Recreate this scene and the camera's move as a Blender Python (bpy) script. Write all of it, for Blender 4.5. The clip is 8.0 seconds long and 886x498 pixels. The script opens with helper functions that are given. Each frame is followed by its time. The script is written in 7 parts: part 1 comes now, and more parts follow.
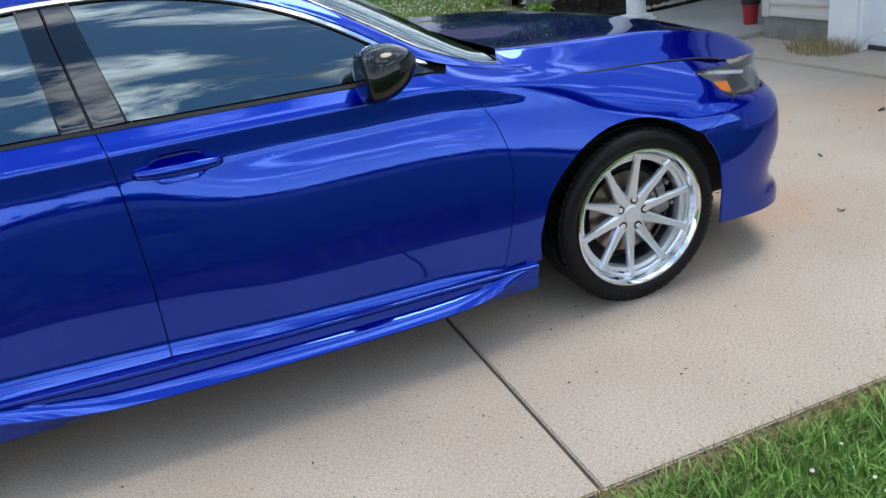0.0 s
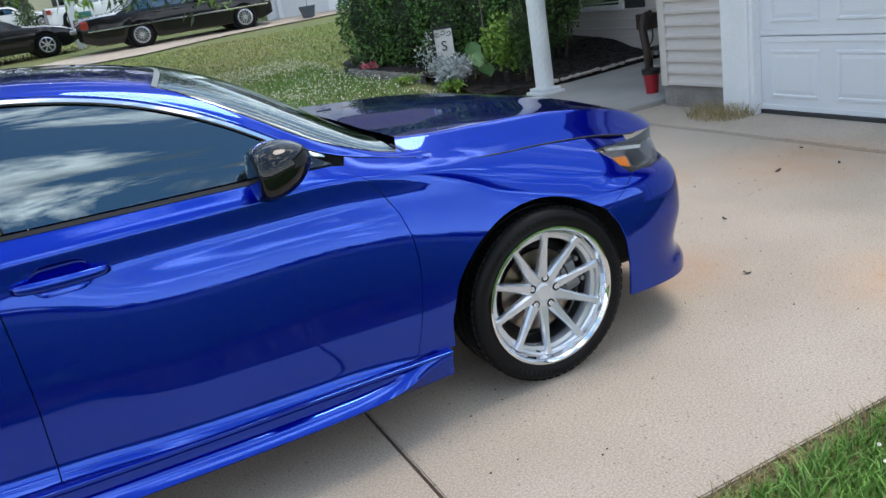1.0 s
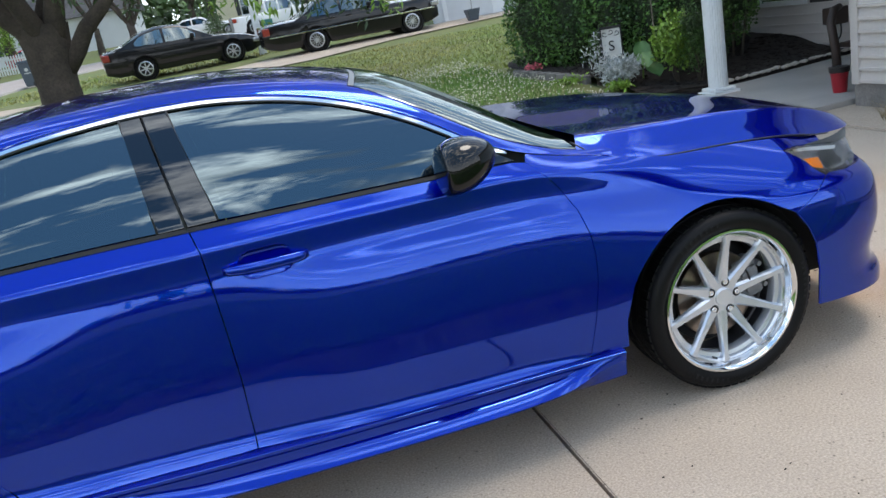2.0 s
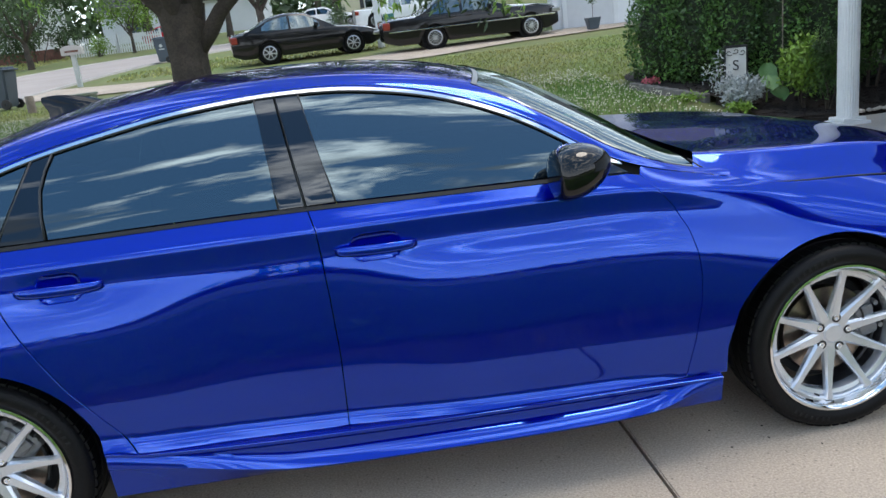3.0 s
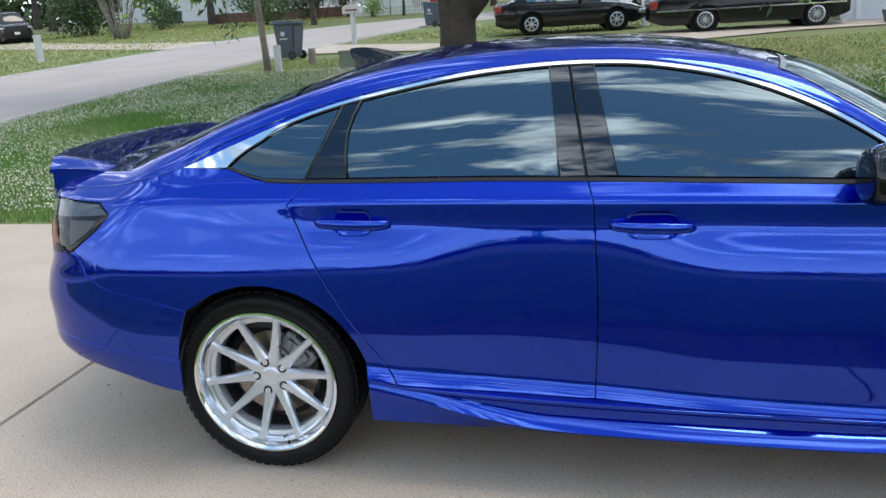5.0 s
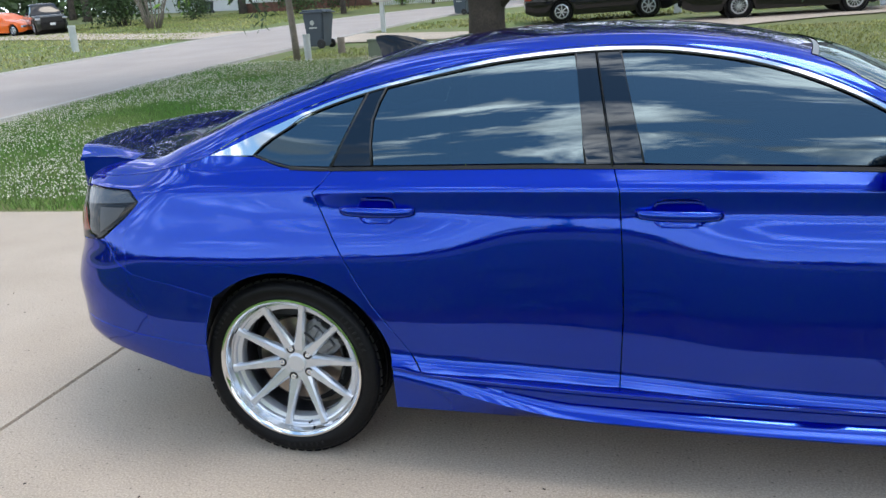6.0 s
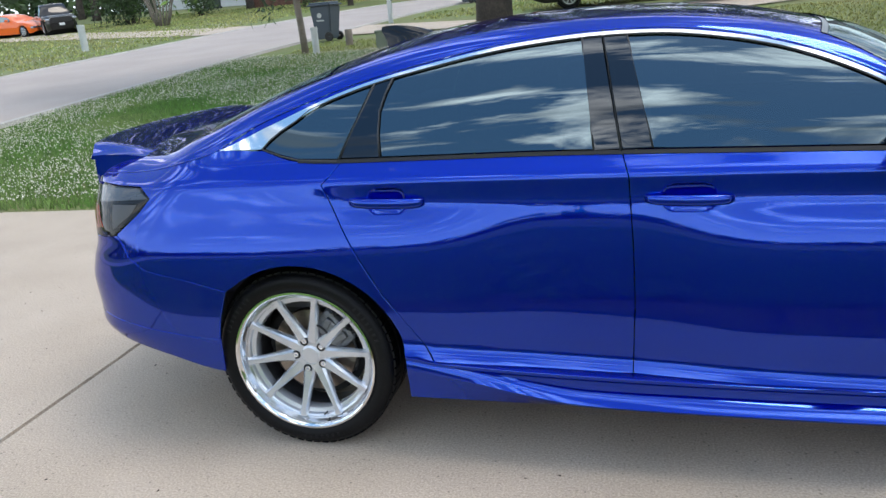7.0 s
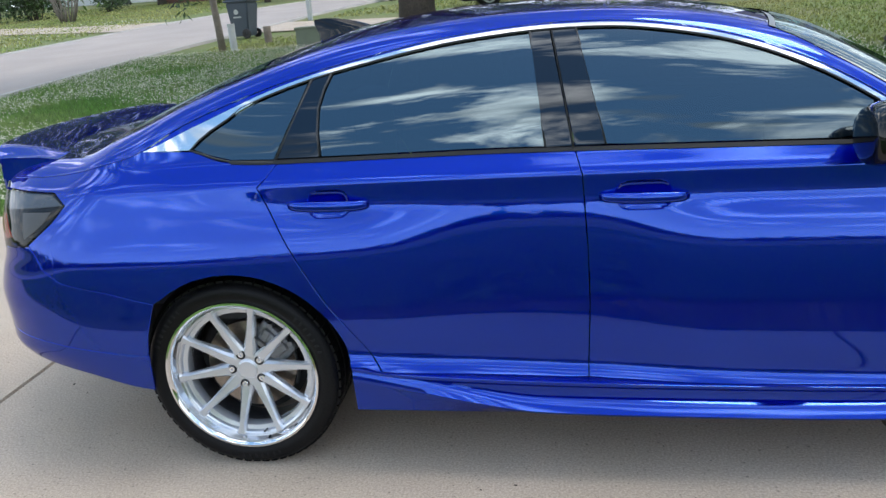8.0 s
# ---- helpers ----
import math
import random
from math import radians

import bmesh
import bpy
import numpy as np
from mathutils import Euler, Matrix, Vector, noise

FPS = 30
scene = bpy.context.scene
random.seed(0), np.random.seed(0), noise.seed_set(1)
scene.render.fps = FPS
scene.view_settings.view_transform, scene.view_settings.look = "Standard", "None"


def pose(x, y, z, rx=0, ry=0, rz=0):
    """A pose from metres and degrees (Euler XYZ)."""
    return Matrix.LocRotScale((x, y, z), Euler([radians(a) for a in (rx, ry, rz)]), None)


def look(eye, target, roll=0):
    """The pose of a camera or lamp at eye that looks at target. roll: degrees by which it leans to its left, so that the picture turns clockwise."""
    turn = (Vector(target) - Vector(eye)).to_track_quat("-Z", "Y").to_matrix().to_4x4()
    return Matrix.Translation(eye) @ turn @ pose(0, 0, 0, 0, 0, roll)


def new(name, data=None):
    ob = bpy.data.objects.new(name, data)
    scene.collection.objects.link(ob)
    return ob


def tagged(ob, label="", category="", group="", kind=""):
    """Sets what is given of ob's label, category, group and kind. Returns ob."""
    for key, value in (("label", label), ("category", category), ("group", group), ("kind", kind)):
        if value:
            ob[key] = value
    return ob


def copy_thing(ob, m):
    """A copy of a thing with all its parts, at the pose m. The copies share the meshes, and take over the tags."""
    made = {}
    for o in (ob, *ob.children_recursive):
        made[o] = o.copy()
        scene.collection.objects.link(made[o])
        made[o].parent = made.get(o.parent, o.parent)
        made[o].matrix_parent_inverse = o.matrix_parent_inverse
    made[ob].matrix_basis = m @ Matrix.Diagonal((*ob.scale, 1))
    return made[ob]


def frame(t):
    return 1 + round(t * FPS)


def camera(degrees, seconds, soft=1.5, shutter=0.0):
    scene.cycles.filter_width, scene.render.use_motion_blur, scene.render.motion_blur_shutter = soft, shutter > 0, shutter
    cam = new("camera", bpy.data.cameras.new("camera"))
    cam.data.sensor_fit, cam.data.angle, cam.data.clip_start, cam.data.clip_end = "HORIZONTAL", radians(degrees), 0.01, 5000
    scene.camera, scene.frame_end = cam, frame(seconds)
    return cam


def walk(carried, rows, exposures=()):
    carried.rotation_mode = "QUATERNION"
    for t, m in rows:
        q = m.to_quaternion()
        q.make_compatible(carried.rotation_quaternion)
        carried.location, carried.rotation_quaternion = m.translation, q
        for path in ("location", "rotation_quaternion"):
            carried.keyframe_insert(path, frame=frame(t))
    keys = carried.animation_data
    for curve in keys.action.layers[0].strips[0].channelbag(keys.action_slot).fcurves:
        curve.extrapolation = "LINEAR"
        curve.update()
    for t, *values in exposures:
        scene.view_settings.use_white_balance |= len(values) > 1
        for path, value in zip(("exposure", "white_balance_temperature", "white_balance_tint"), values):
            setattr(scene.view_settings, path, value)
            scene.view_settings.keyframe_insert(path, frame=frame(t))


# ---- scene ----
from mathutils import geometry

cam = camera(59.3, 8.0)
PATH = [
    (0, (-0.107, -3.204, 1.461), (0.463, -1.455, 0.676), -8.2),
    (0.5, (-0.002, -3.205, 1.501), (0.756, -1.48, 0.831), -9.5),
    (1, (0.003, -3.172, 1.488), (0.776, -1.444, 0.845), -9.6),
    (1.5, (-0.032, -3.171, 1.489), (0.636, -1.391, 0.867), -10.2),
    (2, (-0.086, -3.183, 1.495), (0.33, -1.312, 0.923), -11.1),
    (2.2, (-0.096, -3.187, 1.497), (0.238, -1.295, 0.941), -11.1),
    (3.3, (-0.157, -3.229, 1.501), (-0.045, -1.302, 0.977), -5.2),
    (3.5, (-0.181, -3.232, 1.503), (-0.166, -1.301, 0.984), -4.9),
    (4, (-0.228, -3.235, 1.497), (-0.453, -1.316, 0.979), -4.2),
    (4.5, (-0.253, -3.238, 1.495), (-0.585, -1.339, 0.965), -3.3),
    (5, (-0.273, -3.247, 1.495), (-0.662, -1.361, 0.956), -3.1),
    (6.5, (-0.253, -3.24, 1.488), (-0.74, -1.387, 0.912), -4.1),
    (7, (-0.251, -3.242, 1.488), (-0.744, -1.394, 0.904), -5.1),
    (7.5, (-0.306, -3.21, 1.477), (-0.778, -1.356, 0.894), -4.9),
    (8, (-0.349, -3.136, 1.473), (-0.651, -1.253, 0.869), -4.7),
]
walk(cam, [(t, look(eye, target, roll)) for t, eye, target, roll in PATH])

# ---- world, sun, exposure ----
def sky_world():
    w = bpy.data.worlds.new("sky")
    scene.world = w
    w.use_nodes = True
    n, l = w.node_tree.nodes, w.node_tree.links
    n.clear()
    out, bg = n.new("ShaderNodeOutputWorld"), n.new("ShaderNodeBackground")
    bg.inputs["Strength"].default_value = SKY_STRENGTH
    sky = n.new("ShaderNodeTexSky")
    sky.sky_type, sky.sun_disc = "NISHITA", False
    sky.sun_elevation, sky.sun_rotation = radians(SUN_ELEV), radians(SUN_TURN)
    # streaked clouds over the blue, flattened towards the horizon
    co, sep = n.new("ShaderNodeTexCoord"), n.new("ShaderNodeSeparateXYZ")
    l.new(co.outputs["Generated"], sep.inputs[0])
    lift = n.new("ShaderNodeMath"); lift.operation = "ADD"; lift.inputs[1].default_value = 0.16
    l.new(sep.outputs["Z"], lift.inputs[0])
    floor_ = n.new("ShaderNodeMath"); floor_.operation = "MAXIMUM"; floor_.inputs[1].default_value = 0.05
    l.new(lift.outputs[0], floor_.inputs[0])
    div = []
    for axis in "XY":
        d = n.new("ShaderNodeMath"); d.operation = "DIVIDE"
        l.new(sep.outputs[axis], d.inputs[0]); l.new(floor_.outputs[0], d.inputs[1])
        div.append(d)
    flat = n.new("ShaderNodeCombineXYZ")
    l.new(div[0].outputs[0], flat.inputs[0]); l.new(div[1].outputs[0], flat.inputs[1])
    grid = n.new("ShaderNodeMapping"); grid.inputs["Scale"].default_value = (0.62, 1.35, 1); grid.inputs["Location"].default_value = CLOUD_AT
    l.new(flat.outputs[0], grid.inputs[0])

    def cloud(scale, detail, rough, lo, hi):
        t = n.new("ShaderNodeTexNoise")
        t.inputs["Scale"].default_value, t.inputs["Detail"].default_value, t.inputs["Roughness"].default_value = scale, detail, rough
        t.inputs["Distortion"].default_value = 0.35
        l.new(grid.outputs[0], t.inputs["Vector"])
        r = n.new("ShaderNodeValToRGB")
        r.color_ramp.elements[0].position, r.color_ramp.elements[1].position = lo, hi
        l.new(t.outputs["Fac"], r.inputs[0])
        return r
    cover, shade = cloud(4.0, 15, 0.60, 0.50, 0.60), cloud(2.8, 8, 0.55, 0.44, 0.58)
    tone = n.new("ShaderNodeMix"); tone.data_type = "RGBA"
    tone.inputs[6].default_value, tone.inputs[7].default_value = (31.0, 30.4, 29.4, 1), (4.2, 5.2, 6.4, 1)
    l.new(shade.outputs[0], tone.inputs[0])
    # a thin bright veil of haze over the blue
    veil = n.new("ShaderNodeMix"); veil.data_type, veil.blend_type = "RGBA", "ADD"
    veil.inputs[0].default_value, veil.inputs[7].default_value = 1.0, (0.8, 2.2, 4.0, 1)
    l.new(sky.outputs[0], veil.inputs[6])
    mix = n.new("ShaderNodeMix"); mix.data_type = "RGBA"
    l.new(cover.outputs[0], mix.inputs[0]); l.new(veil.outputs[2], mix.inputs[6]); l.new(tone.outputs[2], mix.inputs[7])
    # bright summer haze towards the horizon
    low = n.new("ShaderNodeMapRange"); low.clamp = True
    low.inputs[1].default_value, low.inputs[2].default_value, low.inputs[3].default_value, low.inputs[4].default_value = 0.0, 0.62, 1.0, 0.0
    l.new(sep.outputs["Z"], low.inputs[0])
    curve = n.new("ShaderNodeMath"); curve.operation = "POWER"; curve.inputs[1].default_value = 1.6
    l.new(low.outputs[0], curve.inputs[0])
    haze = n.new("ShaderNodeMix"); haze.data_type = "RGBA"
    haze.inputs[7].default_value = HAZE
    l.new(curve.outputs[0], haze.inputs[0]); l.new(mix.outputs[2], haze.inputs[6])
    l.new(haze.outputs[2], bg.inputs["Color"])
    l.new(bg.outputs[0], out.inputs[0])


HAZE = (15.0, 16.0, 17.2, 1)
SUN_ELEV, SUN_TURN, SKY_STRENGTH, CLOUD_AT = 72, 76, 0.12, (0.4, 0.95, 0)
sky_world()
sun = new("sun", bpy.data.lights.new("sun", "SUN"))
sun.data.energy, sun.data.angle, sun.data.color = 1.5, radians(24), (1, 0.91, 0.80)
sun.rotation_euler = Vector((math.sin(radians(SUN_TURN)) * math.cos(radians(SUN_ELEV)), math.cos(radians(SUN_TURN)) * math.cos(radians(SUN_ELEV)), math.sin(radians(SUN_ELEV)))).to_track_quat("Z", "Y").to_euler()
scene.view_settings.exposure = 0.20


# ---- materials ----
def material(name, color, rough=0.6, metal=0.0, vary=0.25, scale=4.0, fine=60.0, bump=0.0, coat=0.0, spec=0.5, other=None, rand=0.0, lo=0.35, hi=0.7):
    """A principled material whose colour drifts at two scales (metres), with fine relief. other: a second colour that stains it; rand: how far each piece differs."""
    m = bpy.data.materials.new(name)
    m.use_nodes = True
    n, l = m.node_tree.nodes, m.node_tree.links
    b = n["Principled BSDF"]
    b.inputs["Roughness"].default_value, b.inputs["Metallic"].default_value = rough, metal
    b.inputs["Coat Weight"].default_value, b.inputs["Coat Roughness"].default_value = coat, 0.03
    b.inputs["Specular IOR Level"].default_value = spec
    c = n.new("ShaderNodeTexCoord")
    big, small = n.new("ShaderNodeTexNoise"), n.new("ShaderNodeTexNoise")
    for t, s, d in ((big, scale, 5), (small, fine, 3)):
        t.inputs["Scale"].default_value, t.inputs["Detail"].default_value = s, d
        l.new(c.outputs["Object"], t.inputs["Vector"])
    ramp = n.new("ShaderNodeValToRGB")
    ramp.color_ramp.elements[0].position, ramp.color_ramp.elements[1].position = lo, hi
    dark = other or tuple(v * (1 - vary) for v in color)
    ramp.color_ramp.elements[0].color, ramp.color_ramp.elements[1].color = (*dark, 1), (*color, 1)
    l.new(big.outputs["Fac"], ramp.inputs[0])
    grain = n.new("ShaderNodeMix"); grain.data_type, grain.blend_type = "RGBA", "MULTIPLY"
    grain.inputs[0].default_value = 1.0
    g = n.new("ShaderNodeMapRange")
    g.inputs[1].default_value, g.inputs[2].default_value, g.inputs[3].default_value, g.inputs[4].default_value = 0.25, 0.75, 1 - vary * 0.6, 1 + vary * 0.4
    l.new(small.outputs["Fac"], g.inputs[0])
    l.new(ramp.outputs[0], grain.inputs[6]); l.new(g.outputs[0], grain.inputs[7])
    last = grain.outputs[2]
    if rand:
        info, r = n.new("ShaderNodeNewGeometry") if rand < 0 else n.new("ShaderNodeObjectInfo"), n.new("ShaderNodeMapRange")
        r.inputs[3].default_value, r.inputs[4].default_value = 1 - abs(rand), 1 + abs(rand)
        l.new(info.outputs["Random Per Island" if rand < 0 else "Random"], r.inputs[0])
        h = n.new("ShaderNodeMix"); h.data_type, h.blend_type = "RGBA", "MULTIPLY"
        h.inputs[0].default_value = 1.0
        l.new(last, h.inputs[6]); l.new(r.outputs[0], h.inputs[7])
        last = h.outputs[2]
    l.new(last, b.inputs["Base Color"])
    if bump:
        k = n.new("ShaderNodeBump")
        k.inputs["Strength"].default_value, k.inputs["Distance"].default_value = bump, 0.01
        l.new(small.outputs["Fac"], k.inputs["Height"]); l.new(k.outputs[0], b.inputs["Normal"])
    return m


def car_paint(name, color, flake=0.62, rough=0.10):
    m = material(name, color, rough=rough, metal=flake, vary=0.05, scale=1.0, fine=900, coat=1.0)
    b = m.node_tree.nodes["Principled BSDF"]
    b.inputs["Coat Roughness"].default_value = 0.012
    b.inputs["Coat Weight"].default_value = 1.0
    b.inputs["Coat IOR"].default_value = 1.42
    b.inputs["Specular Tint"].default_value = (*[0.15 + 0.85 * c for c in color], 1) if flake > 0.9 else (1, 1, 1, 1)
    b.inputs["Specular IOR Level"].default_value = 0.1
    return m


def pearl_paint(name):
    """Candy blue: mirror-like tinted flake over a deep blue ground, under clear coat."""
    m = car_paint(name, (0.0008, 0.160, 0.96), 1.0, 0.06)
    n, l = m.node_tree.nodes, m.node_tree.links
    flake = n["Principled BSDF"]
    deep, coarse = n.new("ShaderNodeBsdfPrincipled"), n.new("ShaderNodeBsdfPrincipled")
    deep.inputs["Base Color"].default_value = (0.0005, 0.0010, 0.060, 1)
    deep.inputs["Roughness"].default_value, deep.inputs["Specular IOR Level"].default_value = 0.5, 0.0
    coarse.inputs["Base Color"].default_value = (0.0005, 0.006, 0.62, 1)
    coarse.inputs["Metallic"].default_value, coarse.inputs["Roughness"].default_value = 1.0, 0.7
    coarse.inputs["Specular Tint"].default_value = (0.1, 0.15, 0.6, 1)
    for b in (deep, coarse):
        b.inputs["Coat Weight"].default_value, b.inputs["Coat Roughness"].default_value, b.inputs["Coat IOR"].default_value = 1.0, 0.012, 1.42
    ground, mix = n.new("ShaderNodeMixShader"), n.new("ShaderNodeMixShader")
    mix.inputs[0].default_value = 0.24
    # the flake's gloss flops: strong face on, weak at a glance
    facing, flop = n.new("ShaderNodeLayerWeight"), n.new("ShaderNodeMapRange")
    facing.inputs["Blend"].default_value = 0.5
    flop.inputs[1].default_value, flop.inputs[2].default_value, flop.inputs[3].default_value, flop.inputs[4].default_value = 0.12, 0.75, 0.36, 0.03
    l.new(facing.outputs["Facing"], flop.inputs[0]); l.new(flop.outputs[0], ground.inputs[0])
    l.new(deep.outputs[0], ground.inputs[1]); l.new(coarse.outputs[0], ground.inputs[2])
    l.new(ground.outputs[0], mix.inputs[1]); l.new(flake.outputs[0], mix.inputs[2])
    l.new(mix.outputs[0], n["Material Output"].inputs[0])
    return m


def tinted_glass(name, tint, ior=1.5, gloss=(1, 1, 1)):
    """Glass that mirrors by its index and lets a tinted share of the light through."""
    m = bpy.data.materials.new(name)
    m.use_nodes = True
    n, l = m.node_tree.nodes, m.node_tree.links
    n.remove(n["Principled BSDF"])
    f, t, g, mix = n.new("ShaderNodeFresnel"), n.new("ShaderNodeBsdfTransparent"), n.new("ShaderNodeBsdfGlossy"), n.new("ShaderNodeMixShader")
    f.inputs[0].default_value, g.inputs["Roughness"].default_value = ior, 0.008
    t.inputs[0].default_value = (*tint, 1)
    g.inputs["Color"].default_value = (*gloss, 1)
    l.new(f.outputs[0], mix.inputs[0]); l.new(t.outputs[0], mix.inputs[1]); l.new(g.outputs[0], mix.inputs[2])
    l.new(mix.outputs[0], n["Material Output"].inputs[0])
    return m


def stain(m, color, spots, most):
    """Rusty clay stains: round spots (x, y, radius) broken up by noise, and dark aggregate specks."""
    n, l = m.node_tree.nodes, m.node_tree.links
    b = n["Principled BSDF"]
    src = b.inputs["Base Color"].links[0].from_socket
    co = n.new("ShaderNodeNewGeometry")
    total = None
    for x, y, r in spots:
        d = n.new("ShaderNodeVectorMath"); d.operation = "DISTANCE"; d.inputs[1].default_value = (x, y, 0)
        l.new(co.outputs["Position"], d.inputs[0])
        g = n.new("ShaderNodeMapRange"); g.inputs[1].default_value, g.inputs[2].default_value, g.inputs[3].default_value, g.inputs[4].default_value = 0.0, r, 1.0, 0.0
        l.new(d.outputs["Value"], g.inputs[0])
        if total is None:
            total = g.outputs[0]
        else:
            a = n.new("ShaderNodeMath"); a.operation = "MAXIMUM"
            l.new(total, a.inputs[0]); l.new(g.outputs[0], a.inputs[1])
            total = a.outputs[0]
    t = n.new("ShaderNodeTexNoise"); t.inputs["Scale"].default_value, t.inputs["Detail"].default_value = 5.0, 6
    l.new(co.outputs["Position"], t.inputs["Vector"])
    k = n.new("ShaderNodeMath"); k.operation = "MULTIPLY"
    l.new(total, k.inputs[0]); l.new(t.outputs["Fac"], k.inputs[1])
    s = n.new("ShaderNodeMath"); s.operation = "MULTIPLY"; s.inputs[1].default_value = most * 2; s.use_clamp = True
    l.new(k.outputs[0], s.inputs[0])
    mix = n.new("ShaderNodeMix"); mix.data_type = "RGBA"
    mix.inputs[7].default_value = (*color, 1)
    l.new(s.outputs[0], mix.inputs[0]); l.new(src, mix.inputs[6])
    v = n.new("ShaderNodeTexVoronoi"); v.inputs["Scale"].default_value = 42
    l.new(co.outputs["Position"], v.inputs["Vector"])
    w = n.new("ShaderNodeMapRange"); w.inputs[1].default_value, w.inputs[2].default_value, w.inputs[3].default_value, w.inputs[4].default_value = 0.12, 0.25, 0.50, 1.0
    l.new(v.outputs["Distance"], w.inputs[0])
    sel = n.new("ShaderNodeTexNoise"); sel.inputs["Scale"].default_value, sel.inputs["Detail"].default_value = 40, 2
    l.new(co.outputs["Position"], sel.inputs["Vector"])
    r2 = n.new("ShaderNodeMapRange"); r2.inputs[1].default_value, r2.inputs[2].default_value = 0.51, 0.62
    l.new(sel.outputs["Fac"], r2.inputs[0])
    sp = n.new("ShaderNodeMix"); sp.data_type, sp.blend_type = "RGBA", "MULTIPLY"
    l.new(r2.outputs[0], sp.inputs[0]); l.new(mix.outputs[2], sp.inputs[6]); l.new(w.outputs[0], sp.inputs[7])
    l.new(sp.outputs[2], b.inputs["Base Color"])


PAINT = pearl_paint("blue_pearl_paint")
PILLAR = tinted_glass("gloss_black_pillar", (0.004, 0.004, 0.005), 1.7, (0.78, 0.88, 1.0))
TINT = tinted_glass("dark_tinted_glass", (0.02, 0.028, 0.034), 2.35, (0.66, 0.87, 1.0))
CLEAR = tinted_glass("windscreen_glass", (0.30, 0.38, 0.36), 2.9, (0.9, 1.0, 0.98))
LENS = tinted_glass("lamp_lens", (0.92, 0.93, 0.95), 1.45)
SMOKE = tinted_glass("smoked_lens", (0.16, 0.16, 0.17), 1.32)
GLOSS = material("gloss_black", (0.004, 0.004, 0.005), rough=0.10, vary=0.1, coat=0.7, spec=0.1)
PLASTIC = material("black_plastic", (0.012, 0.012, 0.013), rough=0.45, vary=0.3, fine=300, bump=0.1)
SEAL = material("dark_rubber_seal", (0.03, 0.032, 0.036), rough=0.5, vary=0.2)
BELT = material("belt_moulding", (0.018, 0.019, 0.021), spec=0.25, rough=0.5, vary=0.15)
STRIP = material("grey_sealing_strip", (0.22, 0.24, 0.25), rough=0.5, vary=0.15)
CHROME = material("bright_chrome", (0.86, 0.87, 0.88), rough=0.07, metal=1.0, vary=0.03)
SILVER = material("brushed_silver_alloy", (0.70, 0.73, 0.78), rough=0.24, metal=0.7, vary=0.10, fine=220)
STEEL = material("brake_steel", (0.36, 0.31, 0.27), rough=0.3, metal=1.0, vary=0.3, fine=90)
CAST = material("grey_cast_metal", (0.22, 0.225, 0.24), rough=0.5, metal=0.6, vary=0.3, fine=80)
TYRE = material("tyre_rubber", (0.007, 0.007, 0.008), spec=0.16, rough=0.45, vary=0.35, fine=120, bump=0.15)
LAMP_SHEEN = material("painted_lamp_sheen", (0.028, 0.036, 0.048), rough=0.15, vary=0.1, coat=0.5, spec=0.3)
BARREL = material("dark_barrel_metal", (0.10, 0.10, 0.11), rough=0.45, metal=0.7, vary=0.3, fine=80)
AMBER = material("amber_reflector", (0.95, 0.28, 0.01), rough=0.25, vary=0.1, coat=0.6)
LAMPGREY = material("smoked_reflector", (0.040, 0.042, 0.043), rough=0.35, vary=0.2, coat=0.25, spec=0.25)
RED = material("red_lens", (0.30, 0.035, 0.02), rough=0.2, vary=0.2, coat=0.6)
GREYLAMP = material("lamp_reflector", (0.55, 0.56, 0.58), rough=0.2, metal=0.7, vary=0.2)
BROW = material("dark_brow_plastic", (0.030, 0.033, 0.038), rough=0.3, vary=0.15, coat=0.3, spec=0.3)
SEATS = material("charcoal_cloth", (0.05, 0.05, 0.055), rough=0.9, vary=0.2, fine=400)
UNDER = material("underbody_black", (0.010, 0.010, 0.011), rough=0.9, vary=0.3)
CONCRETE = material("weathered_concrete", (0.478, 0.402, 0.322), rough=0.85, vary=0.60, scale=1.3, fine=130, bump=0.25, other=(0.41, 0.338, 0.262), lo=0.3, hi=0.66)
stain(CONCRETE, (0.50, 0.27, 0.13), ((4.25, 0.35, 0.75), (3.4, 0.9, 0.4), (2.4, -0.4, 0.45), (3.0, -1.3, 0.5)), 0.55)
CONCRETE_GREY = material("grey_concrete", (0.44, 0.42, 0.39), rough=0.85, vary=0.22, scale=1.3, fine=200, bump=0.3, other=(0.36, 0.34, 0.31))
ROADMAT = material("pale_asphalt", (0.38, 0.335, 0.305), rough=0.9, vary=0.14, scale=0.5, fine=60, bump=0.3)
SOIL = material("lawn_soil", (0.12, 0.175, 0.042), rough=0.95, vary=0.35, scale=0.6, fine=30, other=(0.15, 0.155, 0.058), bump=0.5)
GRASS = material("grass_blades", (0.085, 0.215, 0.026), rough=0.6, vary=0.3, scale=0.8, fine=8, other=(0.18, 0.27, 0.07), rand=-0.45)
VERGE = material("verge_blades", (0.15, 0.34, 0.05), rough=0.6, vary=0.3, scale=0.8, fine=8, other=(0.17, 0.30, 0.06), rand=-0.4)
MOWN = material("mown_lawn", (0.23, 0.31, 0.075), rough=0.7, vary=0.3, scale=0.35, fine=8, other=(0.36, 0.34, 0.12), rand=-0.4)
STRAW = material("dry_grass", (0.36, 0.28, 0.13), rough=0.8, vary=0.3, scale=3, rand=-0.4)
CLOVER = material("white_clover", (0.72, 0.70, 0.58), rough=0.8, vary=0.15, rand=-0.2)
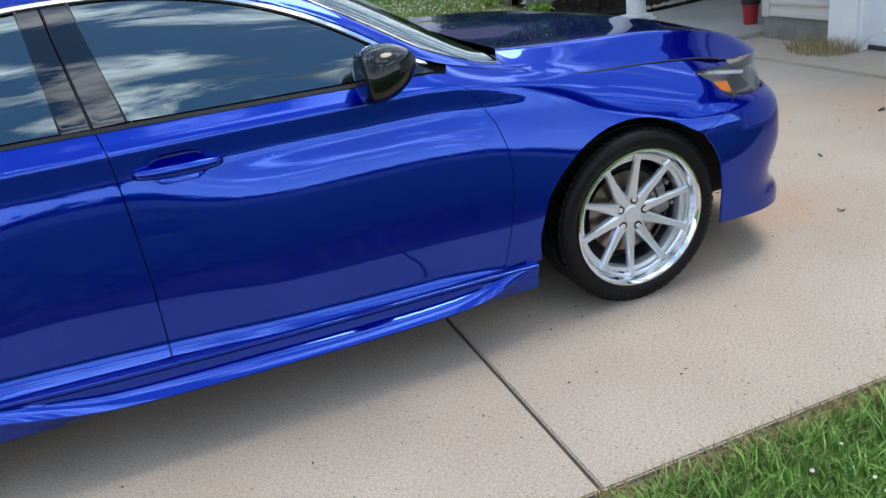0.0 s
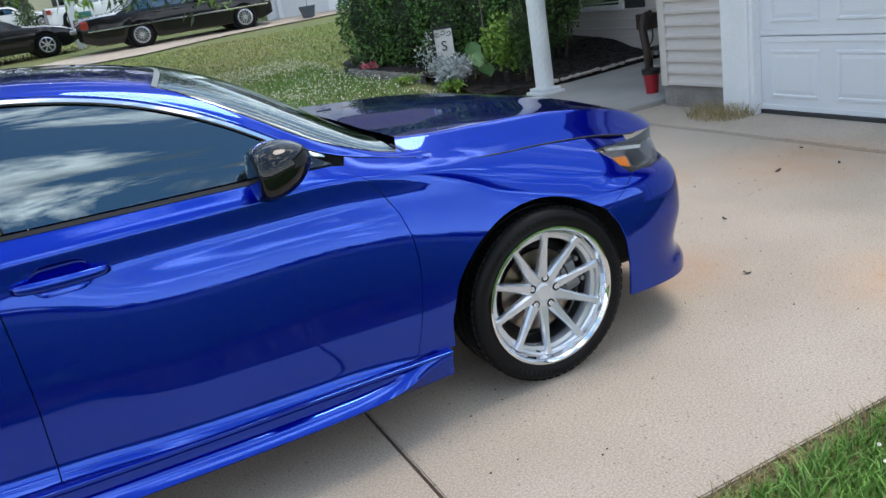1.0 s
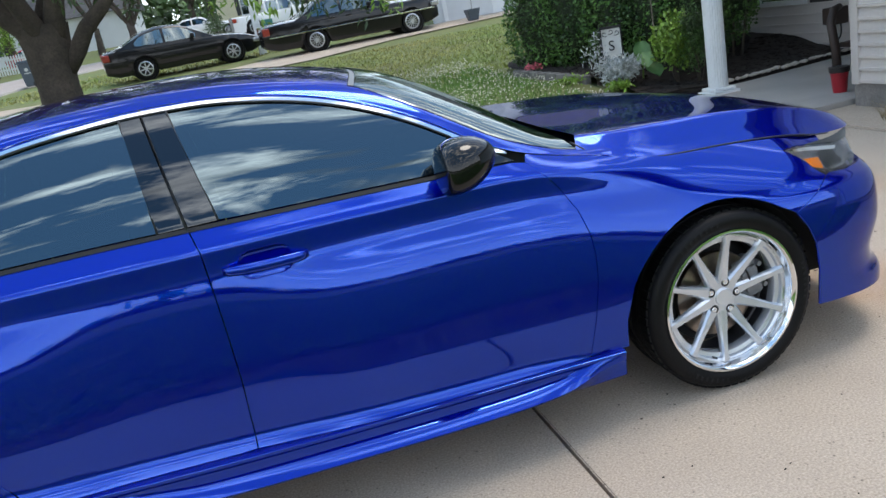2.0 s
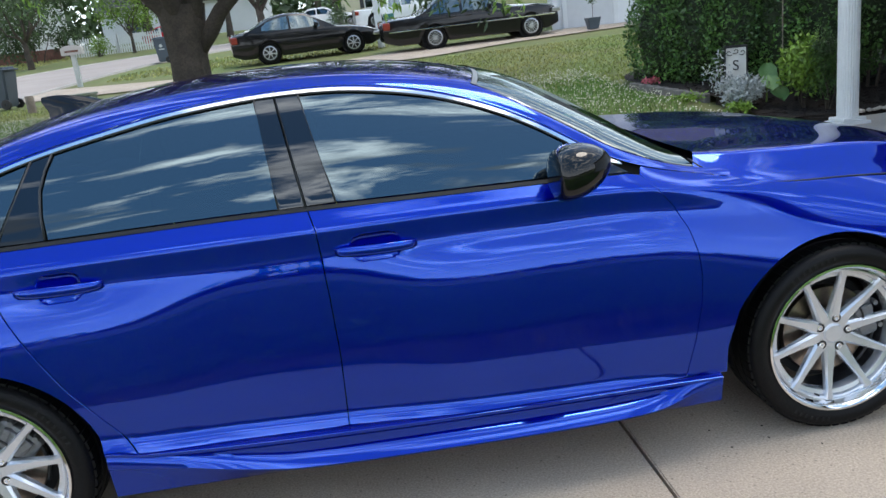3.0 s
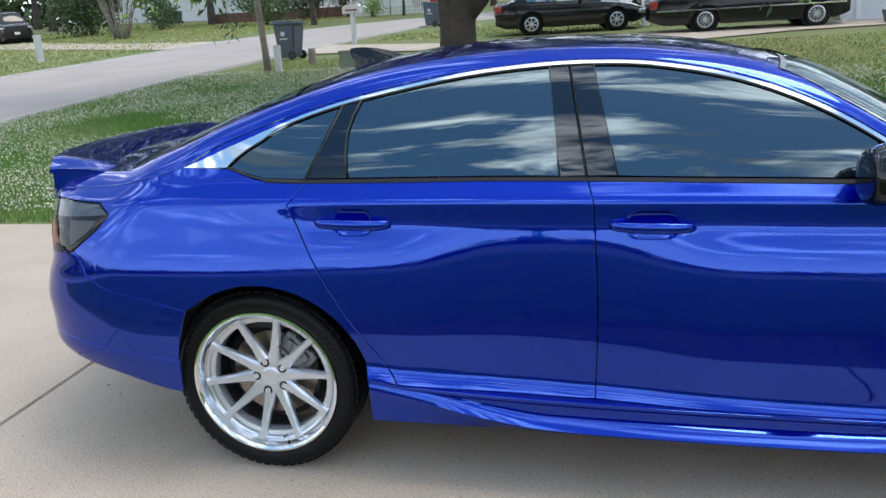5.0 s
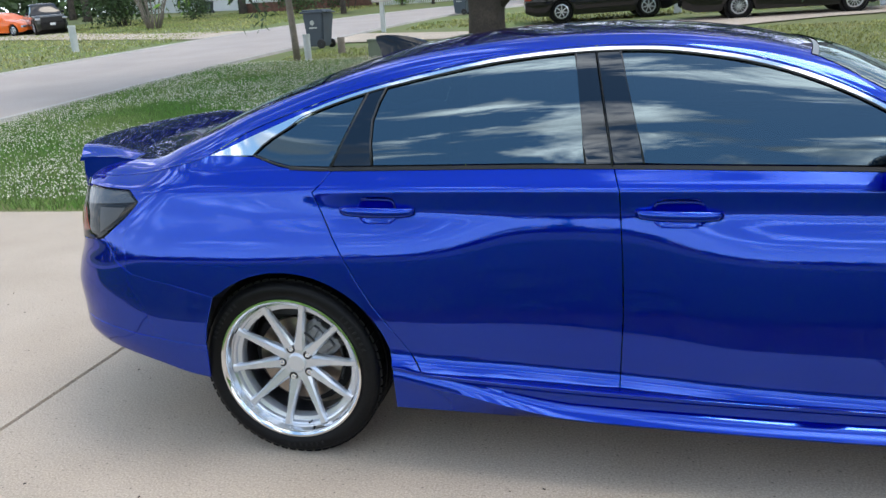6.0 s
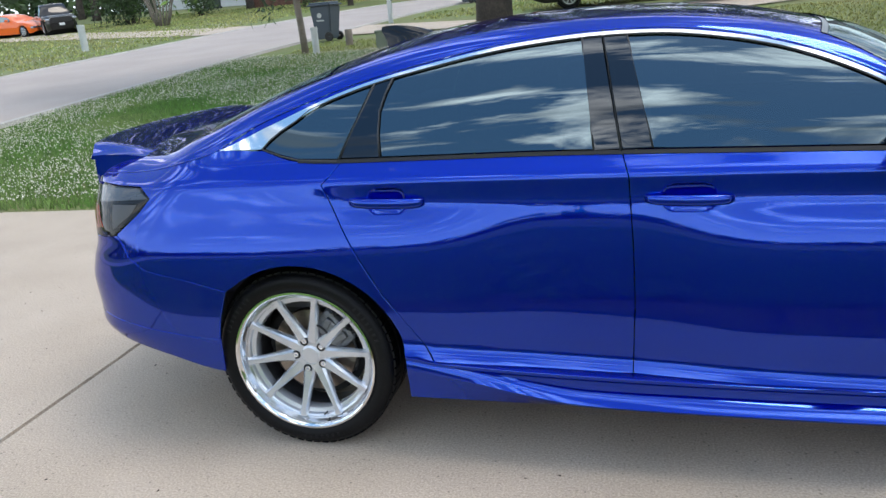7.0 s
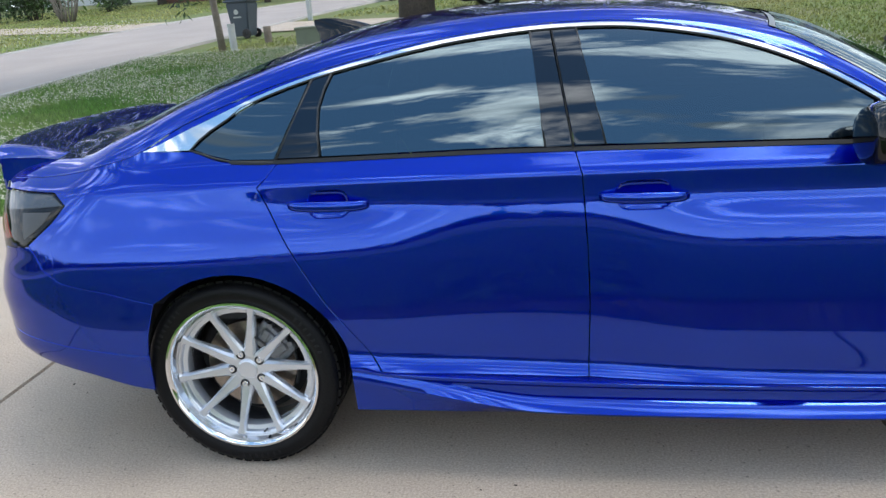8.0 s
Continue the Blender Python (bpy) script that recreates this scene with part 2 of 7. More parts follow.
LEAF = material("hedge_leaves", (0.10, 0.22, 0.042), rough=0.42, vary=0.3, scale=2.0, other=(0.025, 0.06, 0.015), rand=-0.5)
HEDGE_SHADE = material("hedge_inner_shade", (0.022, 0.04, 0.012), rough=0.8, vary=0.5, scale=6, fine=30, bump=0.8)
LEAF_LIGHT = material("light_leaves", (0.20, 0.34, 0.045), rough=0.5, vary=0.3, scale=3.0, rand=-0.4)
LEAF_TREE = material("tree_leaves", (0.065, 0.125, 0.028), rough=0.5, vary=0.35, scale=0.7, other=(0.025, 0.05, 0.015), rand=-0.5)
LEAF_FAR = material("far_leaves", (0.10, 0.17, 0.055), rough=0.6, vary=0.4, scale=0.25, other=(0.035, 0.065, 0.025), rand=-0.4)
LEAF_GREY = material("silver_leaves", (0.42, 0.46, 0.46), rough=0.7, vary=0.25, scale=8, rand=-0.25)
BARK = material("dark_bark", (0.095, 0.075, 0.06), rough=0.95, vary=0.5, scale=3, fine=28, bump=0.9, other=(0.045, 0.037, 0.03))
WOOD = material("weathered_pole_wood", (0.26, 0.22, 0.18), rough=0.9, vary=0.3, scale=5, fine=40, bump=0.4)
SIDING = material("taupe_vinyl_siding", (0.50, 0.465, 0.435), rough=0.55, vary=0.07, scale=1.2, fine=90, bump=0.08)
SIDING_WHITE = material("white_vinyl_siding", (0.74, 0.76, 0.78), rough=0.55, vary=0.06, scale=1)
WHITE = material("white_painted_trim", (0.74, 0.76, 0.77), rough=0.45, vary=0.07, scale=3, fine=40, bump=0.05)
DOORWHITE = material("white_garage_steel", (0.66, 0.69, 0.72), rough=0.4, vary=0.05, scale=1.2, fine=150, bump=0.06)
BLOCK = material("foundation_block", (0.26, 0.245, 0.23), rough=0.95, vary=0.35, scale=5, fine=60, bump=0.6)
ROOFING = material("grey_shingles", (0.10, 0.10, 0.105), rough=0.95, vary=0.3, scale=3, fine=30, bump=0.4)
MULCH = material("dark_mulch", (0.030, 0.022, 0.018), rough=1.0, vary=0.6, scale=20, fine=90, bump=1.0)
STONE = material("pale_river_stone", (0.46, 0.42, 0.37), rough=0.7, vary=0.3, scale=12, rand=-0.35)
BIN = material("blue_grey_bin", (0.060, 0.080, 0.105), rough=0.5, vary=0.12, scale=3, fine=120)
GREENBOX = material("utility_green", (0.20, 0.235, 0.17), rough=0.6, vary=0.12, scale=4)
PVC = material("pale_pvc", (0.52, 0.54, 0.52), rough=0.6, vary=0.12, scale=6)
PINK = material("pink_petals", (0.72, 0.17, 0.22), rough=0.7, vary=0.25, rand=-0.3)
REDPOT = material("red_plastic", (0.36, 0.012, 0.025), rough=0.4, vary=0.15)
BROWN = material("dark_brown_wood", (0.045, 0.028, 0.022), rough=0.6, vary=0.3, scale=6, bump=0.2)
BLACKCAR = car_paint("black_car_paint", (0.006, 0.006, 0.007), 0.0, 0.3)
WHITECAR = car_paint("white_car_paint", (0.75, 0.76, 0.77), 0.0, 0.4)
ORANGECAR = car_paint("orange_car_paint", (0.75, 0.13, 0.012), 0.1, 0.35)
REDCAR = car_paint("red_car_paint", (0.50, 0.02, 0.03), 0.1, 0.35)
FLAG = material("cream_flag_cloth", (0.70, 0.69, 0.65), rough=0.9, vary=0.08, fine=300)
INK = material("black_ink", (0.02, 0.02, 0.022), rough=0.8, vary=0.1)
BRICKRED = material("brick_wall", (0.20, 0.10, 0.075), rough=0.95, vary=0.4, scale=3, fine=12, bump=0.4)
YELLOW = material("yellow_siding", (0.62, 0.58, 0.42), rough=0.6, vary=0.06)
GREYDOOR = material("grey_far_door", (0.60, 0.62, 0.64), rough=0.5, vary=0.05)


# ---- mesh helpers ----
def thing(name, label="", category="", group="", kind="", at=None):
    ob = new(name)
    ob.empty_display_size = 0.2
    if at is not None:
        ob.matrix_basis = at
    return tagged(ob, label, category, group, kind)


def finish(name, bm, mat, parent=None, label="", smooth=False, kind="", category="", at=None, sharp=None):
    me = bpy.data.meshes.new(name)
    bmesh.ops.recalc_face_normals(bm, faces=bm.faces)
    bm.to_mesh(me)
    bm.free()
    for m in mat if isinstance(mat, (list, tuple)) else (mat,):
        me.materials.append(m)
    if smooth:
        me.shade_smooth()
        if sharp:
            me.set_sharp_from_angle(angle=radians(sharp))
    ob = new(name, me)
    if parent is not None:
        ob.parent = parent
    if at is not None:
        ob.matrix_basis = at
    return tagged(ob, label, category, kind=kind)


def part(name, bm, mat, parent, label="", smooth=False, at=None, sharp=None):
    return finish(name, bm, mat, parent, label, smooth, at=at, sharp=sharp)


def box(bm, x0, x1, y0, y1, z0, z1, bevel=0.0, m=None):
    made = bmesh.ops.create_cube(bm, size=1.0, matrix=Matrix.LocRotScale(((x0 + x1) / 2, (y0 + y1) / 2, (z0 + z1) / 2), None, (abs(x1 - x0), abs(y1 - y0), abs(z1 - z0))))
    if bevel:
        edges = list({e for v in made["verts"] for e in v.link_edges})
        made = bmesh.ops.bevel(bm, geom=edges, offset=bevel, segments=2, affect="EDGES", profile=0.5)
    if m is not None:
        bmesh.ops.transform(bm, matrix=m, verts=list({v for v in made["verts"]}))
    return bm


def tube(bm, pts, radii, n=10, caps=True):
    """A round, tapering tube along a line of points."""
    rings = []
    pts = [Vector(p) for p in pts]
    for i, p in enumerate(pts):
        d = (pts[min(i + 1, len(pts) - 1)] - pts[max(i - 1, 0)]).normalized()
        a = d.orthogonal() if abs(d.z) > 0.9 else d.cross(Vector((0, 0, 1)))
        a.normalize()
        b = d.cross(a)
        if rings:
            prev = (rings[-1][0].co - pts[i - 1])
            a = (prev - d * prev.dot(d)).normalized()
            b = d.cross(a)
        r = radii[i] if isinstance(radii, (list, tuple)) else radii
        rings.append([bm.verts.new(p + r * (math.cos(2 * math.pi * k / n) * a + math.sin(2 * math.pi * k / n) * b)) for k in range(n)])
    for r0, r1 in zip(rings, rings[1:]):
        for k in range(n):
            bm.faces.new((r0[k], r0[(k + 1) % n], r1[(k + 1) % n], r1[k]))
    if caps:
        bm.faces.new(rings[0][::-1])
        bm.faces.new(rings[-1])
    return bm


def prism(bm, outline, y0, y1, axis="y"):
    """An outline in x and z drawn out from y0 to y1 (or in x and y from z0 to z1)."""
    put = (lambda a, b, c: (a, c, b)) if axis == "y" else ((lambda a, b, c: (a, b, c)) if axis == "z" else (lambda a, b, c: (c, a, b)))
    lo, hi = [bm.verts.new(put(a, b, y0)) for a, b in outline], [bm.verts.new(put(a, b, y1)) for a, b in outline]
    bm.faces.new(lo)
    bm.faces.new(hi[::-1])
    for i in range(len(outline)):
        j = (i + 1) % len(outline)
        bm.faces.new((lo[i], hi[i], hi[j], lo[j]))
    return bm


def lathe(bm, profile, n=48, at=(0, 0, 0)):
    """Turns (radius, y) round the y axis."""
    c = Vector(at)
    rings = [[bm.verts.new(c + Vector((r * math.cos(2 * math.pi * k / n), y, r * math.sin(2 * math.pi * k / n)))) for k in range(n)] for r, y in profile]
    for a, b in zip(rings, rings[1:]):
        for k in range(n):
            bm.faces.new((a[k], a[(k + 1) % n], b[(k + 1) % n], b[k]))
    return bm


def soup(name, verts, faces, mat, parent=None, label="", kind="", category=""):
    me = bpy.data.meshes.new(name)
    me.from_pydata(verts, [], faces)
    me.materials.append(mat)
    ob = new(name, me)
    if parent is not None:
        ob.parent = parent
    return tagged(ob, label, category, kind=kind)


# ---- the car's surface: half width over side view, height over plan ----
def pchip(knots):
    """A smooth curve through knots of (x, y) that does not overshoot."""
    xs, ys = np.array(knots, float).T
    h, d = np.diff(xs), np.diff(ys) / np.diff(xs)
    m = np.r_[d[0], np.where(d[1:] * d[:-1] > 0, 2 * d[1:] * d[:-1] / (d[1:] + d[:-1] + 1e-12), 0), d[-1]]

    def value(x):
        x = min(max(x, xs[0]), xs[-1])
        i = min(int(np.searchsorted(xs, x, side="right")) - 1, len(h) - 1)
        t = (x - xs[i]) / h[i]
        return float(ys[i] * (1 + 2 * t) * (1 - t) ** 2 + ys[i + 1] * t * t * (3 - 2 * t) + h[i] * (m[i] * t * (1 - t) ** 2 - m[i + 1] * t * t * (1 - t)))
    return value


def soft(f, lo, hi, width, step=0.02):
    """The curve f, faired over a width in metres, so that its curvature runs on without jumps."""
    xs = np.arange(lo - 4 * width, hi + 4 * width, step / 4)
    ys = np.array([f(x) for x in xs])
    far = np.arange(-3 * width, 3 * width + 1e-9, step / 4)
    w = np.exp(-0.5 * (far / width) ** 2)
    w /= w.sum()
    pad = len(far) // 2
    long_ = np.r_[ys[0] + (ys[1] - ys[0]) * np.arange(-pad, 0), ys, ys[-1] + (ys[-1] - ys[-2]) * np.arange(1, pad + 1)]
    tab = np.convolve(long_, w, "valid")[::4].tolist()
    x0, top_ = float(xs[0]), len(tab) - 3

    def value(x):
        u = (x - x0) / step
        i = min(max(int(u), 1), top_)
        t = min(max(u - i, -1.0), 2.0)
        a, b, c, d = tab[i - 1:i + 3]
        # cubic B-spline weights keep the second derivative continuous
        return ((1 - t) ** 3 * a + (3 * t ** 3 - 6 * t * t + 4) * b + (-3 * t ** 3 + 3 * t * t + 3 * t + 1) * c + t ** 3 * d) / 6
    return value


def ease(a, b, x):
    t = min(max((x - a) / (b - a), 0.0), 1.0)
    return t * t * (3 - 2 * t)


CREASE, BASE = 0.970, 0.915
ZS = np.linspace(0.08, 1.5, 711)


def lean(knots):
    """Offsets of the half width from a list of (height, degrees by which the skin faces up), nil at the crease."""
    a = np.interp(ZS, *np.array(knots, float).T)
    a = np.convolve(np.pad(a, 4, "edge"), np.array([1, 3, 6, 9, 10, 9, 6, 3, 1]) / 48.0, "valid")
    o = -np.concatenate([[0], np.cumsum(np.tan(np.radians((a[1:] + a[:-1]) / 2)) * np.diff(ZS))])
    return o - np.interp(CREASE, ZS, o)


GLASS = [(0.968, -3), (0.975, 34), (1.00, 40), (1.03, 38), (1.05, 24), (1.15, 27), (1.30, 34), (1.40, 44)]
LEAN_MID = lean([(0.20, 40), (0.33, 40), (0.36, 38), (0.385, 22), (0.40, -3), (0.43, -7.5), (0.60, -5), (0.70, -2), (0.78, 2), (0.83, 6), (0.865, 9), (0.885, 9), (0.905, 3), (0.93, -3)] + GLASS)
LEAN_WIDE = lean([(0.20, 40), (0.33, 40), (0.36, 38), (0.385, 22), (0.40, -3), (0.43, -7.5), (0.60, -5), (0.69, 0), (0.75, 6), (0.80, 14), (0.845, 19), (0.88, 20), (0.905, 6), (0.93, -3)] + GLASS)
LEAN_REAR = lean([(0.20, -14), (0.40, -12), (0.45, -7), (0.58, -4), (0.67, 0), (0.725, 5), (0.765, 12), (0.81, 16), (0.88, 16), (0.94, 14), (0.965, 13), (0.976, 32)] + GLASS[2:]) - 0.008
LEAN_FRONT = lean([(0.20, -8), (0.40, -6), (0.55, -4), (0.64, 0), (0.69, 6), (0.73, 12), (0.79, 17), (0.90, 20), (0.97, 24), (1.10, 30)])
# The front fender has no crease; its widest line lies lower.
LEAN_FRONT = LEAN_FRONT - np.interp(0.60, ZS, LEAN_FRONT) + 0.02
TOP_Y = soft(pchip([(-2.52, 0.30), (-2.42, 0.60), (-2.30, 0.70), (-2.15, 0.76), (-2.00, 0.80), (-1.80, 0.83), (-1.65, 0.848), (-1.55, 0.81), (-1.405, 0.775), (-1.215, 0.735), (-1.10, 0.716), (-0.91, 0.692), (-0.648, 0.666), (-0.36, 0.655), (-0.19, 0.657), (-0.02, 0.671), (0.15, 0.694), (0.31, 0.731), (0.46, 0.78), (0.565, 0.815), (0.66, 0.847), (0.80, 0.843), (0.97, 0.835), (1.14, 0.823), (1.30, 0.803), (1.55, 0.763), (1.80, 0.725), (1.90, 0.712), (2.09, 0.683), (2.20, 0.645), (2.30, 0.59), (2.36, 0.53), (2.42, 0.40)]), -2.54, 2.42, 0.05)
TOP_Z = soft(pchip([(-2.52, 0.985), (-2.35, 1.000), (-2.20, 1.010), (-2.00, 1.028), (-1.80, 1.055), (-1.65, 1.09), (-1.556, 1.15), (-1.405, 1.206), (-1.215, 1.265), (-1.10, 1.293), (-0.91, 1.33), (-0.648, 1.37), (-0.36, 1.387), (-0.19, 1.383), (-0.02, 1.361), (0.15, 1.324), (0.31, 1.266), (0.46, 1.19), (0.565, 1.12), (0.66, 1.057), (0.80, 1.005), (0.97, 0.965), (1.14, 0.920), (1.30, 0.890), (1.55, 0.866), (1.80, 0.833), (1.90, 0.816), (2.09, 0.793), (2.30, 0.776), (2.42, 0.757)]), -2.54, 2.42, 0.05)
MID_Z = soft(pchip([(-2.54, 1.02), (-2.35, 1.072), (-2.00, 1.10), (-1.80, 1.172), (-1.618, 1.245), (-1.353, 1.332), (-1.10, 1.402), (-0.86, 1.438), (-0.62, 1.453), (-0.40, 1.454), (-0.18, 1.447), (0.03, 1.427), (0.243, 1.390), (0.388, 1.347), (0.60, 1.235), (0.80, 1.115), (0.93, 1.035), (1.05, 1.033), (1.30, 1.023), (1.60, 0.998), (1.90, 0.945), (2.10, 0.888), (2.25, 0.825), (2.33, 0.785), (2.40, 0.742)]), -2.54, 2.42, 0.05)
NOSE, TAIL = 2.43, -2.52
FRONT_DX = soft(pchip([(0.10, 0.0), (0.187, 0.022), (0.255, 0.018), (0.295, -0.025), (0.35, -0.035), (0.41, -0.018), (0.48, 0.0), (0.57, -0.004), (0.635, -0.014), (0.66, -0.035), (0.70, -0.075), (0.80, -0.10), (0.95, -0.2)]), 0.1, 0.95, 0.012, 0.01)
REAR_DX = soft(pchip([(0.24, 0.26), (0.283, 0.20), (0.342, 0.105), (0.40, 0.05), (0.447, 0.015), (0.50, 0.022), (0.61, 0.022), (0.70, 0.045), (0.77, 0.07), (0.85, 0.065), (0.96, 0.075), (1.05, 0.10)]), 0.24, 1.05, 0.012, 0.01)


def plan(x, z):
    if x > 1.3:
        # round about the lamps, boxy with a tight corner at the bumper
        u, k = (x - 1.3) / (NOSE - 1.3), ease(0.705, 0.650, z)
        v = min((x - 1.3) / 1.028, 1.0)
        return BASE * ((1 - k) * math.sqrt(max(1 - u ** 4, 1e-6)) + k * math.sqrt(max(1 - v ** 7, 1e-6)))
    if x < -1.4:
        return BASE * math.sqrt(max(1 - ((x + 1.4) / (TAIL + 1.4)) ** 6, 1e-6))
    return BASE


def shift(x, z):
    return FRONT_DX(z) * ease(1.75, 2.1, x) + REAR_DX(z) * ease(-1.75, -2.15, x)


DRIFT = soft(lambda x: 0.008 * ease(0.2, -1.2, x) - 0.006 * ease(0.0, 0.5, x) - 0.10 * ease(0.60, 1.40, x), -2.6, 2.5, 0.08)
FORE = soft(lambda x: ease(0.72, 1.40, x), -2.6, 2.5, 0.08)
AFT = soft(lambda x: ease(-0.85, -1.6, x), -2.6, 2.5, 0.08)
FLARE = soft(lambda x: (0.352 - pchip([(-1.03, 0.387), (-0.88, 0.362), (-0.28, 0.327), (0.21, 0.313), (0.70, 0.303), (0.98, 0.296)])(x)) * ease(-1.35, -1.05, x) * ease(1.25, 0.95, x), -2.6, 2.5, 0.06)
SWELL = soft(lambda x: ease(0.15, 0.55, abs(x + 0.42)), -2.6, 2.5, 0.08)


def skin(xe, z):
    """Half width at the unshifted station xe and height z."""
    zz = z - DRIFT(xe) + FLARE(xe) * ease(0.56, 0.42, z)
    f, r = FORE(xe), AFT(xe)
    i = (zz - ZS[0]) / (ZS[1] - ZS[0])
    i0 = min(max(int(i), 0), len(ZS) - 2)
    t = i - i0
    o = 0.0
    c = (1 - f - r) * SWELL(xe)
    for share, table in ((f, LEAN_FRONT), (r, LEAN_REAR), (c, LEAN_WIDE), (1 - f - r - c, LEAN_MID)):
        if abs(share) > 1e-6:
            o += share * (table[i0] * (1 - t) + table[i0 + 1] * t)
    w = plan(xe, z) * (1 + o / BASE)
    return w


LOW = pchip([(0.55, 0.985), (0.66, 0.968), (0.80, 0.935), (1.00, 0.875), (1.20, 0.79), (1.45, 0.65), (1.60, 0.62), (2.5, 0.62)])
LOW_AT = soft(lambda x: (LOW(x) if x > 0.55 else 0.985) + (0.80 - 0.985) * ease(-1.7, -2.1, x), -2.6, 2.5, 0.06)


def half(xe, z):
    """Half width, drawn in or out so that the skin ends on the top line."""
    zc, low = TOP_Z(xe), LOW_AT(xe)
    want = TOP_Y(xe) - skin(xe, zc)
    t = max(0.0, (z - low) / (zc - low))
    return skin(xe, z) + want * min(t, 1.3) ** 2


def side(xe, z, out=0.0):
    return Vector((xe + shift(xe, z), -half(xe, z) - out, z))


CROWN = soft(pchip([(0, 1), (0.3, 0.97), (0.5, 0.90), (0.8, 0.67), (0.89, 0.55), (0.91, 0.50), (0.96, 0.28), (0.985, 0.13), (1, 0)]), 0, 1, 0.006, 0.005)


def top(x, f, up=0.0):
    """f: 0 at the middle of the car, 1 at the top line of its side."""
    yc, zc, zt = TOP_Y(x), TOP_Z(x), MID_Z(x)
    return Vector((x + shift(x, zc), -yc * f, zc + (zt - zc) * CROWN(f) + up))


HOOD_Y = soft(pchip([(0.95, 0.802), (1.02, 0.813), (1.11, 0.824), (1.28, 0.806), (1.52, 0.768), (1.716, 0.738), (1.86, 0.715), (2.00, 0.685), (2.12, 0.645), (2.20, 0.60), (2.30, 0.47), (2.36, 0.32), (2.405, 0.02)]), 0.95, 2.405, 0.03)
HOOD_Z = soft(pchip([(0.95, 0.962), (1.02, 0.941), (1.11, 0.916), (1.28, 0.889), (1.52, 0.868), (1.716, 0.846), (1.86, 0.824), (2.00, 0.792), (2.20, 0.772), (2.32, 0.760), (2.405, 0.738)]), 0.95, 2.405, 0.03)
FLANK = pchip([(0.885, 1), (0.8885, 0.985), (0.893, 0.945), (0.94, 0.525), (0.97, 0.25), (1, 0)])
ROUND = pchip([(0, 1), (0.5, 0.90), (0.8, 0.62), (0.92, 0.34), (1, 0)])


def hood(x, f):
    """The bonnet: a flat middle, a fold, and flanks that fall to the seam with the fender."""
    k, zc = ease(1.98, 2.36, x), HOOD_Z(x)
    tall = MID_Z(x) - zc
    fold = 0.735 * tall
    if f > 0.885:
        flat = fold * FLANK(f)
    else:
        u = f / 0.885
        # a shallow crown with a dished strip beside the fold and a low bulge in the middle
        flat = fold + 0.17 * tall * (1 - u * u) - 0.010 * math.sin(math.pi * u) ** 2 * u
    return Vector((x, -HOOD_Y(x) * f, zc + flat * (1 - k) + tall * ROUND(f) * k))


# ---- panels cut from a surface ----
def inside(poly, x, y):
    hit = False
    for (x0, y0), (x1, y1) in zip(poly, poly[1:] + poly[:1]):
        if (y0 > y) != (y1 > y) and x < (x1 - x0) * (y - y0) / (y1 - y0) + x0:
            hit = not hit
    return hit


def densify(poly, h):
    out = []
    for (x0, y0), (x1, y1) in zip(poly, poly[1:] + poly[:1]):
        n = max(1, int(math.hypot(x1 - x0, y1 - y0) / h + 0.5))
        out += [(x0 + (x1 - x0) * k / n, y0 + (y1 - y0) * k / n) for k in range(n)]
    return out


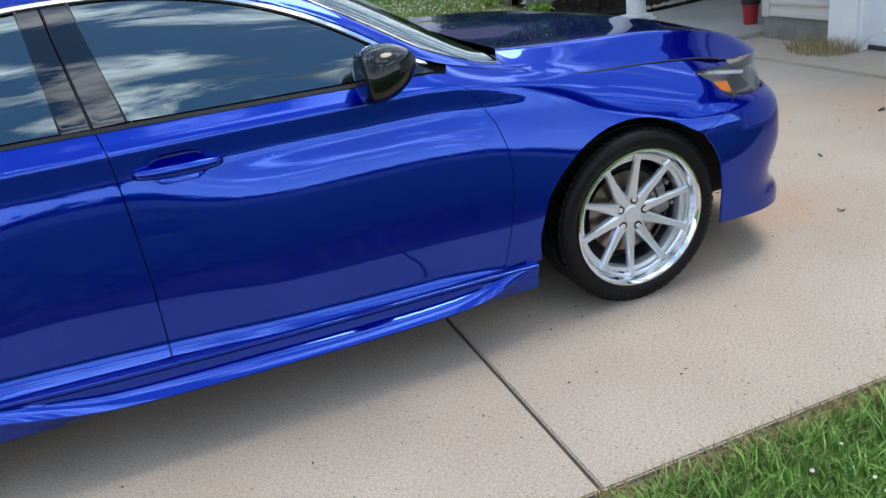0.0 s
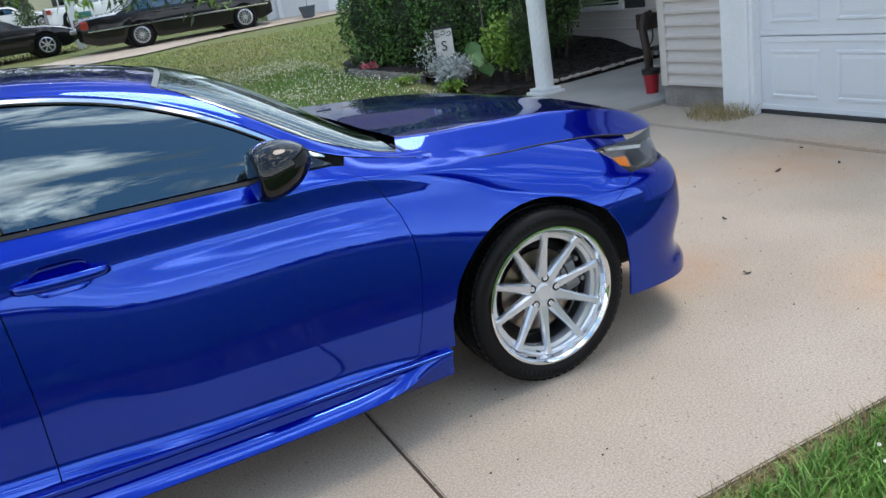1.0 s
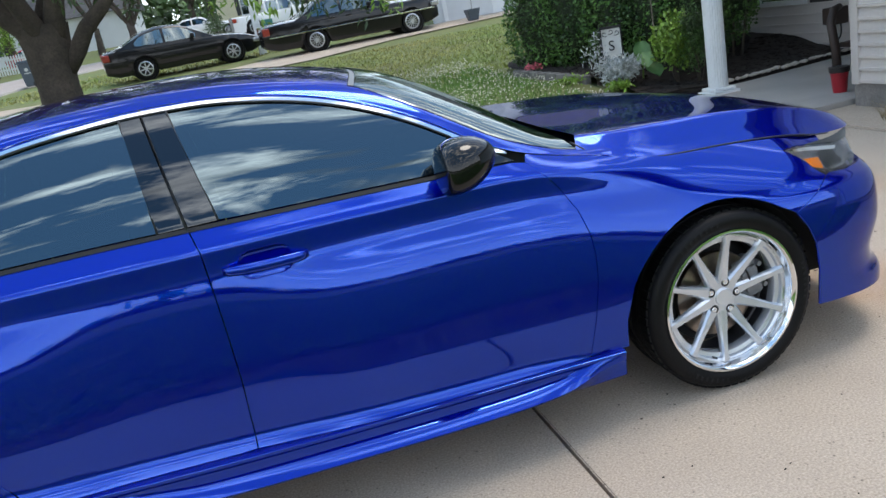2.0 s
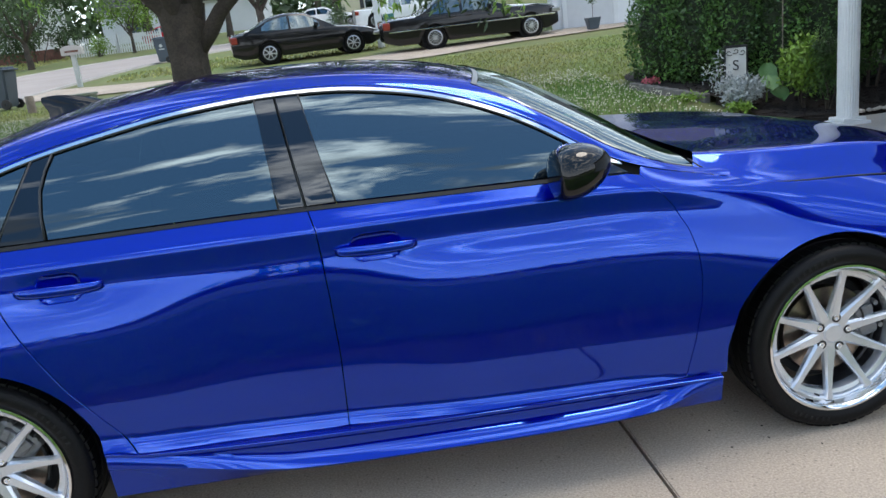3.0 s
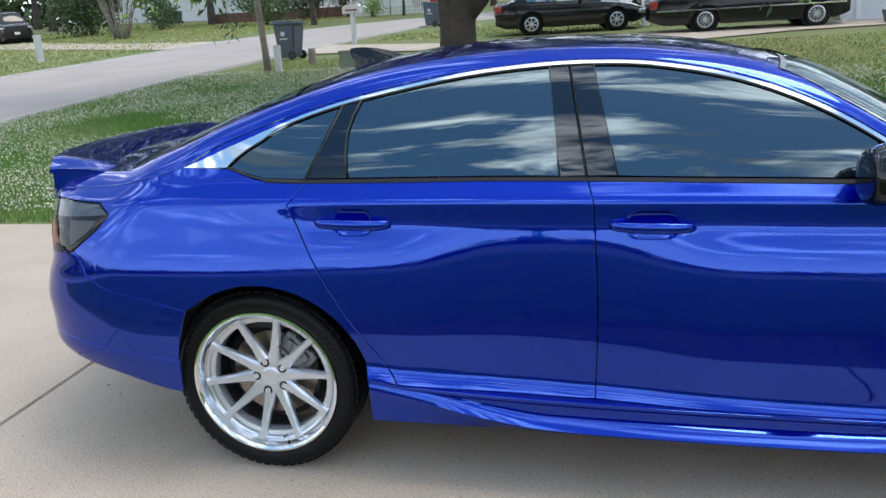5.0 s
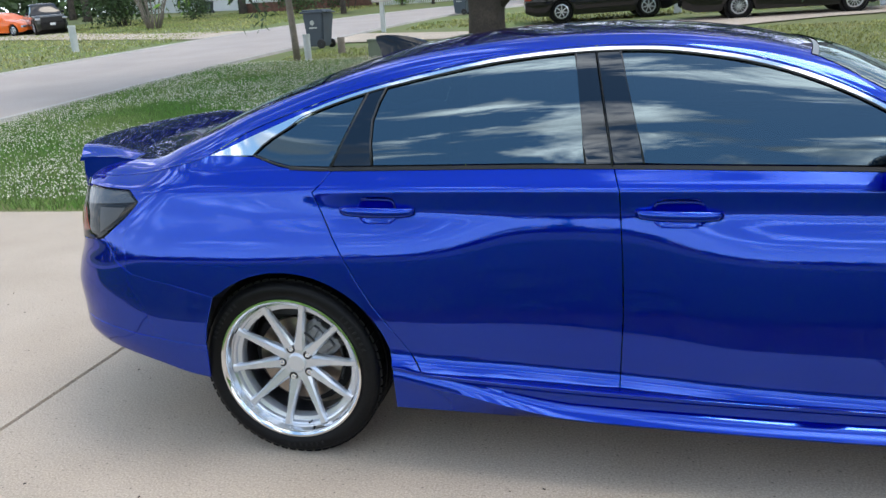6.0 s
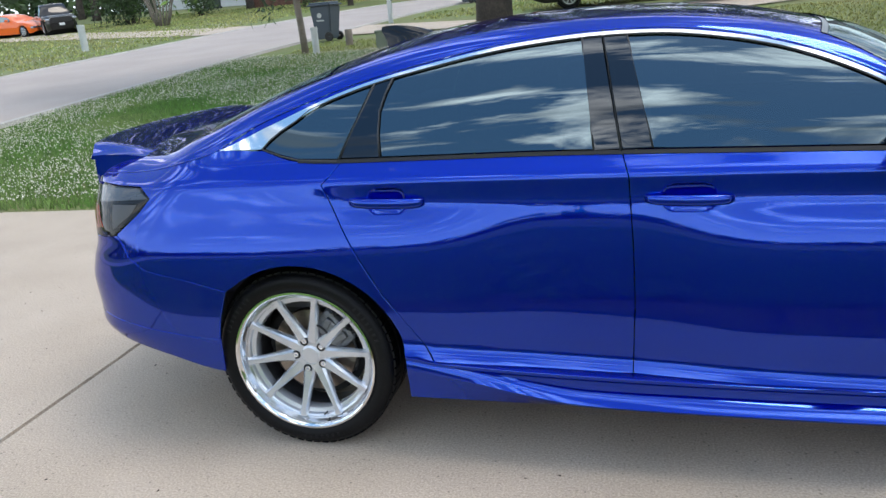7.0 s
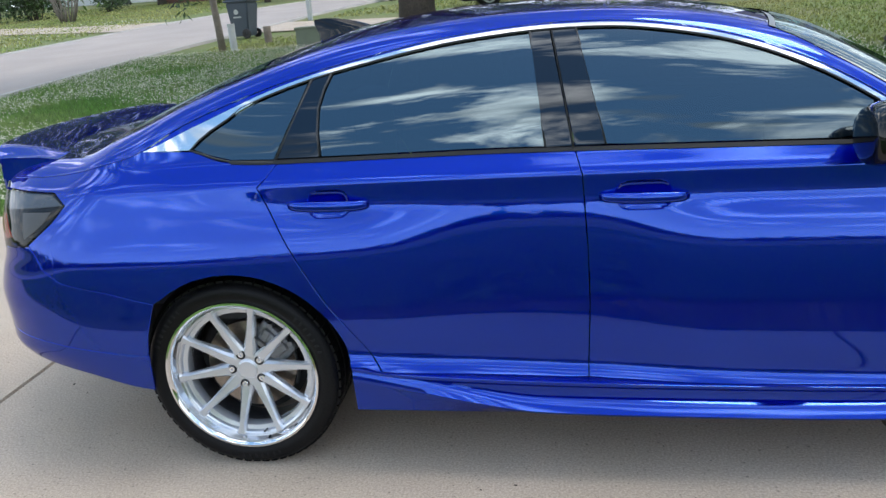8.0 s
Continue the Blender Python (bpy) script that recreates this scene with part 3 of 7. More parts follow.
def sheet(name, outline, fn, mat, parent, label="", h=0.03, deep=0.012, rows=(), flip=False, mirror=False, extra=(), joined=None):
    """A panel: the outline (a, b) filled with a fine net, lifted by fn(a, b), with its own smooth normals and a turned-in edge."""
    edge = densify(outline, h)
    arr = np.array(edge)
    lo, hi = arr.min(0), arr.max(0)
    pts = [(a, b) for a in np.arange(lo[0] + h / 2, hi[0], h) for b in np.arange(lo[1] + h * 0.5, hi[1], h * 0.6)]
    pts += [(a, r(a)) for r in rows for a in np.arange(lo[0] + h / 4, hi[0], h / 2)]
    pts += list(extra)
    seg0 = arr
    keep = []
    for p in pts:
        if not inside(edge, *p):
            continue
        q = np.array(p)
        if (np.linalg.norm(seg0 - q, axis=1) > h * 0.3).all():
            keep.append(p)
    n = len(edge)
    vs, _, fs, orig, _, _ = geometry.delaunay_2d_cdt([Vector(p) for p in edge + keep], [(i, (i + 1) % n) for i in range(n)], [list(range(n))], 1, 1e-6)
    step = 0.003
    co, no = [], []
    for v in vs:
        p = fn(v.x, v.y)
        da, db = fn(v.x + step, v.y) - fn(v.x - step, v.y), fn(v.x, v.y + step) - fn(v.x, v.y - step)
        k = da.cross(db)
        k = k.normalized() if k.length > 1e-12 else Vector((0, -1, 0))
        co.append(p)
        no.append(-k if flip else k)
    faces = []
    for f in fs:
        f = list(f)
        if len(f) == 3 and (co[f[1]] - co[f[0]]).cross(co[f[2]] - co[f[0]]).dot(no[f[0]]) < 0:
            f.reverse()
        faces.append(f)
    # the turned-in edge
    count = {}
    for f in faces:
        for i in range(len(f)):
            count.setdefault(frozenset((f[i], f[(i + 1) % len(f)])), []).append((f[i], f[(i + 1) % len(f)]))
    for (a, b), in [v for v in count.values() if len(v) == 1] if deep else ():
        if joined and all(abs(vs[q].y - joined(vs[q].x)) < 0.002 for q in (a, b)):
            continue
        base = len(co)
        out = (co[b] - co[a]).cross(no[a]).normalized()
        co += [co[a], co[b], co[b] - no[b] * deep, co[a] - no[a] * deep]
        no += [(no[a] + out * 0.6).normalized(), (no[b] + out * 0.6).normalized(), out, out]
        faces.append([base + 1, base, base + 3, base + 2])
    made = []
    for s in (1, -1) if mirror else (1,):
        me = bpy.data.meshes.new(name)
        me.from_pydata([(c.x, c.y * s, c.z) for c in co], [], faces if s > 0 else [f[::-1] for f in faces])
        me.materials.append(mat)
        me.shade_smooth()
        me.normals_split_custom_set_from_vertices([(k.x, k.y * s, k.z) for k in no])
        ob = new(name, me)
        ob.parent = parent
        made.append(tagged(ob, label))
    return made


def line(fn, a, b, n):
    return [(a + (b - a) * i / n, fn(a + (b - a) * i / n)) for i in range(n + 1)]


# ---- ground ----
def rise(x, y):
    s = max(0.0, y - 2.8)
    level = ease(4.1, 4.7, x) * ease(6.6, 5.4, y)
    return (0.058 * min(s, 25) + 0.052 * max(0.0, min(s - 25, 60))) * (1 - level)


DRIVE = (-10.2, 5.25, -1.75, 2.80)


def stops(dense, far):
    return np.array(sorted(set([-v for v in far] + list(dense) + list(far))))


def build_ground():
    gx = stops([*np.arange(-34, 20, 0.9), DRIVE[0], DRIVE[0] - 0.01, DRIVE[1], DRIVE[1] + 0.01], [45, 60, 90, 140, 250, 500, 900])
    gy = stops([*np.arange(-20, 48, 0.9), DRIVE[2], DRIVE[2] - 0.01, DRIVE[3], DRIVE[3] + 0.01], [60, 75, 88, 100, 140, 250, 500, 900])
    verts, faces, nx = [], [], len(gx)
    for y in gy:
        for x in gx:
            bare = DRIVE[0] <= x <= DRIVE[1] and DRIVE[2] <= y <= DRIVE[3]
            verts.append((x, y, -0.10 if bare else rise(x, y) - 0.004))
    for j in range(len(gy) - 1):
        for i in range(nx - 1):
            a = j * nx + i
            faces.append((a, a + 1, a + nx + 1, a + nx))
    soup("ground", verts, faces, SOIL, label="mown grassy ground rising gently behind the driveway", kind="structure", category="ground")


build_ground()


def slab(name, outline, z0, z1, mat, label, parent=None, bevel=0.008):
    bm = bmesh.new()
    prism(bm, outline, z0, z1, "z")
    up = [e for e in bm.edges if all(v.co.z > z1 - 1e-4 for v in e.verts)]
    bmesh.ops.bevel(bm, geom=up, offset=bevel, segments=2, affect="EDGES")
    return finish(name, bm, mat, parent, label, kind="" if parent else "structure", category="" if parent else "paving")


driveway = thing("driveway", "pale stained concrete driveway in jointed slabs", "driveway", kind="structure")
JOINTS = (-10.2, -6.2, -2.735, 0.715, 4.62)
for xa, xb in zip(JOINTS, JOINTS[1:]):
    slab("slab", [(xa + 0.006, -1.745), (xb - 0.006, -1.745), (xb - 0.006, 2.795), (xa + 0.006, 2.795)], -0.09, 0.0, CONCRETE, "", driveway, 0.005)
slab("apron", [(4.632, -4.0), (5.6, -4.0), (5.6, 2.795), (4.632, 2.795)], -0.09, 0.012, CONCRETE, "concrete apron before the garage door", None, 0.01)


def ribbon(name, left, right, up, mat, label, kind="structure", category="road"):
    verts = [(x, y, rise(x, y) + up) for pair in zip(left, right) for x, y in pair]
    soup(name, verts, [(2 * i, 2 * i + 1, 2 * i + 3, 2 * i + 2) for i in range(len(left) - 1)], mat, label=label, kind=kind, category=category)


def street():
    mid = [pchip(list(zip(range(10), v))) for v in ((-14.0, -14.0, -14.0, -13.95, -13.7, -13.2, -12.6, -11.0, -6.0, 12.0), (-60, -20, 0, 9, 16, 21, 27, 35, 42, 50))]
    left, right = [], []
    for k in range(91):
        s = k / 10
        x, y = mid[0](s), mid[1](s)
        d = Vector((mid[0](min(s + 0.02, 9)) - mid[0](s - 0.02), mid[1](min(s + 0.02, 9)) - mid[1](s - 0.02))).normalized()
        left.append((x - d.y * 3.45, y + d.x * 3.45))
        right.append((x + d.y * 3.45, y - d.x * 3.45))
    ribbon("road", left, right, 0.02, ROADMAT, "worn pale grey asphalt street curving uphill")
    for name, edge, sgn in (("kerb", right, 1), ("kerb", left, -1)):
        verts, faces = [], []
        for i, (x, y) in enumerate(edge):
            a, b = Vector(edge[max(i - 1, 0)]), Vector(edge[min(i + 1, len(edge) - 1)])
            d = (b - a).normalized()
            o = Vector((d.y, -d.x)) * sgn
            z = rise(x, y)
            verts += [(x - o.x * 0.03, y - o.y * 0.03, z + 0.02), (x, y, z + 0.06), (x + o.x * 0.16, y + o.y * 0.16, z + 0.065), (x + o.x * 0.2, y + o.y * 0.2, z - 0.02)]
        for i in range(len(edge) - 1):
            for k in range(3):
                faces.append((4 * i + k, 4 * i + k + 1, 4 * i + k + 5, 4 * i + k + 4))
        soup(name, verts, faces, CONCRETE_GREY, label="low rolled concrete kerb beside the street", kind="structure", category="kerb")


street()

# ---- the blue saloon ----
car = thing("saloon_car", "glossy pearl-blue four-door saloon with tinted windows parked on the driveway", "car")
HANDLES = ((-0.112, 0.905, 0.075), (-1.045, 0.918, 0.062))


def body(x, z):
    p = side(x, z)
    for hx, hz, hw in HANDLES:
        r = ((x - hx) / hw) ** 4 + ((z - hz) / 0.042) ** 4
        if r < 4:
            p.y += 0.014 * max(0.0, 1 - r) ** 0.8 if r < 1 else 0.0
    return p


ARCH_R, ARCH_F = (-1.392, 0.365, 0.365, 0.350), (1.388, 0.394, 0.36, 0.357)


def arch(spec, zlow, front=True):
    """The wheel opening from its front foot over the top to its rear foot (x, z)."""
    cx, rx, cz, rz = spec
    pts = [(cx + rx * math.cos(a) , cz + rz * math.sin(a)) for a in np.linspace(0, math.pi, 29)]
    return [(cx + rx, zlow)] + pts + [(cx - rx, zlow)]


gap = 0.0019
SILL_TOP = pchip([(-1.03, 0.387), (-0.88, 0.362), (-0.28, 0.327), (0.21, 0.313), (0.70, 0.305), (0.98, 0.298)])
BELT_Z = pchip([(-1.49, 1.088), (-1.43, 1.062), (-1.367, 1.046), (-1.22, 1.040), (-0.64, 1.039), (-0.3, 1.034), (0.05, 1.026), (0.45, 1.016), (0.75, 1.005)])
FRONT_EDGE = [(0.745, 0.998), (0.79, 0.95), (0.835, 0.893), (0.878, 0.815), (0.900, 0.735), (0.907, 0.66), (0.903, 0.56), (0.882, 0.44), (0.850, 0.305)]
MID_EDGE = [(-0.279, 0.333), (-0.270, 0.573), (-0.273, 0.76), (-0.284, 0.972), (-0.302, 1.036)]
REAR_EDGE = [(-1.208, 1.041), (-1.240, 1.002), (-1.268, 0.975), (-1.202, 0.834), (-1.080, 0.602), (-0.928, 0.371)]
CREASE_ROWS = [lambda x, d=d: 0.970 + 0.008 * ease(0.2, -1.2, x) - 0.006 * ease(0.0, 0.5, x) + d for d in (-0.016, -0.006, 0.001, 0.009, 0.02, 0.03, 0.04, 0.05, 0.06, 0.07, 0.08)]
LOW_ROWS = [lambda x, z=z: z for z in (0.334, 0.347, 0.360, 0.373, 0.385, 0.394, 0.403, 0.885, 0.895, 0.907)]


def shrink(pts, dx):
    return [(x + dx, z) for x, z in pts]


front_door = [(x - gap, z) for x, z in FRONT_EDGE] + [(x, SILL_TOP(x) + 0.004) for x in np.linspace(0.70, -0.20, 12)] + shrink(MID_EDGE, gap) + line(BELT_Z, -0.25, 0.70, 14)
rear_door = shrink(MID_EDGE[::-1], -gap) + [(x, SILL_TOP(x) + 0.004) for x in np.linspace(-0.33, -0.88, 8)] + [(x + 0.004, z) for x, z in REAR_EDGE[::-1]] + line(BELT_Z, -1.15, -0.36, 10)
for o, lab in ((front_door, "front door skin with a sharp shoulder crease"), (rear_door, "rear door skin with a sharp shoulder crease")):
    sheet("door_skin", o, body, PAINT, car, lab, 0.026, rows=CREASE_ROWS + LOW_ROWS, mirror=True, extra=[(hx + hw * 1.1 * a, hz + 0.047 * b) for hx, hz, hw in HANDLES for a in np.linspace(-1, 1, 25) for b in np.linspace(-1, 1, 15)])
# rear quarter: round the arch, up the bumper seam, round the lamp, along the shoulder, down the door
TAIL_LAMP = [(-2.395, 0.955), (-2.30, 0.970), (-2.06, 0.974), (-1.974, 0.943), (-2.032, 0.893), (-2.165, 0.815), (-2.28, 0.800), (-2.37, 0.802)]
SEAM_R = [(-1.648, 0.624), (-1.80, 0.666), (-1.985, 0.700), (-2.085, 0.745), (-2.145, 0.818)]
arch_r = [p for p in arch(ARCH_R, 0.387) if p[0] > -1.67 or p[1] > 0.62]
quarter = [(x - gap, z) for x, z in REAR_EDGE] + [(-0.98, 0.384)] + [p for p in arch_r if p[1] >= 0.384 and p[0] > -1.64] + SEAM_R + [(-2.026, 0.893), (-1.967, 0.943)] + [(-2.056, 0.979), (-2.30, 0.976), (-2.44, 0.960)] + line(TOP_Z, -2.44, -1.655, 20) + [(-1.49, 1.084)] + line(BELT_Z, -1.43, -1.215, 6)
sheet("rear_quarter_panel", quarter, body, PAINT, car, "", 0.026, rows=CREASE_ROWS, mirror=True, joined=TOP_Z)
HEAD_LAMP = [(1.760, 0.796), (1.85, 0.792), (1.93, 0.783), (1.985, 0.777), (2.07, 0.765), (2.151, 0.751), (2.25, 0.738), (2.32, 0.722), (2.30, 0.700), (2.18, 0.685), (2.093, 0.682), (2.033, 0.684), (1.923, 0.695), (1.862, 0.718), (1.825, 0.755)]
SEAM_F = [(1.893, 0.690), (1.852, 0.680), (1.814, 0.667), (1.737, 0.627), (1.690, 0.606)]
arch_f = arch(ARCH_F, 0.297)
fender = [(x + gap, z) for x, z in FRONT_EDGE[::-1]] + line(TOP_Z, 0.76, 2.08, 34) + [(2.07, 0.774), (1.985, 0.782), (1.93, 0.788), (1.85, 0.797), (1.752, 0.800), (1.819, 0.755), (1.857, 0.716)] + SEAM_F + [p for p in arch_f if 1.0 < p[0] < 1.66 and p[1] > 0.5] + [p for p in arch_f if p[0] <= 1.0][-6:]
fender = [p for i, p in enumerate(fender) if i == 0 or math.hypot(p[0] - fender[i - 1][0], p[1] - fender[i - 1][1]) > 0.004]
sheet("front_fender", fender, body, PAINT, car, "", 0.026, rows=[lambda x, d=d: TOP_Z(x) - d for d in (0.012, 0.024, 0.036, 0.05, 0.065, 0.08)], mirror=True, joined=TOP_Z)


def bend(end, first):
    """A map from an even run q in 0..1 to stations that crowd towards the car's end, and its inverse."""
    return (lambda q: end - (end - first) * (1 - q) ** 2), (lambda x: 1 - math.sqrt(max((end - x) / (end - first), 0.0)))


# bumpers run round the corner to the middle of the car
to_x, to_q = bend(NOSE - 0.002, 1.68)
nose_low = pchip([(0.0, 0.222), (0.35, 0.205), (0.7, 0.165), (1.0, 0.15)])
bump = [(to_q(x), z) for x, z in [(1.692, 0.6035), (1.739, 0.6250), (1.816, 0.6648), (1.853, 0.6778), (1.893, 0.6877), (1.923, 0.6925), (2.033, 0.6815), (2.093, 0.6795), (2.20, 0.672)]] + [(0.8, 0.65), (1.0, 0.65)] + [(q, nose_low(q)) for q in np.linspace(1, 0.22, 12)] + [(to_q(x), z) for x, z in [(1.783, 0.222), (1.782, 0.36), (1.765, 0.47), (1.738, 0.535)]]
sheet("front_bumper", bump, lambda q, z: side(to_x(min(max(q, 0), 0.9995)), z), PAINT, car, "front bumper cover with a low lip", 0.03, mirror=True)
to_xr, to_qr = bend(TAIL + 0.002, -1.62)
tail_low = pchip([(0.0, 0.285), (0.07, 0.295), (0.21, 0.342), (0.34, 0.380), (0.6, 0.44), (1.0, 0.46)])
LOW_SEAM = pchip([(0.0, 0.425), (0.06, 0.432), (0.18, 0.454), (0.37, 0.490), (0.55, 0.505), (1.0, 0.52)])
back = [(to_qr(x), z) for x, z in [(-1.652, 0.621), (-1.80, 0.663), (-1.986, 0.697), (-2.0875, 0.7425), (-2.1475, 0.813), (-2.28, 0.794)]] + [(0.7, 0.79), (1.0, 0.78)] + [(q, LOW_SEAM(q) + 0.003) for q in np.linspace(1, 0.060, 12)] + [(to_qr(x), z) for x, z in [(-1.716, 0.435), (-1.700, 0.50), (-1.675, 0.565)]]
low_back = [(q, LOW_SEAM(q) - 0.001) for q in np.linspace(0.0545, 1, 12)] + [(q, tail_low(q)) for q in np.linspace(1, 0.066, 12)]
for o, lab in ((back, "rear bumper cover"), (low_back, "lower rear bumper valance")):
    sheet("rear_bumper", o, lambda q, z: side(to_xr(min(max(q, 0), 0.9995)), z), PAINT, car, lab, 0.03, flip=True, mirror=True)
# dark inner panels behind the seams
for o in ([(-1.69, 0.57), (-1.69, 0.70), (-2.16, 0.84), (-2.24, 0.78), (-2.05, 0.66)], [(1.71, 0.56), (1.69, 0.66), (1.90, 0.74), (2.0, 0.65)], [(-1.745, 0.40), (-1.745, 0.50), (-2.3, 0.55), (-2.3, 0.44)]):
    sheet("inner_panel", o, lambda x, z: side(x, z, -0.014), UNDER, car, "dark panel behind the seams", 0.04, 0.0, mirror=True)
# rear panel between the lamps, and the nose above the bumper
bm = bmesh.new()
box(bm, -2.44, -2.36, -0.50, 0.50, 0.76, 1.00, 0.02)
part("tail_panel", bm, PAINT, car)
bm = bmesh.new()
box(bm, 2.10, 2.20, -0.40, 0.40, 0.58, 0.73, 0.02)
part("grille", bm, PLASTIC, car, "black front grille")


# lamps
def lamp(name, outline, label, shell, lens, fn, **kw):
    sheet(name, outline, lambda a, b: fn(a, b, -0.030), shell, car, label, 0.03, 0.0, mirror=True, **kw)
    return sheet(name + "_lens", outline, lambda a, b: fn(a, b, 0.001), lens, car, "glossy lamp cover", 0.03, 0.03, mirror=True, **kw)


lamp("tail_lamp", TAIL_LAMP, "smoked tail lamp", GLOSS, SMOKE, side)
# an added strip: its grey-blue paints the sky's reflection on the upper lens
sheet("tail_lamp_band", [(-2.395, 0.952), (-2.30, 0.967), (-2.063, 0.970), (-1.984, 0.943), (-2.06, 0.937), (-2.20, 0.925), (-2.39, 0.905)], lambda a, b: side(a, b, 0.003), LAMP_SHEEN, car, "grey-blue upper lamp band, the sky's reflection painted on", 0.03, 0.004, mirror=True)
sheet("tail_lamp_red", [(-2.385, 0.893), (-2.30, 0.900), (-2.235, 0.835), (-2.29, 0.825)], lambda a, b: side(a, b, 0.003), RED, car, "dull red side marker", 0.02, 0.003, mirror=True)
sheet("tail_lamp_reflector", [(-2.19, 0.914), (-2.045, 0.922), (-2.08, 0.884), (-2.165, 0.835)], lambda a, b: side(a, b, 0.002), LAMPGREY, car, "dark grey reflector", 0.03, 0.003, mirror=True)
lamp("head_lamp", HEAD_LAMP, "clear head lamp", GREYLAMP, LENS, side)
sheet("turn_signal", [(1.842, 0.751), (1.965, 0.737), (1.937, 0.702), (1.866, 0.720)], lambda a, b: side(a, b, -0.012), AMBER, car, "amber turn signal", 0.02, 0.0, mirror=True)
sheet("head_lamp_bezel", [(2.00, 0.748), (2.11, 0.740), (2.10, 0.693), (1.98, 0.699)], lambda a, b: side(a, b, -0.016), GLOSS, car, "black lamp bezel", 0.02, 0.0, mirror=True)
sheet("running_light", [(1.775, 0.792), (1.93, 0.778), (2.05, 0.761), (2.13, 0.745), (2.11, 0.738), (2.04, 0.751), (1.93, 0.767), (1.80, 0.783)], lambda a, b: side(a, b, 0.0025), CHROME, car, "bright running-light strip", 0.02, 0.002, mirror=True)
sheet("head_lamp_brow", [(1.935, 0.786), (2.0, 0.782), (2.137, 0.774), (2.24, 0.772), (2.30, 0.766), (2.29, 0.742), (2.24, 0.742), (2.151, 0.754), (2.07, 0.768), (1.985, 0.780)], lambda a, b: side(a, b, 0.002), BROW, car, "dark brow strip over the lamp", 0.02, 0.008, mirror=True)

# roof, screens, bonnet, boot
INNER = pchip([(-2.5, 0.78), (-2.0, 0.78), (-1.7, 0.80), (-1.3, 0.88), (-1.0, 0.905), (0.22, 0.905), (0.45, 0.955), (0.95, 0.968), (1.1, 0.968)])


def over(x, s, up=0.0):
    """s runs from 0 (middle) over 1 (inner edge of the pillars) to 2 (top of the side)."""
    k = INNER(x)
    return top(x, s * k if s <= 1 else k + (1 - k) * math.sin((s - 1) * math.pi / 2), up)


def web(name, xa, xb, s0, s1, mat, label="", nx=40, ns=16, up=0.0, form=None):
    """A skin between two curves xa(s) and xb(s) on both sides of the middle (s0 = -s1) or on one."""
    def fn(a, b):
        s = s0 + (s1 - s0) * b
        u = abs(s)
        x = xa(u) + (xb(u) - xa(u)) * a
        p = form(x, u) if form else over(x, u, up)
        return Vector((p.x, p.y if s >= 0 else -p.y, p.z))
    verts, faces, no, e = [], [], [], 1e-3
    for i in range(nx + 1):
        for j in range(ns + 1):
            a, b = i / nx, j / ns
            a0, a1, b0, b1 = max(a - e, 0), min(a + e, 1), max(b - e, 0), min(b + e, 1)
            k = (fn(a1, b) - fn(a0, b)).cross(fn(a, b1) - fn(a, b0))
            k = k.normalized() if k.length else Vector((0, 0, 1))
            verts.append(fn(a, b))
            no.append(k if k.z > 0 else -k)
    for i in range(nx):
        for j in range(ns):
            a = i * (ns + 1) + j
            f = [a, a + 1, a + ns + 2, a + ns + 1]
            faces.append(f if (verts[f[1]] - verts[f[0]]).cross(verts[f[2]] - verts[f[0]]).dot(no[a]) > 0 else f[::-1])
    out = []
    for sg in (1,) if s0 < 0 else (1, -1):
        me = bpy.data.meshes.new(name)
        me.from_pydata([(v.x, v.y * sg, v.z) for v in verts], [], faces if sg > 0 else [f[::-1] for f in faces])
        me.materials.append(mat)
        me.shade_smooth()
        me.normals_split_custom_set_from_vertices([(k.x, k.y * sg, k.z) for k in no])
        ob = new(name, me)
        ob.parent = car
        out.append(tagged(ob, label))
    return out


roof_front, roof_back = (lambda s: 0.345 - 0.075 * s * s), (lambda s: -1.335 + 0.05 * s * s)
screen_low = lambda s: 0.955 - 0.10 * (1 - s * s)
web("roof", roof_back, roof_front, -1, 1, PAINT, "", 60, 24)
web("roof_rail", lambda s: -2.0, lambda s: 0.975, 1, 2, PAINT, "", 110, 14)
bow = lambda x, u: over(x, u, 0.002) + Vector((0, 0, 0.026 * (1 - u ** 4) * math.sin(math.pi * min(max((x - 0.30) / 0.66, 0), 1))))
web("windscreen", lambda s: roof_front(s) + 0.02, screen_low, -0.998, 0.998, CLEAR, "clear laminated windscreen", 30, 24, form=bow)
web("windscreen_band", lambda s: roof_front(s) + 0.003, lambda s: roof_front(s) + 0.019, -1, 1, STRIP, "grey sealing strip", 2, 20, 0.003)
web("rear_screen", lambda s: -2.0 + 0.03 * s * s, lambda s: roof_back(s) - 0.015, -0.975, 0.975, TINT, "dark rear screen", 30, 20, 0.001)
web("boot_lid", lambda s: -2.45 + 0.14 * s ** 3, lambda s: -2.012 + 0.03 * s * s, -0.985, 0.985, PAINT, "boot lid", 20, 20)
web("quarter_top", lambda s: -2.44 + 0.02 * (s - 1), lambda s: -1.98, 1, 2, PAINT, "", 24, 10)
bonnet_back = lambda s: 0.985 + 0.015 * s ** 2 - 0.04 * ease(0.85, 1.0, s)
web("bonnet", bonnet_back, lambda s: 2.404, -1, 1, PAINT, "bonnet with folded creases and a dropped nose", 70, 160, form=lambda x, f: hood(x, f) + Vector((0, 0, 0.003)))
web("fender_top", lambda s: 0.76, lambda s: 1.10 - 0.02 * s, 1.0, 2, PAINT, "", 30, 8)
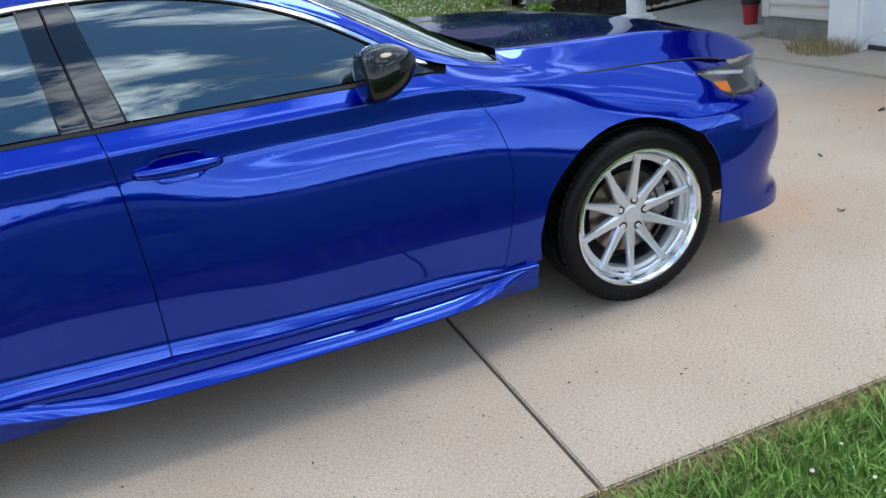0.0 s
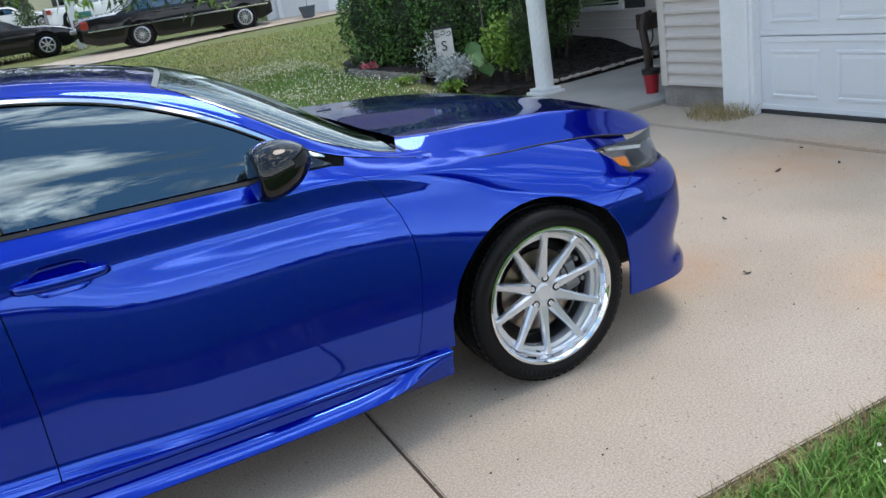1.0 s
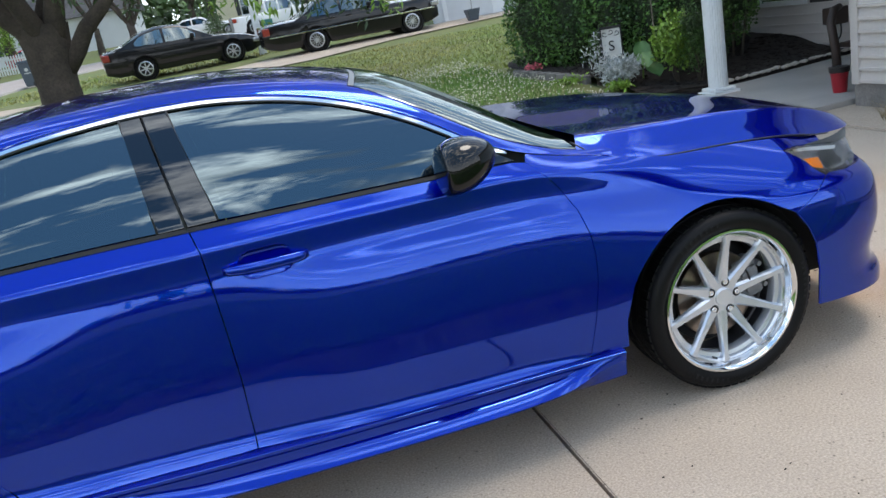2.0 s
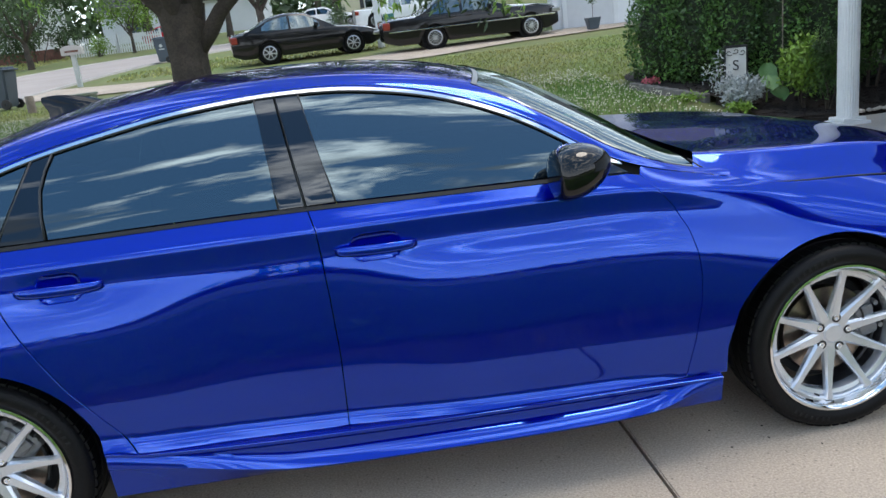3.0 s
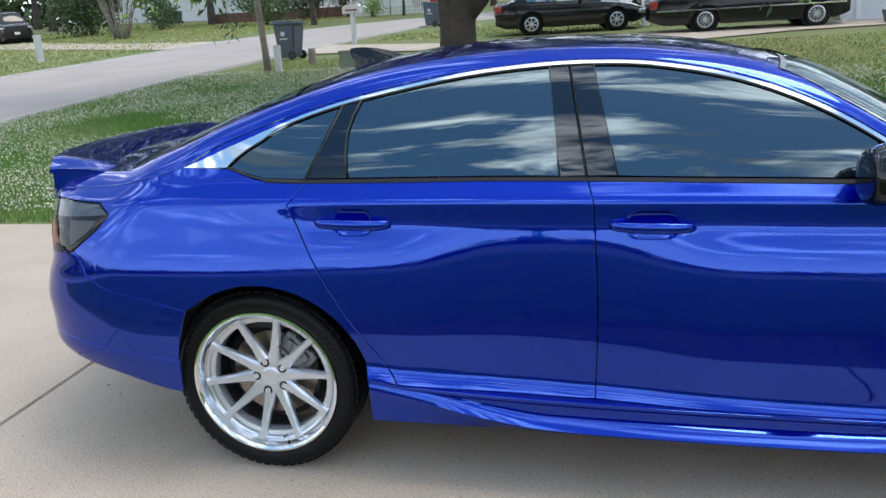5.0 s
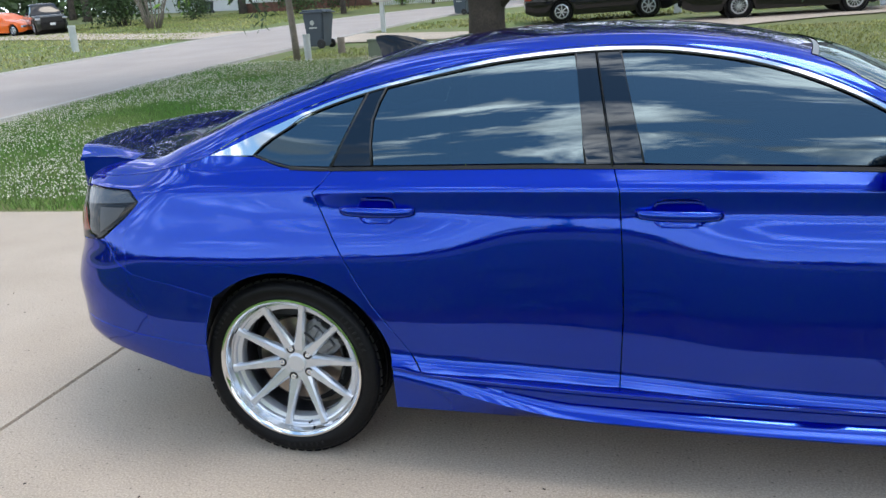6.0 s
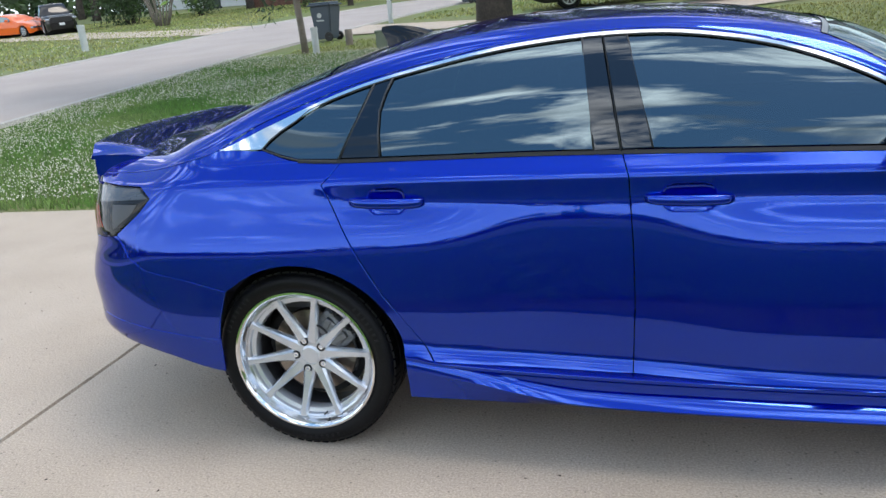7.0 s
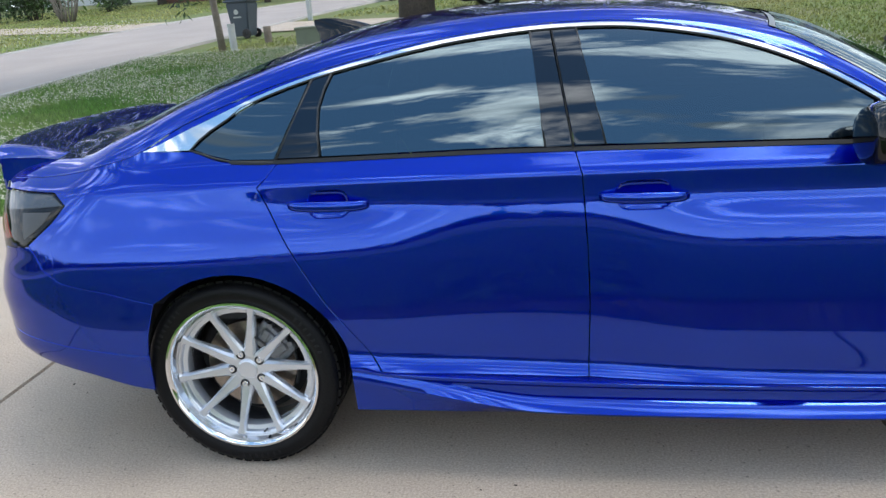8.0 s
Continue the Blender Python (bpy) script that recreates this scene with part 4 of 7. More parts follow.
# filled joints where the roof side runs into the rear quarter
for sg in (-1, 1):
    bm = bmesh.new()
    tube(bm, [Vector((p.x, p.y * -sg, p.z - 0.001)) for p in (over(x, 2.0) + Vector((0, 0.0018, 0)) for x in np.linspace(-2.40, -1.645, 60))], 0.0026, 8)
    part("panel_joint", bm, PAINT, car, "", True)
# shut line between bonnet and fender
for sg in (-1, 1):
    bm = bmesh.new()
    tube(bm, [Vector((0.945, sg * 0.782, 1.010)), Vector((0.985, sg * 0.800, 0.976))] + [Vector((x, sg * (HOOD_Y(x) + 0.001), HOOD_Z(x) + 0.001)) for x in np.linspace(1.03, 2.05, 50)], 0.0028, 6)
    part("bonnet_seam", bm, SEAL, car, "dark shut line beside the bonnet", True)
# cowl: a dark trough between windscreen and bonnet
web("cowl", lambda s: screen_low(s) - 0.03, lambda s: 1.10, -1.05, 1.05, PLASTIC, "black ribbed cowl panel", 8, 20, -0.035)
bm = bmesh.new()
for y in (-0.52, 0.05):
    tube(bm, [(0.99, y, 0.985), (0.93, y + 0.06, 1.012), (0.84, y + 0.32, 1.065), (0.80, y + 0.52, 1.095)], [0.012, 0.010, 0.007, 0.005], 6)
part("wiper", bm, PLASTIC, car, "black windscreen wipers")


# side windows
def glass(x, z):
    p = side(x, max(z, 1.085), -0.006)
    if z < 1.085:
        p.y -= (1.085 - z) * 0.46
        p.z = z
    return p


SLOPED = lambda x: math.sqrt(1 + ((TOP_Z(x + 0.01) - TOP_Z(x - 0.01)) / 0.02) ** 2)
TRIM_OUT_DROP = pchip([(-1.66, 0.0), (-1.60, 0.010), (-1.53, 0.018), (-1.45, 0.019), (-1.387, 0.016), (-1.232, 0.008), (-1.1, 0.005), (-0.9, 0.004), (0.45, 0.004), (0.70, 0.001)])
TRIM_OUT = lambda x: TOP_Z(x) - TRIM_OUT_DROP(x)
TRIM = lambda x: TOP_Z(x) - max(TRIM_OUT_DROP(x) + 0.0105 * SLOPED(x), 0.0150 * SLOPED(x))
chrome_in = [(0.696, 1.036), (0.66, TRIM(0.66) + 0.004)] + line(TRIM, 0.60, -1.28, 60) + [(-1.35, 1.190), (-1.379, 1.175), (-1.432, 1.145), (-1.467, 1.121), (-1.498, 1.091)]
chrome = line(TRIM_OUT, -1.652, 0.69, 80) + chrome_in
sheet("window_trim", chrome, lambda x, z: side(x, z, 0.004), CHROME, car, "polished chrome window surround", 0.028, 0.008, mirror=True)
rim = line(TOP_Z, -1.648, 0.66, 80) + [(x, TRIM_OUT(x) + 0.0008) for x in np.linspace(0.655, -1.640, 80)]
sheet("rail_edge", rim, side, PAINT, car, "", 0.03, 0.004, mirror=True, joined=TOP_Z)
SEALED = lambda x: TRIM(x) - 0.001
pane_f = line(SEALED, 0.515, -0.285, 30) + [(-0.212, 1.046)] + [(x, BELT_Z(x) + 0.012) for x in np.linspace(-0.15, 0.50, 12)] + [(0.545, 1.05), (0.530, 1.09)]
pane_r = line(SEALED, -0.425, -1.040, 24) + [(-1.062, 1.245), (-1.078, 1.19), (-1.079, 1.12), (-1.070, 1.052)] + [(x, BELT_Z(x) + 0.012) for x in np.linspace(-1.0, -0.44, 10)] + [(-0.386, 1.047)]
pane_q = [(x, SEALED(x)) for x in np.linspace(-1.115, -1.33, 10)] + [(-1.376, 1.172), (-1.429, 1.142), (-1.463, 1.117), (-1.490, 1.091), (-1.42, 1.068), (-1.36, 1.054), (-1.222, 1.050)]
for o, lab in ((pane_f, "tinted front side window"), (pane_r, "tinted rear side window"), (pane_q, "small tinted quarter window")):
    sheet("window", o, glass, TINT, car, lab, 0.035, 0.004, mirror=True)
# black pillars between the panes, the mirror corner, and seals round all of them
pill_b0 = [(-0.365, SEALED(-0.365)), (-0.424, SEALED(-0.424)), (-0.388, 1.046), (-0.310, 1.046)]
pill_b1 = [(-0.287, SEALED(-0.287)), (-0.356, SEALED(-0.356)), (-0.301, 1.046), (-0.214, 1.046)]
pill_c = [(-1.044, SEALED(-1.044)), (-1.100, SEALED(-1.10)), (-1.210, 1.053), (-1.074, 1.052), (-1.083, 1.12), (-1.081, 1.19), (-1.065, 1.245)]
corner = [(0.538, TRIM(0.538)), (0.555, 1.06), (0.56, 1.022), (0.71, 1.012), (0.64, TRIM(0.64))]
for o in (pill_b0, pill_b1, pill_c, corner):
    sheet("window_pillar", o, lambda x, z: side(x, z, -0.001), PILLAR, car, "gloss black window pillar", 0.03, 0.008, mirror=True)
belt = [(x, BELT_Z(x) + 0.0095) for x in np.linspace(-1.36, 0.56, 40)] + [(x, BELT_Z(x) - 0.001) for x in np.linspace(0.56, -1.36, 40)]
sheet("belt_moulding", belt, lambda x, z: side(x, z, 0.004), BELT, car, "dull grey belt moulding", 0.02, 0.008, mirror=True)


def seal(pts, r, s):
    bm = bmesh.new()
    tube(bm, [Vector((p.x, p.y * s, p.z)) for p in (side(a, b, 0.001) for a, b in pts)], r, 6)
    part("window_seal", bm, SEAL, car, "thin black window seal", True)


for s in (1, -1):
    seal(line(SEALED, 0.535, -1.33, 50) + [(-1.377, 1.173), (-1.431, 1.143), (-1.465, 1.119), (-1.495, 1.090), (-1.42, 1.064), (-1.36, 1.050), (-1.22, 1.043)], 0.0034, s)
    for pts in ([(-0.424, SEALED(-0.424)), (-0.387, 1.046)], [(-0.2865, SEALED(-0.2865)), (-0.213, 1.046)], [(-0.3605, TOP_Z(-0.36)), (-0.3055, 1.036)], [(-1.042, SEALED(-1.042)), (-1.063, 1.245), (-1.080, 1.19), (-1.081, 1.12), (-1.072, 1.052)], [(-1.105, SEALED(-1.105)), (-1.214, 1.047)]):
        seal(pts, 0.0035, s)


# side skirts
def skirt():
    xs = np.linspace(-1.026, 0.968, 90)
    low = pchip([(-1.03, 0.221), (-0.70, 0.217), (-0.15, 0.205), (0.56, 0.194), (0.97, 0.196)])
    ledge = pchip([(-1.03, 0.356), (-0.85, 0.330), (-0.65, 0.292), (-0.42, 0.262), (-0.1, 0.252), (0.5, 0.241), (0.72, 0.246), (0.85, 0.270), (0.97, 0.284)])
    out = pchip([(-1.03, 0.004), (-0.8, 0.016), (-0.45, 0.036), (0.0, 0.042), (0.6, 0.040), (0.78, 0.026), (0.9, 0.004), (0.97, 0.001)])
    for s in (-1, 1):
        bm, rows = bmesh.new(), []
        for x in xs:
            zt, zl, zb, o = SILL_TOP(x), ledge(x), low(x), out(x)
            prof = [(0.900, zt), (0.948, zt), (0.954, zt - 0.004), (0.953, zt - 0.014), (0.940, zt - 0.017), (0.940, zt - 0.021), (0.944, zt - 0.024), (0.942, (zt + zl) / 2 - 0.006), (0.943, zl + 0.016), (0.948 + o * 0.25, zl + 0.008), (0.948 + o * 0.65, zl - 0.006), (0.947 + o, zl - 0.020), (0.945 + o, zl - 0.026), (0.940 + o * 0.6, (zl - 0.02 + zb) / 2), (0.935 + o * 0.2, zb + 0.004), (0.925, zb), (0.80, zb + 0.01)]
            rows.append([bm.verts.new((x, s * w, z)) for w, z in prof])
        for a, b in zip(rows, rows[1:]):
            for k in range(len(a) - 1):
                bm.faces.new((a[k], a[k + 1], b[k + 1], b[k]))
        for r in (rows[0], rows[-1]):
            bm.faces.new(r)
        part("side_skirt", bm, PAINT, car, "sculpted blue side skirt", True, sharp=38)


skirt()


# door handles
def handle(hx, hz, length):
    for s in (-1, 1):
        bm = bmesh.new()
        rings = []
        for k in range(17):
            u = k / 16
            x = hx + length * (u - 0.5)
            bow = math.sin(math.pi * min(max((u - 0.02) / 0.96, 0), 1)) ** 0.35 if 0 < u < 1 else 0
            y = half(x, hz) + 0.004 + 0.026 * bow
            w, t = 0.011 + 0.006 * bow, 0.006 + 0.005 * bow
            rings.append([bm.verts.new((x, s * (y + t * math.cos(a)), hz + 0.001 + w * math.sin(a) - 0.006 * (u - 0.5))) for a in np.linspace(0, 2 * math.pi, 13)[:-1]])
        for a, b in zip(rings, rings[1:]):
            for k in range(12):
                bm.faces.new((a[k], a[(k + 1) % 12], b[(k + 1) % 12], b[k]))
        bm.faces.new(rings[0]); bm.faces.new(rings[-1])
        part("door_handle", bm, PAINT, car, "body-coloured pull handle", True, sharp=60)


handle(-0.112, 0.900, 0.252)
handle(-1.045, 0.914, 0.252)


# mirrors
def mirror(s):
    bm = bmesh.new()
    bmesh.ops.create_uvsphere(bm, u_segments=32, v_segments=20, radius=1)
    for v in bm.verts:
        x, y, z = v.co
        n = (abs(x) ** 2.25 + abs(y) ** 2.4 + abs(z) ** 2.25) ** (1 / 2.3)
        x, y, z = x / n, y / n, z / n
        taper = 1 - 0.34 * ((x + 1) / 2) ** 1.5
        v.co = (0.100 * x + 0.008 * z, 0.118 * y * taper, 0.090 * z * taper + 0.010 * x)
        if v.co.x < -0.070:
            v.co.x = -0.070 + (v.co.x + 0.070) * 0.15
    ob = part("wing_mirror", bm, GLOSS, car, "gloss black wing mirror", True, Matrix.Translation((0.505, s * 1.005, 1.066)))
    bm = bmesh.new()
    tube(bm, [(0.58, s * 0.855, 1.012), (0.56, s * 0.90, 1.025), (0.545, s * 0.95, 1.035)], [0.034, 0.026, 0.026], 10)
    part("mirror_foot", bm, GLOSS, ob, "gloss black mirror foot", True, Matrix.Translation((-0.505, -s * 1.005, -1.066)))


mirror(-1); mirror(1)
# shark-fin aerial
bm = bmesh.new()
for k in range(11):
    u = k / 10
    x, hgt, w = -1.275 + 0.22 * u, 0.092 * (1 - u ** 1.4), 0.032 * math.sin(math.pi * min(u * 0.8 + 0.12, 1)) ** 0.7
    z0 = MID_Z(x) - 0.004
    ring = [bm.verts.new((x - 0.02 * (t > 0.5) * (1 - u), sg * w * (1 - t) ** 0.6, z0 + hgt * t)) for sg, t in ((-1, 0), (-1, 0.4), (-1, 0.8), (1, 1.0), (1, 0.8), (1, 0.4), (1, 0))]
    if k:
        for i in range(6):
            bm.faces.new((last[i], last[i + 1], ring[i + 1], ring[i]))
    else:
        bm.faces.new(ring)
    last = ring
part("shark_fin_aerial", bm, GLOSS, car, "gloss black shark-fin aerial", True, sharp=50)
# boot spoiler
bm = bmesh.new()
rows = []
for k in range(41):
    v = -1 + k / 20
    y, u = 0.665 * v, abs(v)
    xr, zr = -2.455 + 0.15 * u ** 2.4, 1.108 - 0.006 * u ** 2
    drop = ease(0.86, 1.0, u)
    prof = [(xr + 0.27, zr - 0.040 - 0.012 * drop), (xr + 0.16, zr - 0.016 - 0.02 * drop), (xr + 0.05, zr - 0.002 - 0.03 * drop), (xr, zr - 0.034 * drop), (xr - 0.008, zr - 0.012 - 0.036 * drop), (xr + 0.01, zr - 0.05), (xr + 0.005, zr - 0.105), (xr + 0.06, zr - 0.12), (xr + 0.14, zr - 0.075)]
    rows.append([bm.verts.new((a, y, b)) for a, b in prof])
for a, b in zip(rows, rows[1:]):
    for k in range(len(a)):
        j = (k + 1) % len(a)
        bm.faces.new((a[k], a[j], b[j], b[k]))
bm.faces.new(rows[0]); bm.faces.new(rows[-1])
part("boot_spoiler", bm, PAINT, car, "body-coloured lip spoiler", True, sharp=35)

# underbody, wheel wells and cabin
bm = bmesh.new()
box(bm, -2.15, 2.10, -0.60, 0.60, 0.20, 0.60, 0.03)
box(bm, -0.98, 0.95, -0.86, 0.86, 0.22, 0.50, 0.03)
part("underbody", bm, UNDER, car)
for ax, cx, r in (("f", 1.388, 0.385), ("r", -1.392, 0.372)):
    for s in (-1, 1):
        bm = bmesh.new()
        ring = [(cx + r * math.cos(a), 0.34 + r * math.sin(a)) for a in np.linspace(-0.10, math.pi + 0.10, 25)]
        lo, hi = [bm.verts.new((x, s * 0.55, z)) for x, z in ring], [bm.verts.new((x, s * 0.868, z)) for x, z in ring]
        for k in range(24):
            bm.faces.new((lo[k], lo[k + 1], hi[k + 1], hi[k]))
        bm.faces.new(lo)
        part("wheel_well", bm, UNDER, car, "black wheel arch liner")
bm = bmesh.new()
box(bm, -1.75, 0.95, -0.80, 0.80, 0.50, 0.56)
box(bm, 0.62, 0.97, -0.78, 0.78, 0.60, 0.96, 0.05)
part("cabin_floor", bm, SEATS, car, "dark cabin floor and dashboard")
for x in (-0.35, -1.15):
    for y in (-0.38, 0.38):
        bm = bmesh.new()
        box(bm, x, x + 0.5, y - 0.25, y + 0.25, 0.56, 0.72, 0.05)
        box(bm, x - 0.16, x + 0.02, y - 0.24, y + 0.24, 0.62, 1.12, 0.05)
        box(bm, x - 0.17, x - 0.05, y - 0.13, y + 0.13, 1.14, 1.28, 0.04)
        part("car_seat", bm, SEATS, car, "charcoal cloth seat")


# ---- wheels ----
MARKS = material("sidewall_relief", (0.012, 0.012, 0.013), rough=0.6, spec=0.25)


def wheel_set(parent, R=0.335):
    """One wheel about the y axis, its face towards -y, built at the origin."""
    w = thing("wheel")
    w.parent = parent
    bm = bmesh.new()
    lathe(bm, [(0.262, -0.098), (0.270, -0.106), (0.285, -0.112), (0.302, -0.115), (0.318, -0.108), (0.329, -0.093), (R - 0.002, -0.078), (R, -0.060), (R, -0.036), (R - 0.008, -0.034), (R - 0.008, -0.024), (R, -0.022), (R, 0.022), (R - 0.008, 0.024), (R - 0.008, 0.034), (R, 0.036), (R, 0.060), (R - 0.002, 0.078), (0.329, 0.093), (0.312, 0.110), (0.27, 0.106), (0.25, 0.10)], 96)
    tyre = part("tyre", bm, TYRE, w, "low-profile black tyre", True, sharp=35)
    bm = bmesh.new()
    for k in range(64):
        a = 2 * math.pi * k / 64
        m = Matrix.Rotation(a, 4, "Y")
        for y0, y1, da in ((-0.099, -0.040, 0.10), (0.040, 0.10, -0.10)):
            box(bm, -0.0125, 0.0115, y0 if y0 > 0 else y0 + 0.008, y1, R - 0.012, R + 0.0018, 0, m @ Matrix.Rotation(da * 0.2, 4, "Z"))
    tagged(part("tread", bm, TYRE, tyre), kind="stuff")
    bm = bmesh.new()
    for a0, n in ((0.9, 7), (2.9, 7), (5.2, 8)):
        for k in range(n):
            m = Matrix.Rotation(a0 + k * 0.075, 4, "Y")
            box(bm, -0.0035, 0.0045, -0.1160, -0.114, 0.291, 0.305, 0, m @ Matrix.Translation((0, 0, 0)))
    tagged(part("sidewall_relief", bm, MARKS, tyre, "raised relief on the sidewall"), kind="stuff")
    bm = bmesh.new()
    lathe(bm, [(0.262, -0.100), (0.2665, -0.106), (0.265, -0.110), (0.258, -0.111), (0.252, -0.106), (0.247, -0.095), (0.243, -0.074), (0.239, -0.068)], 96)
    part("rim_lip", bm, CHROME, w, "polished step lip", True, sharp=40)
    bm = bmesh.new()
    lathe(bm, [(0.240, -0.069), (0.234, -0.064), (0.228, -0.052), (0.222, -0.02), (0.215, 0.02), (0.222, 0.08), (0.25, 0.105)], 64)
    part("rim_barrel", bm, BARREL, w, "grey inner barrel", True, sharp=40)
    bm = bmesh.new()
    lathe(bm, [(0.2395, -0.070), (0.234, -0.073), (0.229, -0.070), (0.226, -0.060), (0.212, -0.056), (0.209, -0.050), (0.209, -0.020)], 64)
    part("rim_ring", bm, SILVER, w, "", True, sharp=40)
    for k in range(10):
        bm = bmesh.new()
        m = Matrix.Rotation(math.radians(36 * k + 18), 4, "Y")
        rows = []
        # straight spokes with a ridge, a little splayed in pairs, that rise from the hub to the lip
        lean_ = 0.06 * (1 if k % 2 else -1)
        for u in np.linspace(0, 1, 7):
            r = 0.050 + (0.2395 - 0.050) * u
            wd = 0.0115 + 0.0125 * (1 - u) ** 1.6 + (0.006 * (u > 0.95))
            y = -0.050 - 0.030 * u ** 1.2
            dx = lean_ * (0.12 - r) * 0.25
            dp = 0.026 - 0.008 * u
            rows.append([bm.verts.new(m @ Vector((dx + c, y + d, r))) for c, d in ((-wd * 1.15, dp), (-wd, 0.008), (-wd * 0.62, 0.0), (wd * 0.62, 0.0), (wd, 0.008), (wd * 1.15, dp))])
        for a, b in zip(rows, rows[1:]):
            for j in range(6):
                bm.faces.new((a[j], a[(j + 1) % 6], b[(j + 1) % 6], b[j]))
        bm.faces.new(rows[0]); bm.faces.new(rows[-1])
        part("spoke", bm, SILVER, w)
    bm = bmesh.new()
    lathe(bm, [(0.001, -0.0555), (0.030, -0.0555), (0.033, -0.054), (0.034, -0.051), (0.037, -0.049), (0.046, -0.050), (0.066, -0.047), (0.072, -0.038), (0.070, -0.01)], 48)
    hub = part("hub", bm, SILVER, w, "", True, sharp=25)
    for k in range(5):
        a = 2 * math.pi * k / 5 + math.pi / 2 + 0.22
        bm = bmesh.new()
        lathe(bm, [(0.0098, -0.040), (0.0098, -0.0515), (0.0086, -0.0535), (0.0058, -0.0535), (0.0052, -0.048), (0.001, -0.048)], 12)
        at = Matrix.Translation((0.056 * math.cos(a), 0, 0.056 * math.sin(a)))
        nut = part("wheel_nut", bm, CHROME, hub, "chrome wheel nut", True, at, 30)
        # no real hollow: a raised black ring gives the shade of the nut's pocket
        bm = bmesh.new()
        lathe(bm, [(0.0165, -0.044), (0.0165, -0.0516), (0.0105, -0.0512), (0.0100, -0.044)], 16)
        bm2 = part("nut_recess", bm, UNDER, w, "black ring standing for the shade round a wheel nut", True, at)
    bm = bmesh.new()
    lathe(bm, [(0.07, -0.005), (0.158, -0.005), (0.160, 0.0), (0.160, 0.018), (0.07, 0.018)], 64)
    part("brake_disc", bm, STEEL, w, "worn steel brake disc", True, sharp=30)
    bm = bmesh.new()
    lathe(bm, [(0.001, -0.03), (0.07, -0.028), (0.085, -0.004), (0.085, 0.02)], 32)
    part("disc_hat", bm, STEEL, w, "", True, sharp=30)
    bm = bmesh.new()
    box(bm, 0.085, 0.175, -0.034, 0.05, -0.075, 0.075, 0.016, Matrix.Rotation(radians(-38 if R else 0), 4, "Y"))
    box(bm, 0.10, 0.16, -0.046, -0.03, -0.05, 0.05, 0.006, Matrix.Rotation(radians(-38), 4, "Y"))
    for a in (-52, -24):
        turn = Matrix.Rotation(radians(a), 4, "Y")
        box(bm, 0.10, 0.165, -0.050, -0.03, -0.012, 0.012, 0.004, turn)
        bmesh.ops.create_cone(bm, cap_ends=True, segments=10, radius1=0.012, radius2=0.009, depth=0.03, matrix=turn @ Matrix.Translation((0.182, -0.03, 0)) @ Matrix.Rotation(math.pi / 2, 4, "X"))
    caliper = part("brake_caliper", bm, CAST, w, "grey brake caliper")
    bm = bmesh.new()
    tube(bm, [(0.10 * math.cos(a), -0.052, 0.10 * math.sin(a) + 0.03) for a in np.linspace(0.35, 1.0, 8)], 0.004, 6)
    tube(bm, [(0.17 * math.cos(a), -0.020, 0.17 * math.sin(a)) for a in np.linspace(-0.5, 0.35, 10)], 0.006, 6)
    part("brake_line", bm, PLASTIC, caliper, "black brake line and clip", True)
    bm = bmesh.new()
    lathe(bm, [(0.001, 0.03), (0.19, 0.03), (0.19, 0.036), (0.001, 0.036)], 32)
    part("splash_shield", bm, UNDER, w)
    bm = bmesh.new()
    tube(bm, [(0.02, -0.062, -0.226), (0.02, -0.085, -0.222)], 0.004, 8)
    part("tyre_valve", bm, GLOSS, w, "black tyre valve")
    return w


wheel = wheel_set(car)
wheel.matrix_basis = pose(-1.420, -0.805, 0.335) @ Matrix.Rotation(radians(-5), 4, "Y")
turned = Matrix.Rotation(math.pi, 4, "Z")
copy_thing(wheel, pose(1.420, -0.805, 0.337) @ Matrix.Rotation(radians(24), 4, "Y"))
copy_thing(wheel, pose(-1.420, 0.805, 0.335) @ turned)
copy_thing(wheel, pose(1.420, 0.805, 0.337) @ turned)

# ---- plants and grass in bulk ----
def blades(name, label, mat, n, x0, x1, y0, y1, hgt, wid, lean_=0.5, keep=None, clump=0.0, category="grass"):
    """n single grass blades as one sheet of small triangles."""
    rng = np.random.default_rng(sum(map(ord, name)) + n)
    x, y = rng.uniform(x0, x1, n), rng.uniform(y0, y1, n)
    if clump:
        x += clump * np.sin(7 * y) * rng.normal(size=n) * 0.3
    if keep is not None:
        k = np.array([keep(a, b) for a, b in zip(x, y)])
        x, y = x[k], y[k]
    n = len(x)
    z = np.array([rise(a, b) for a, b in zip(x, y)])
    a, h, w = rng.uniform(0, 2 * np.pi, n), hgt * rng.uniform(0.45, 1.25, n), wid * rng.uniform(0.6, 1.3, n)
    tilt, dirn = lean_ * rng.uniform(0.1, 1.0, n) * h, rng.uniform(0, 2 * np.pi, n)
    base = np.stack([x, y, z - 0.004], 1)
    off = np.stack([np.cos(a) * w, np.sin(a) * w, 0 * a], 1)
    mid = base + np.stack([np.cos(dirn) * tilt * 0.35, np.sin(dirn) * tilt * 0.35, h * 0.6], 1)
    tip = base + np.stack([np.cos(dirn) * tilt, np.sin(dirn) * tilt, h], 1)
    v = np.stack([base - off, base + off, mid + off * 0.7, mid - off * 0.7, tip], 1).reshape(-1, 3)
    f = []
    for i in range(n):
        b = 5 * i
        f.append((b, b + 1, b + 2, b + 3))
        f.append((b + 3, b + 2, b + 4))
    return soup(name, v.tolist(), f, mat, label=label, kind="stuff", category=category)


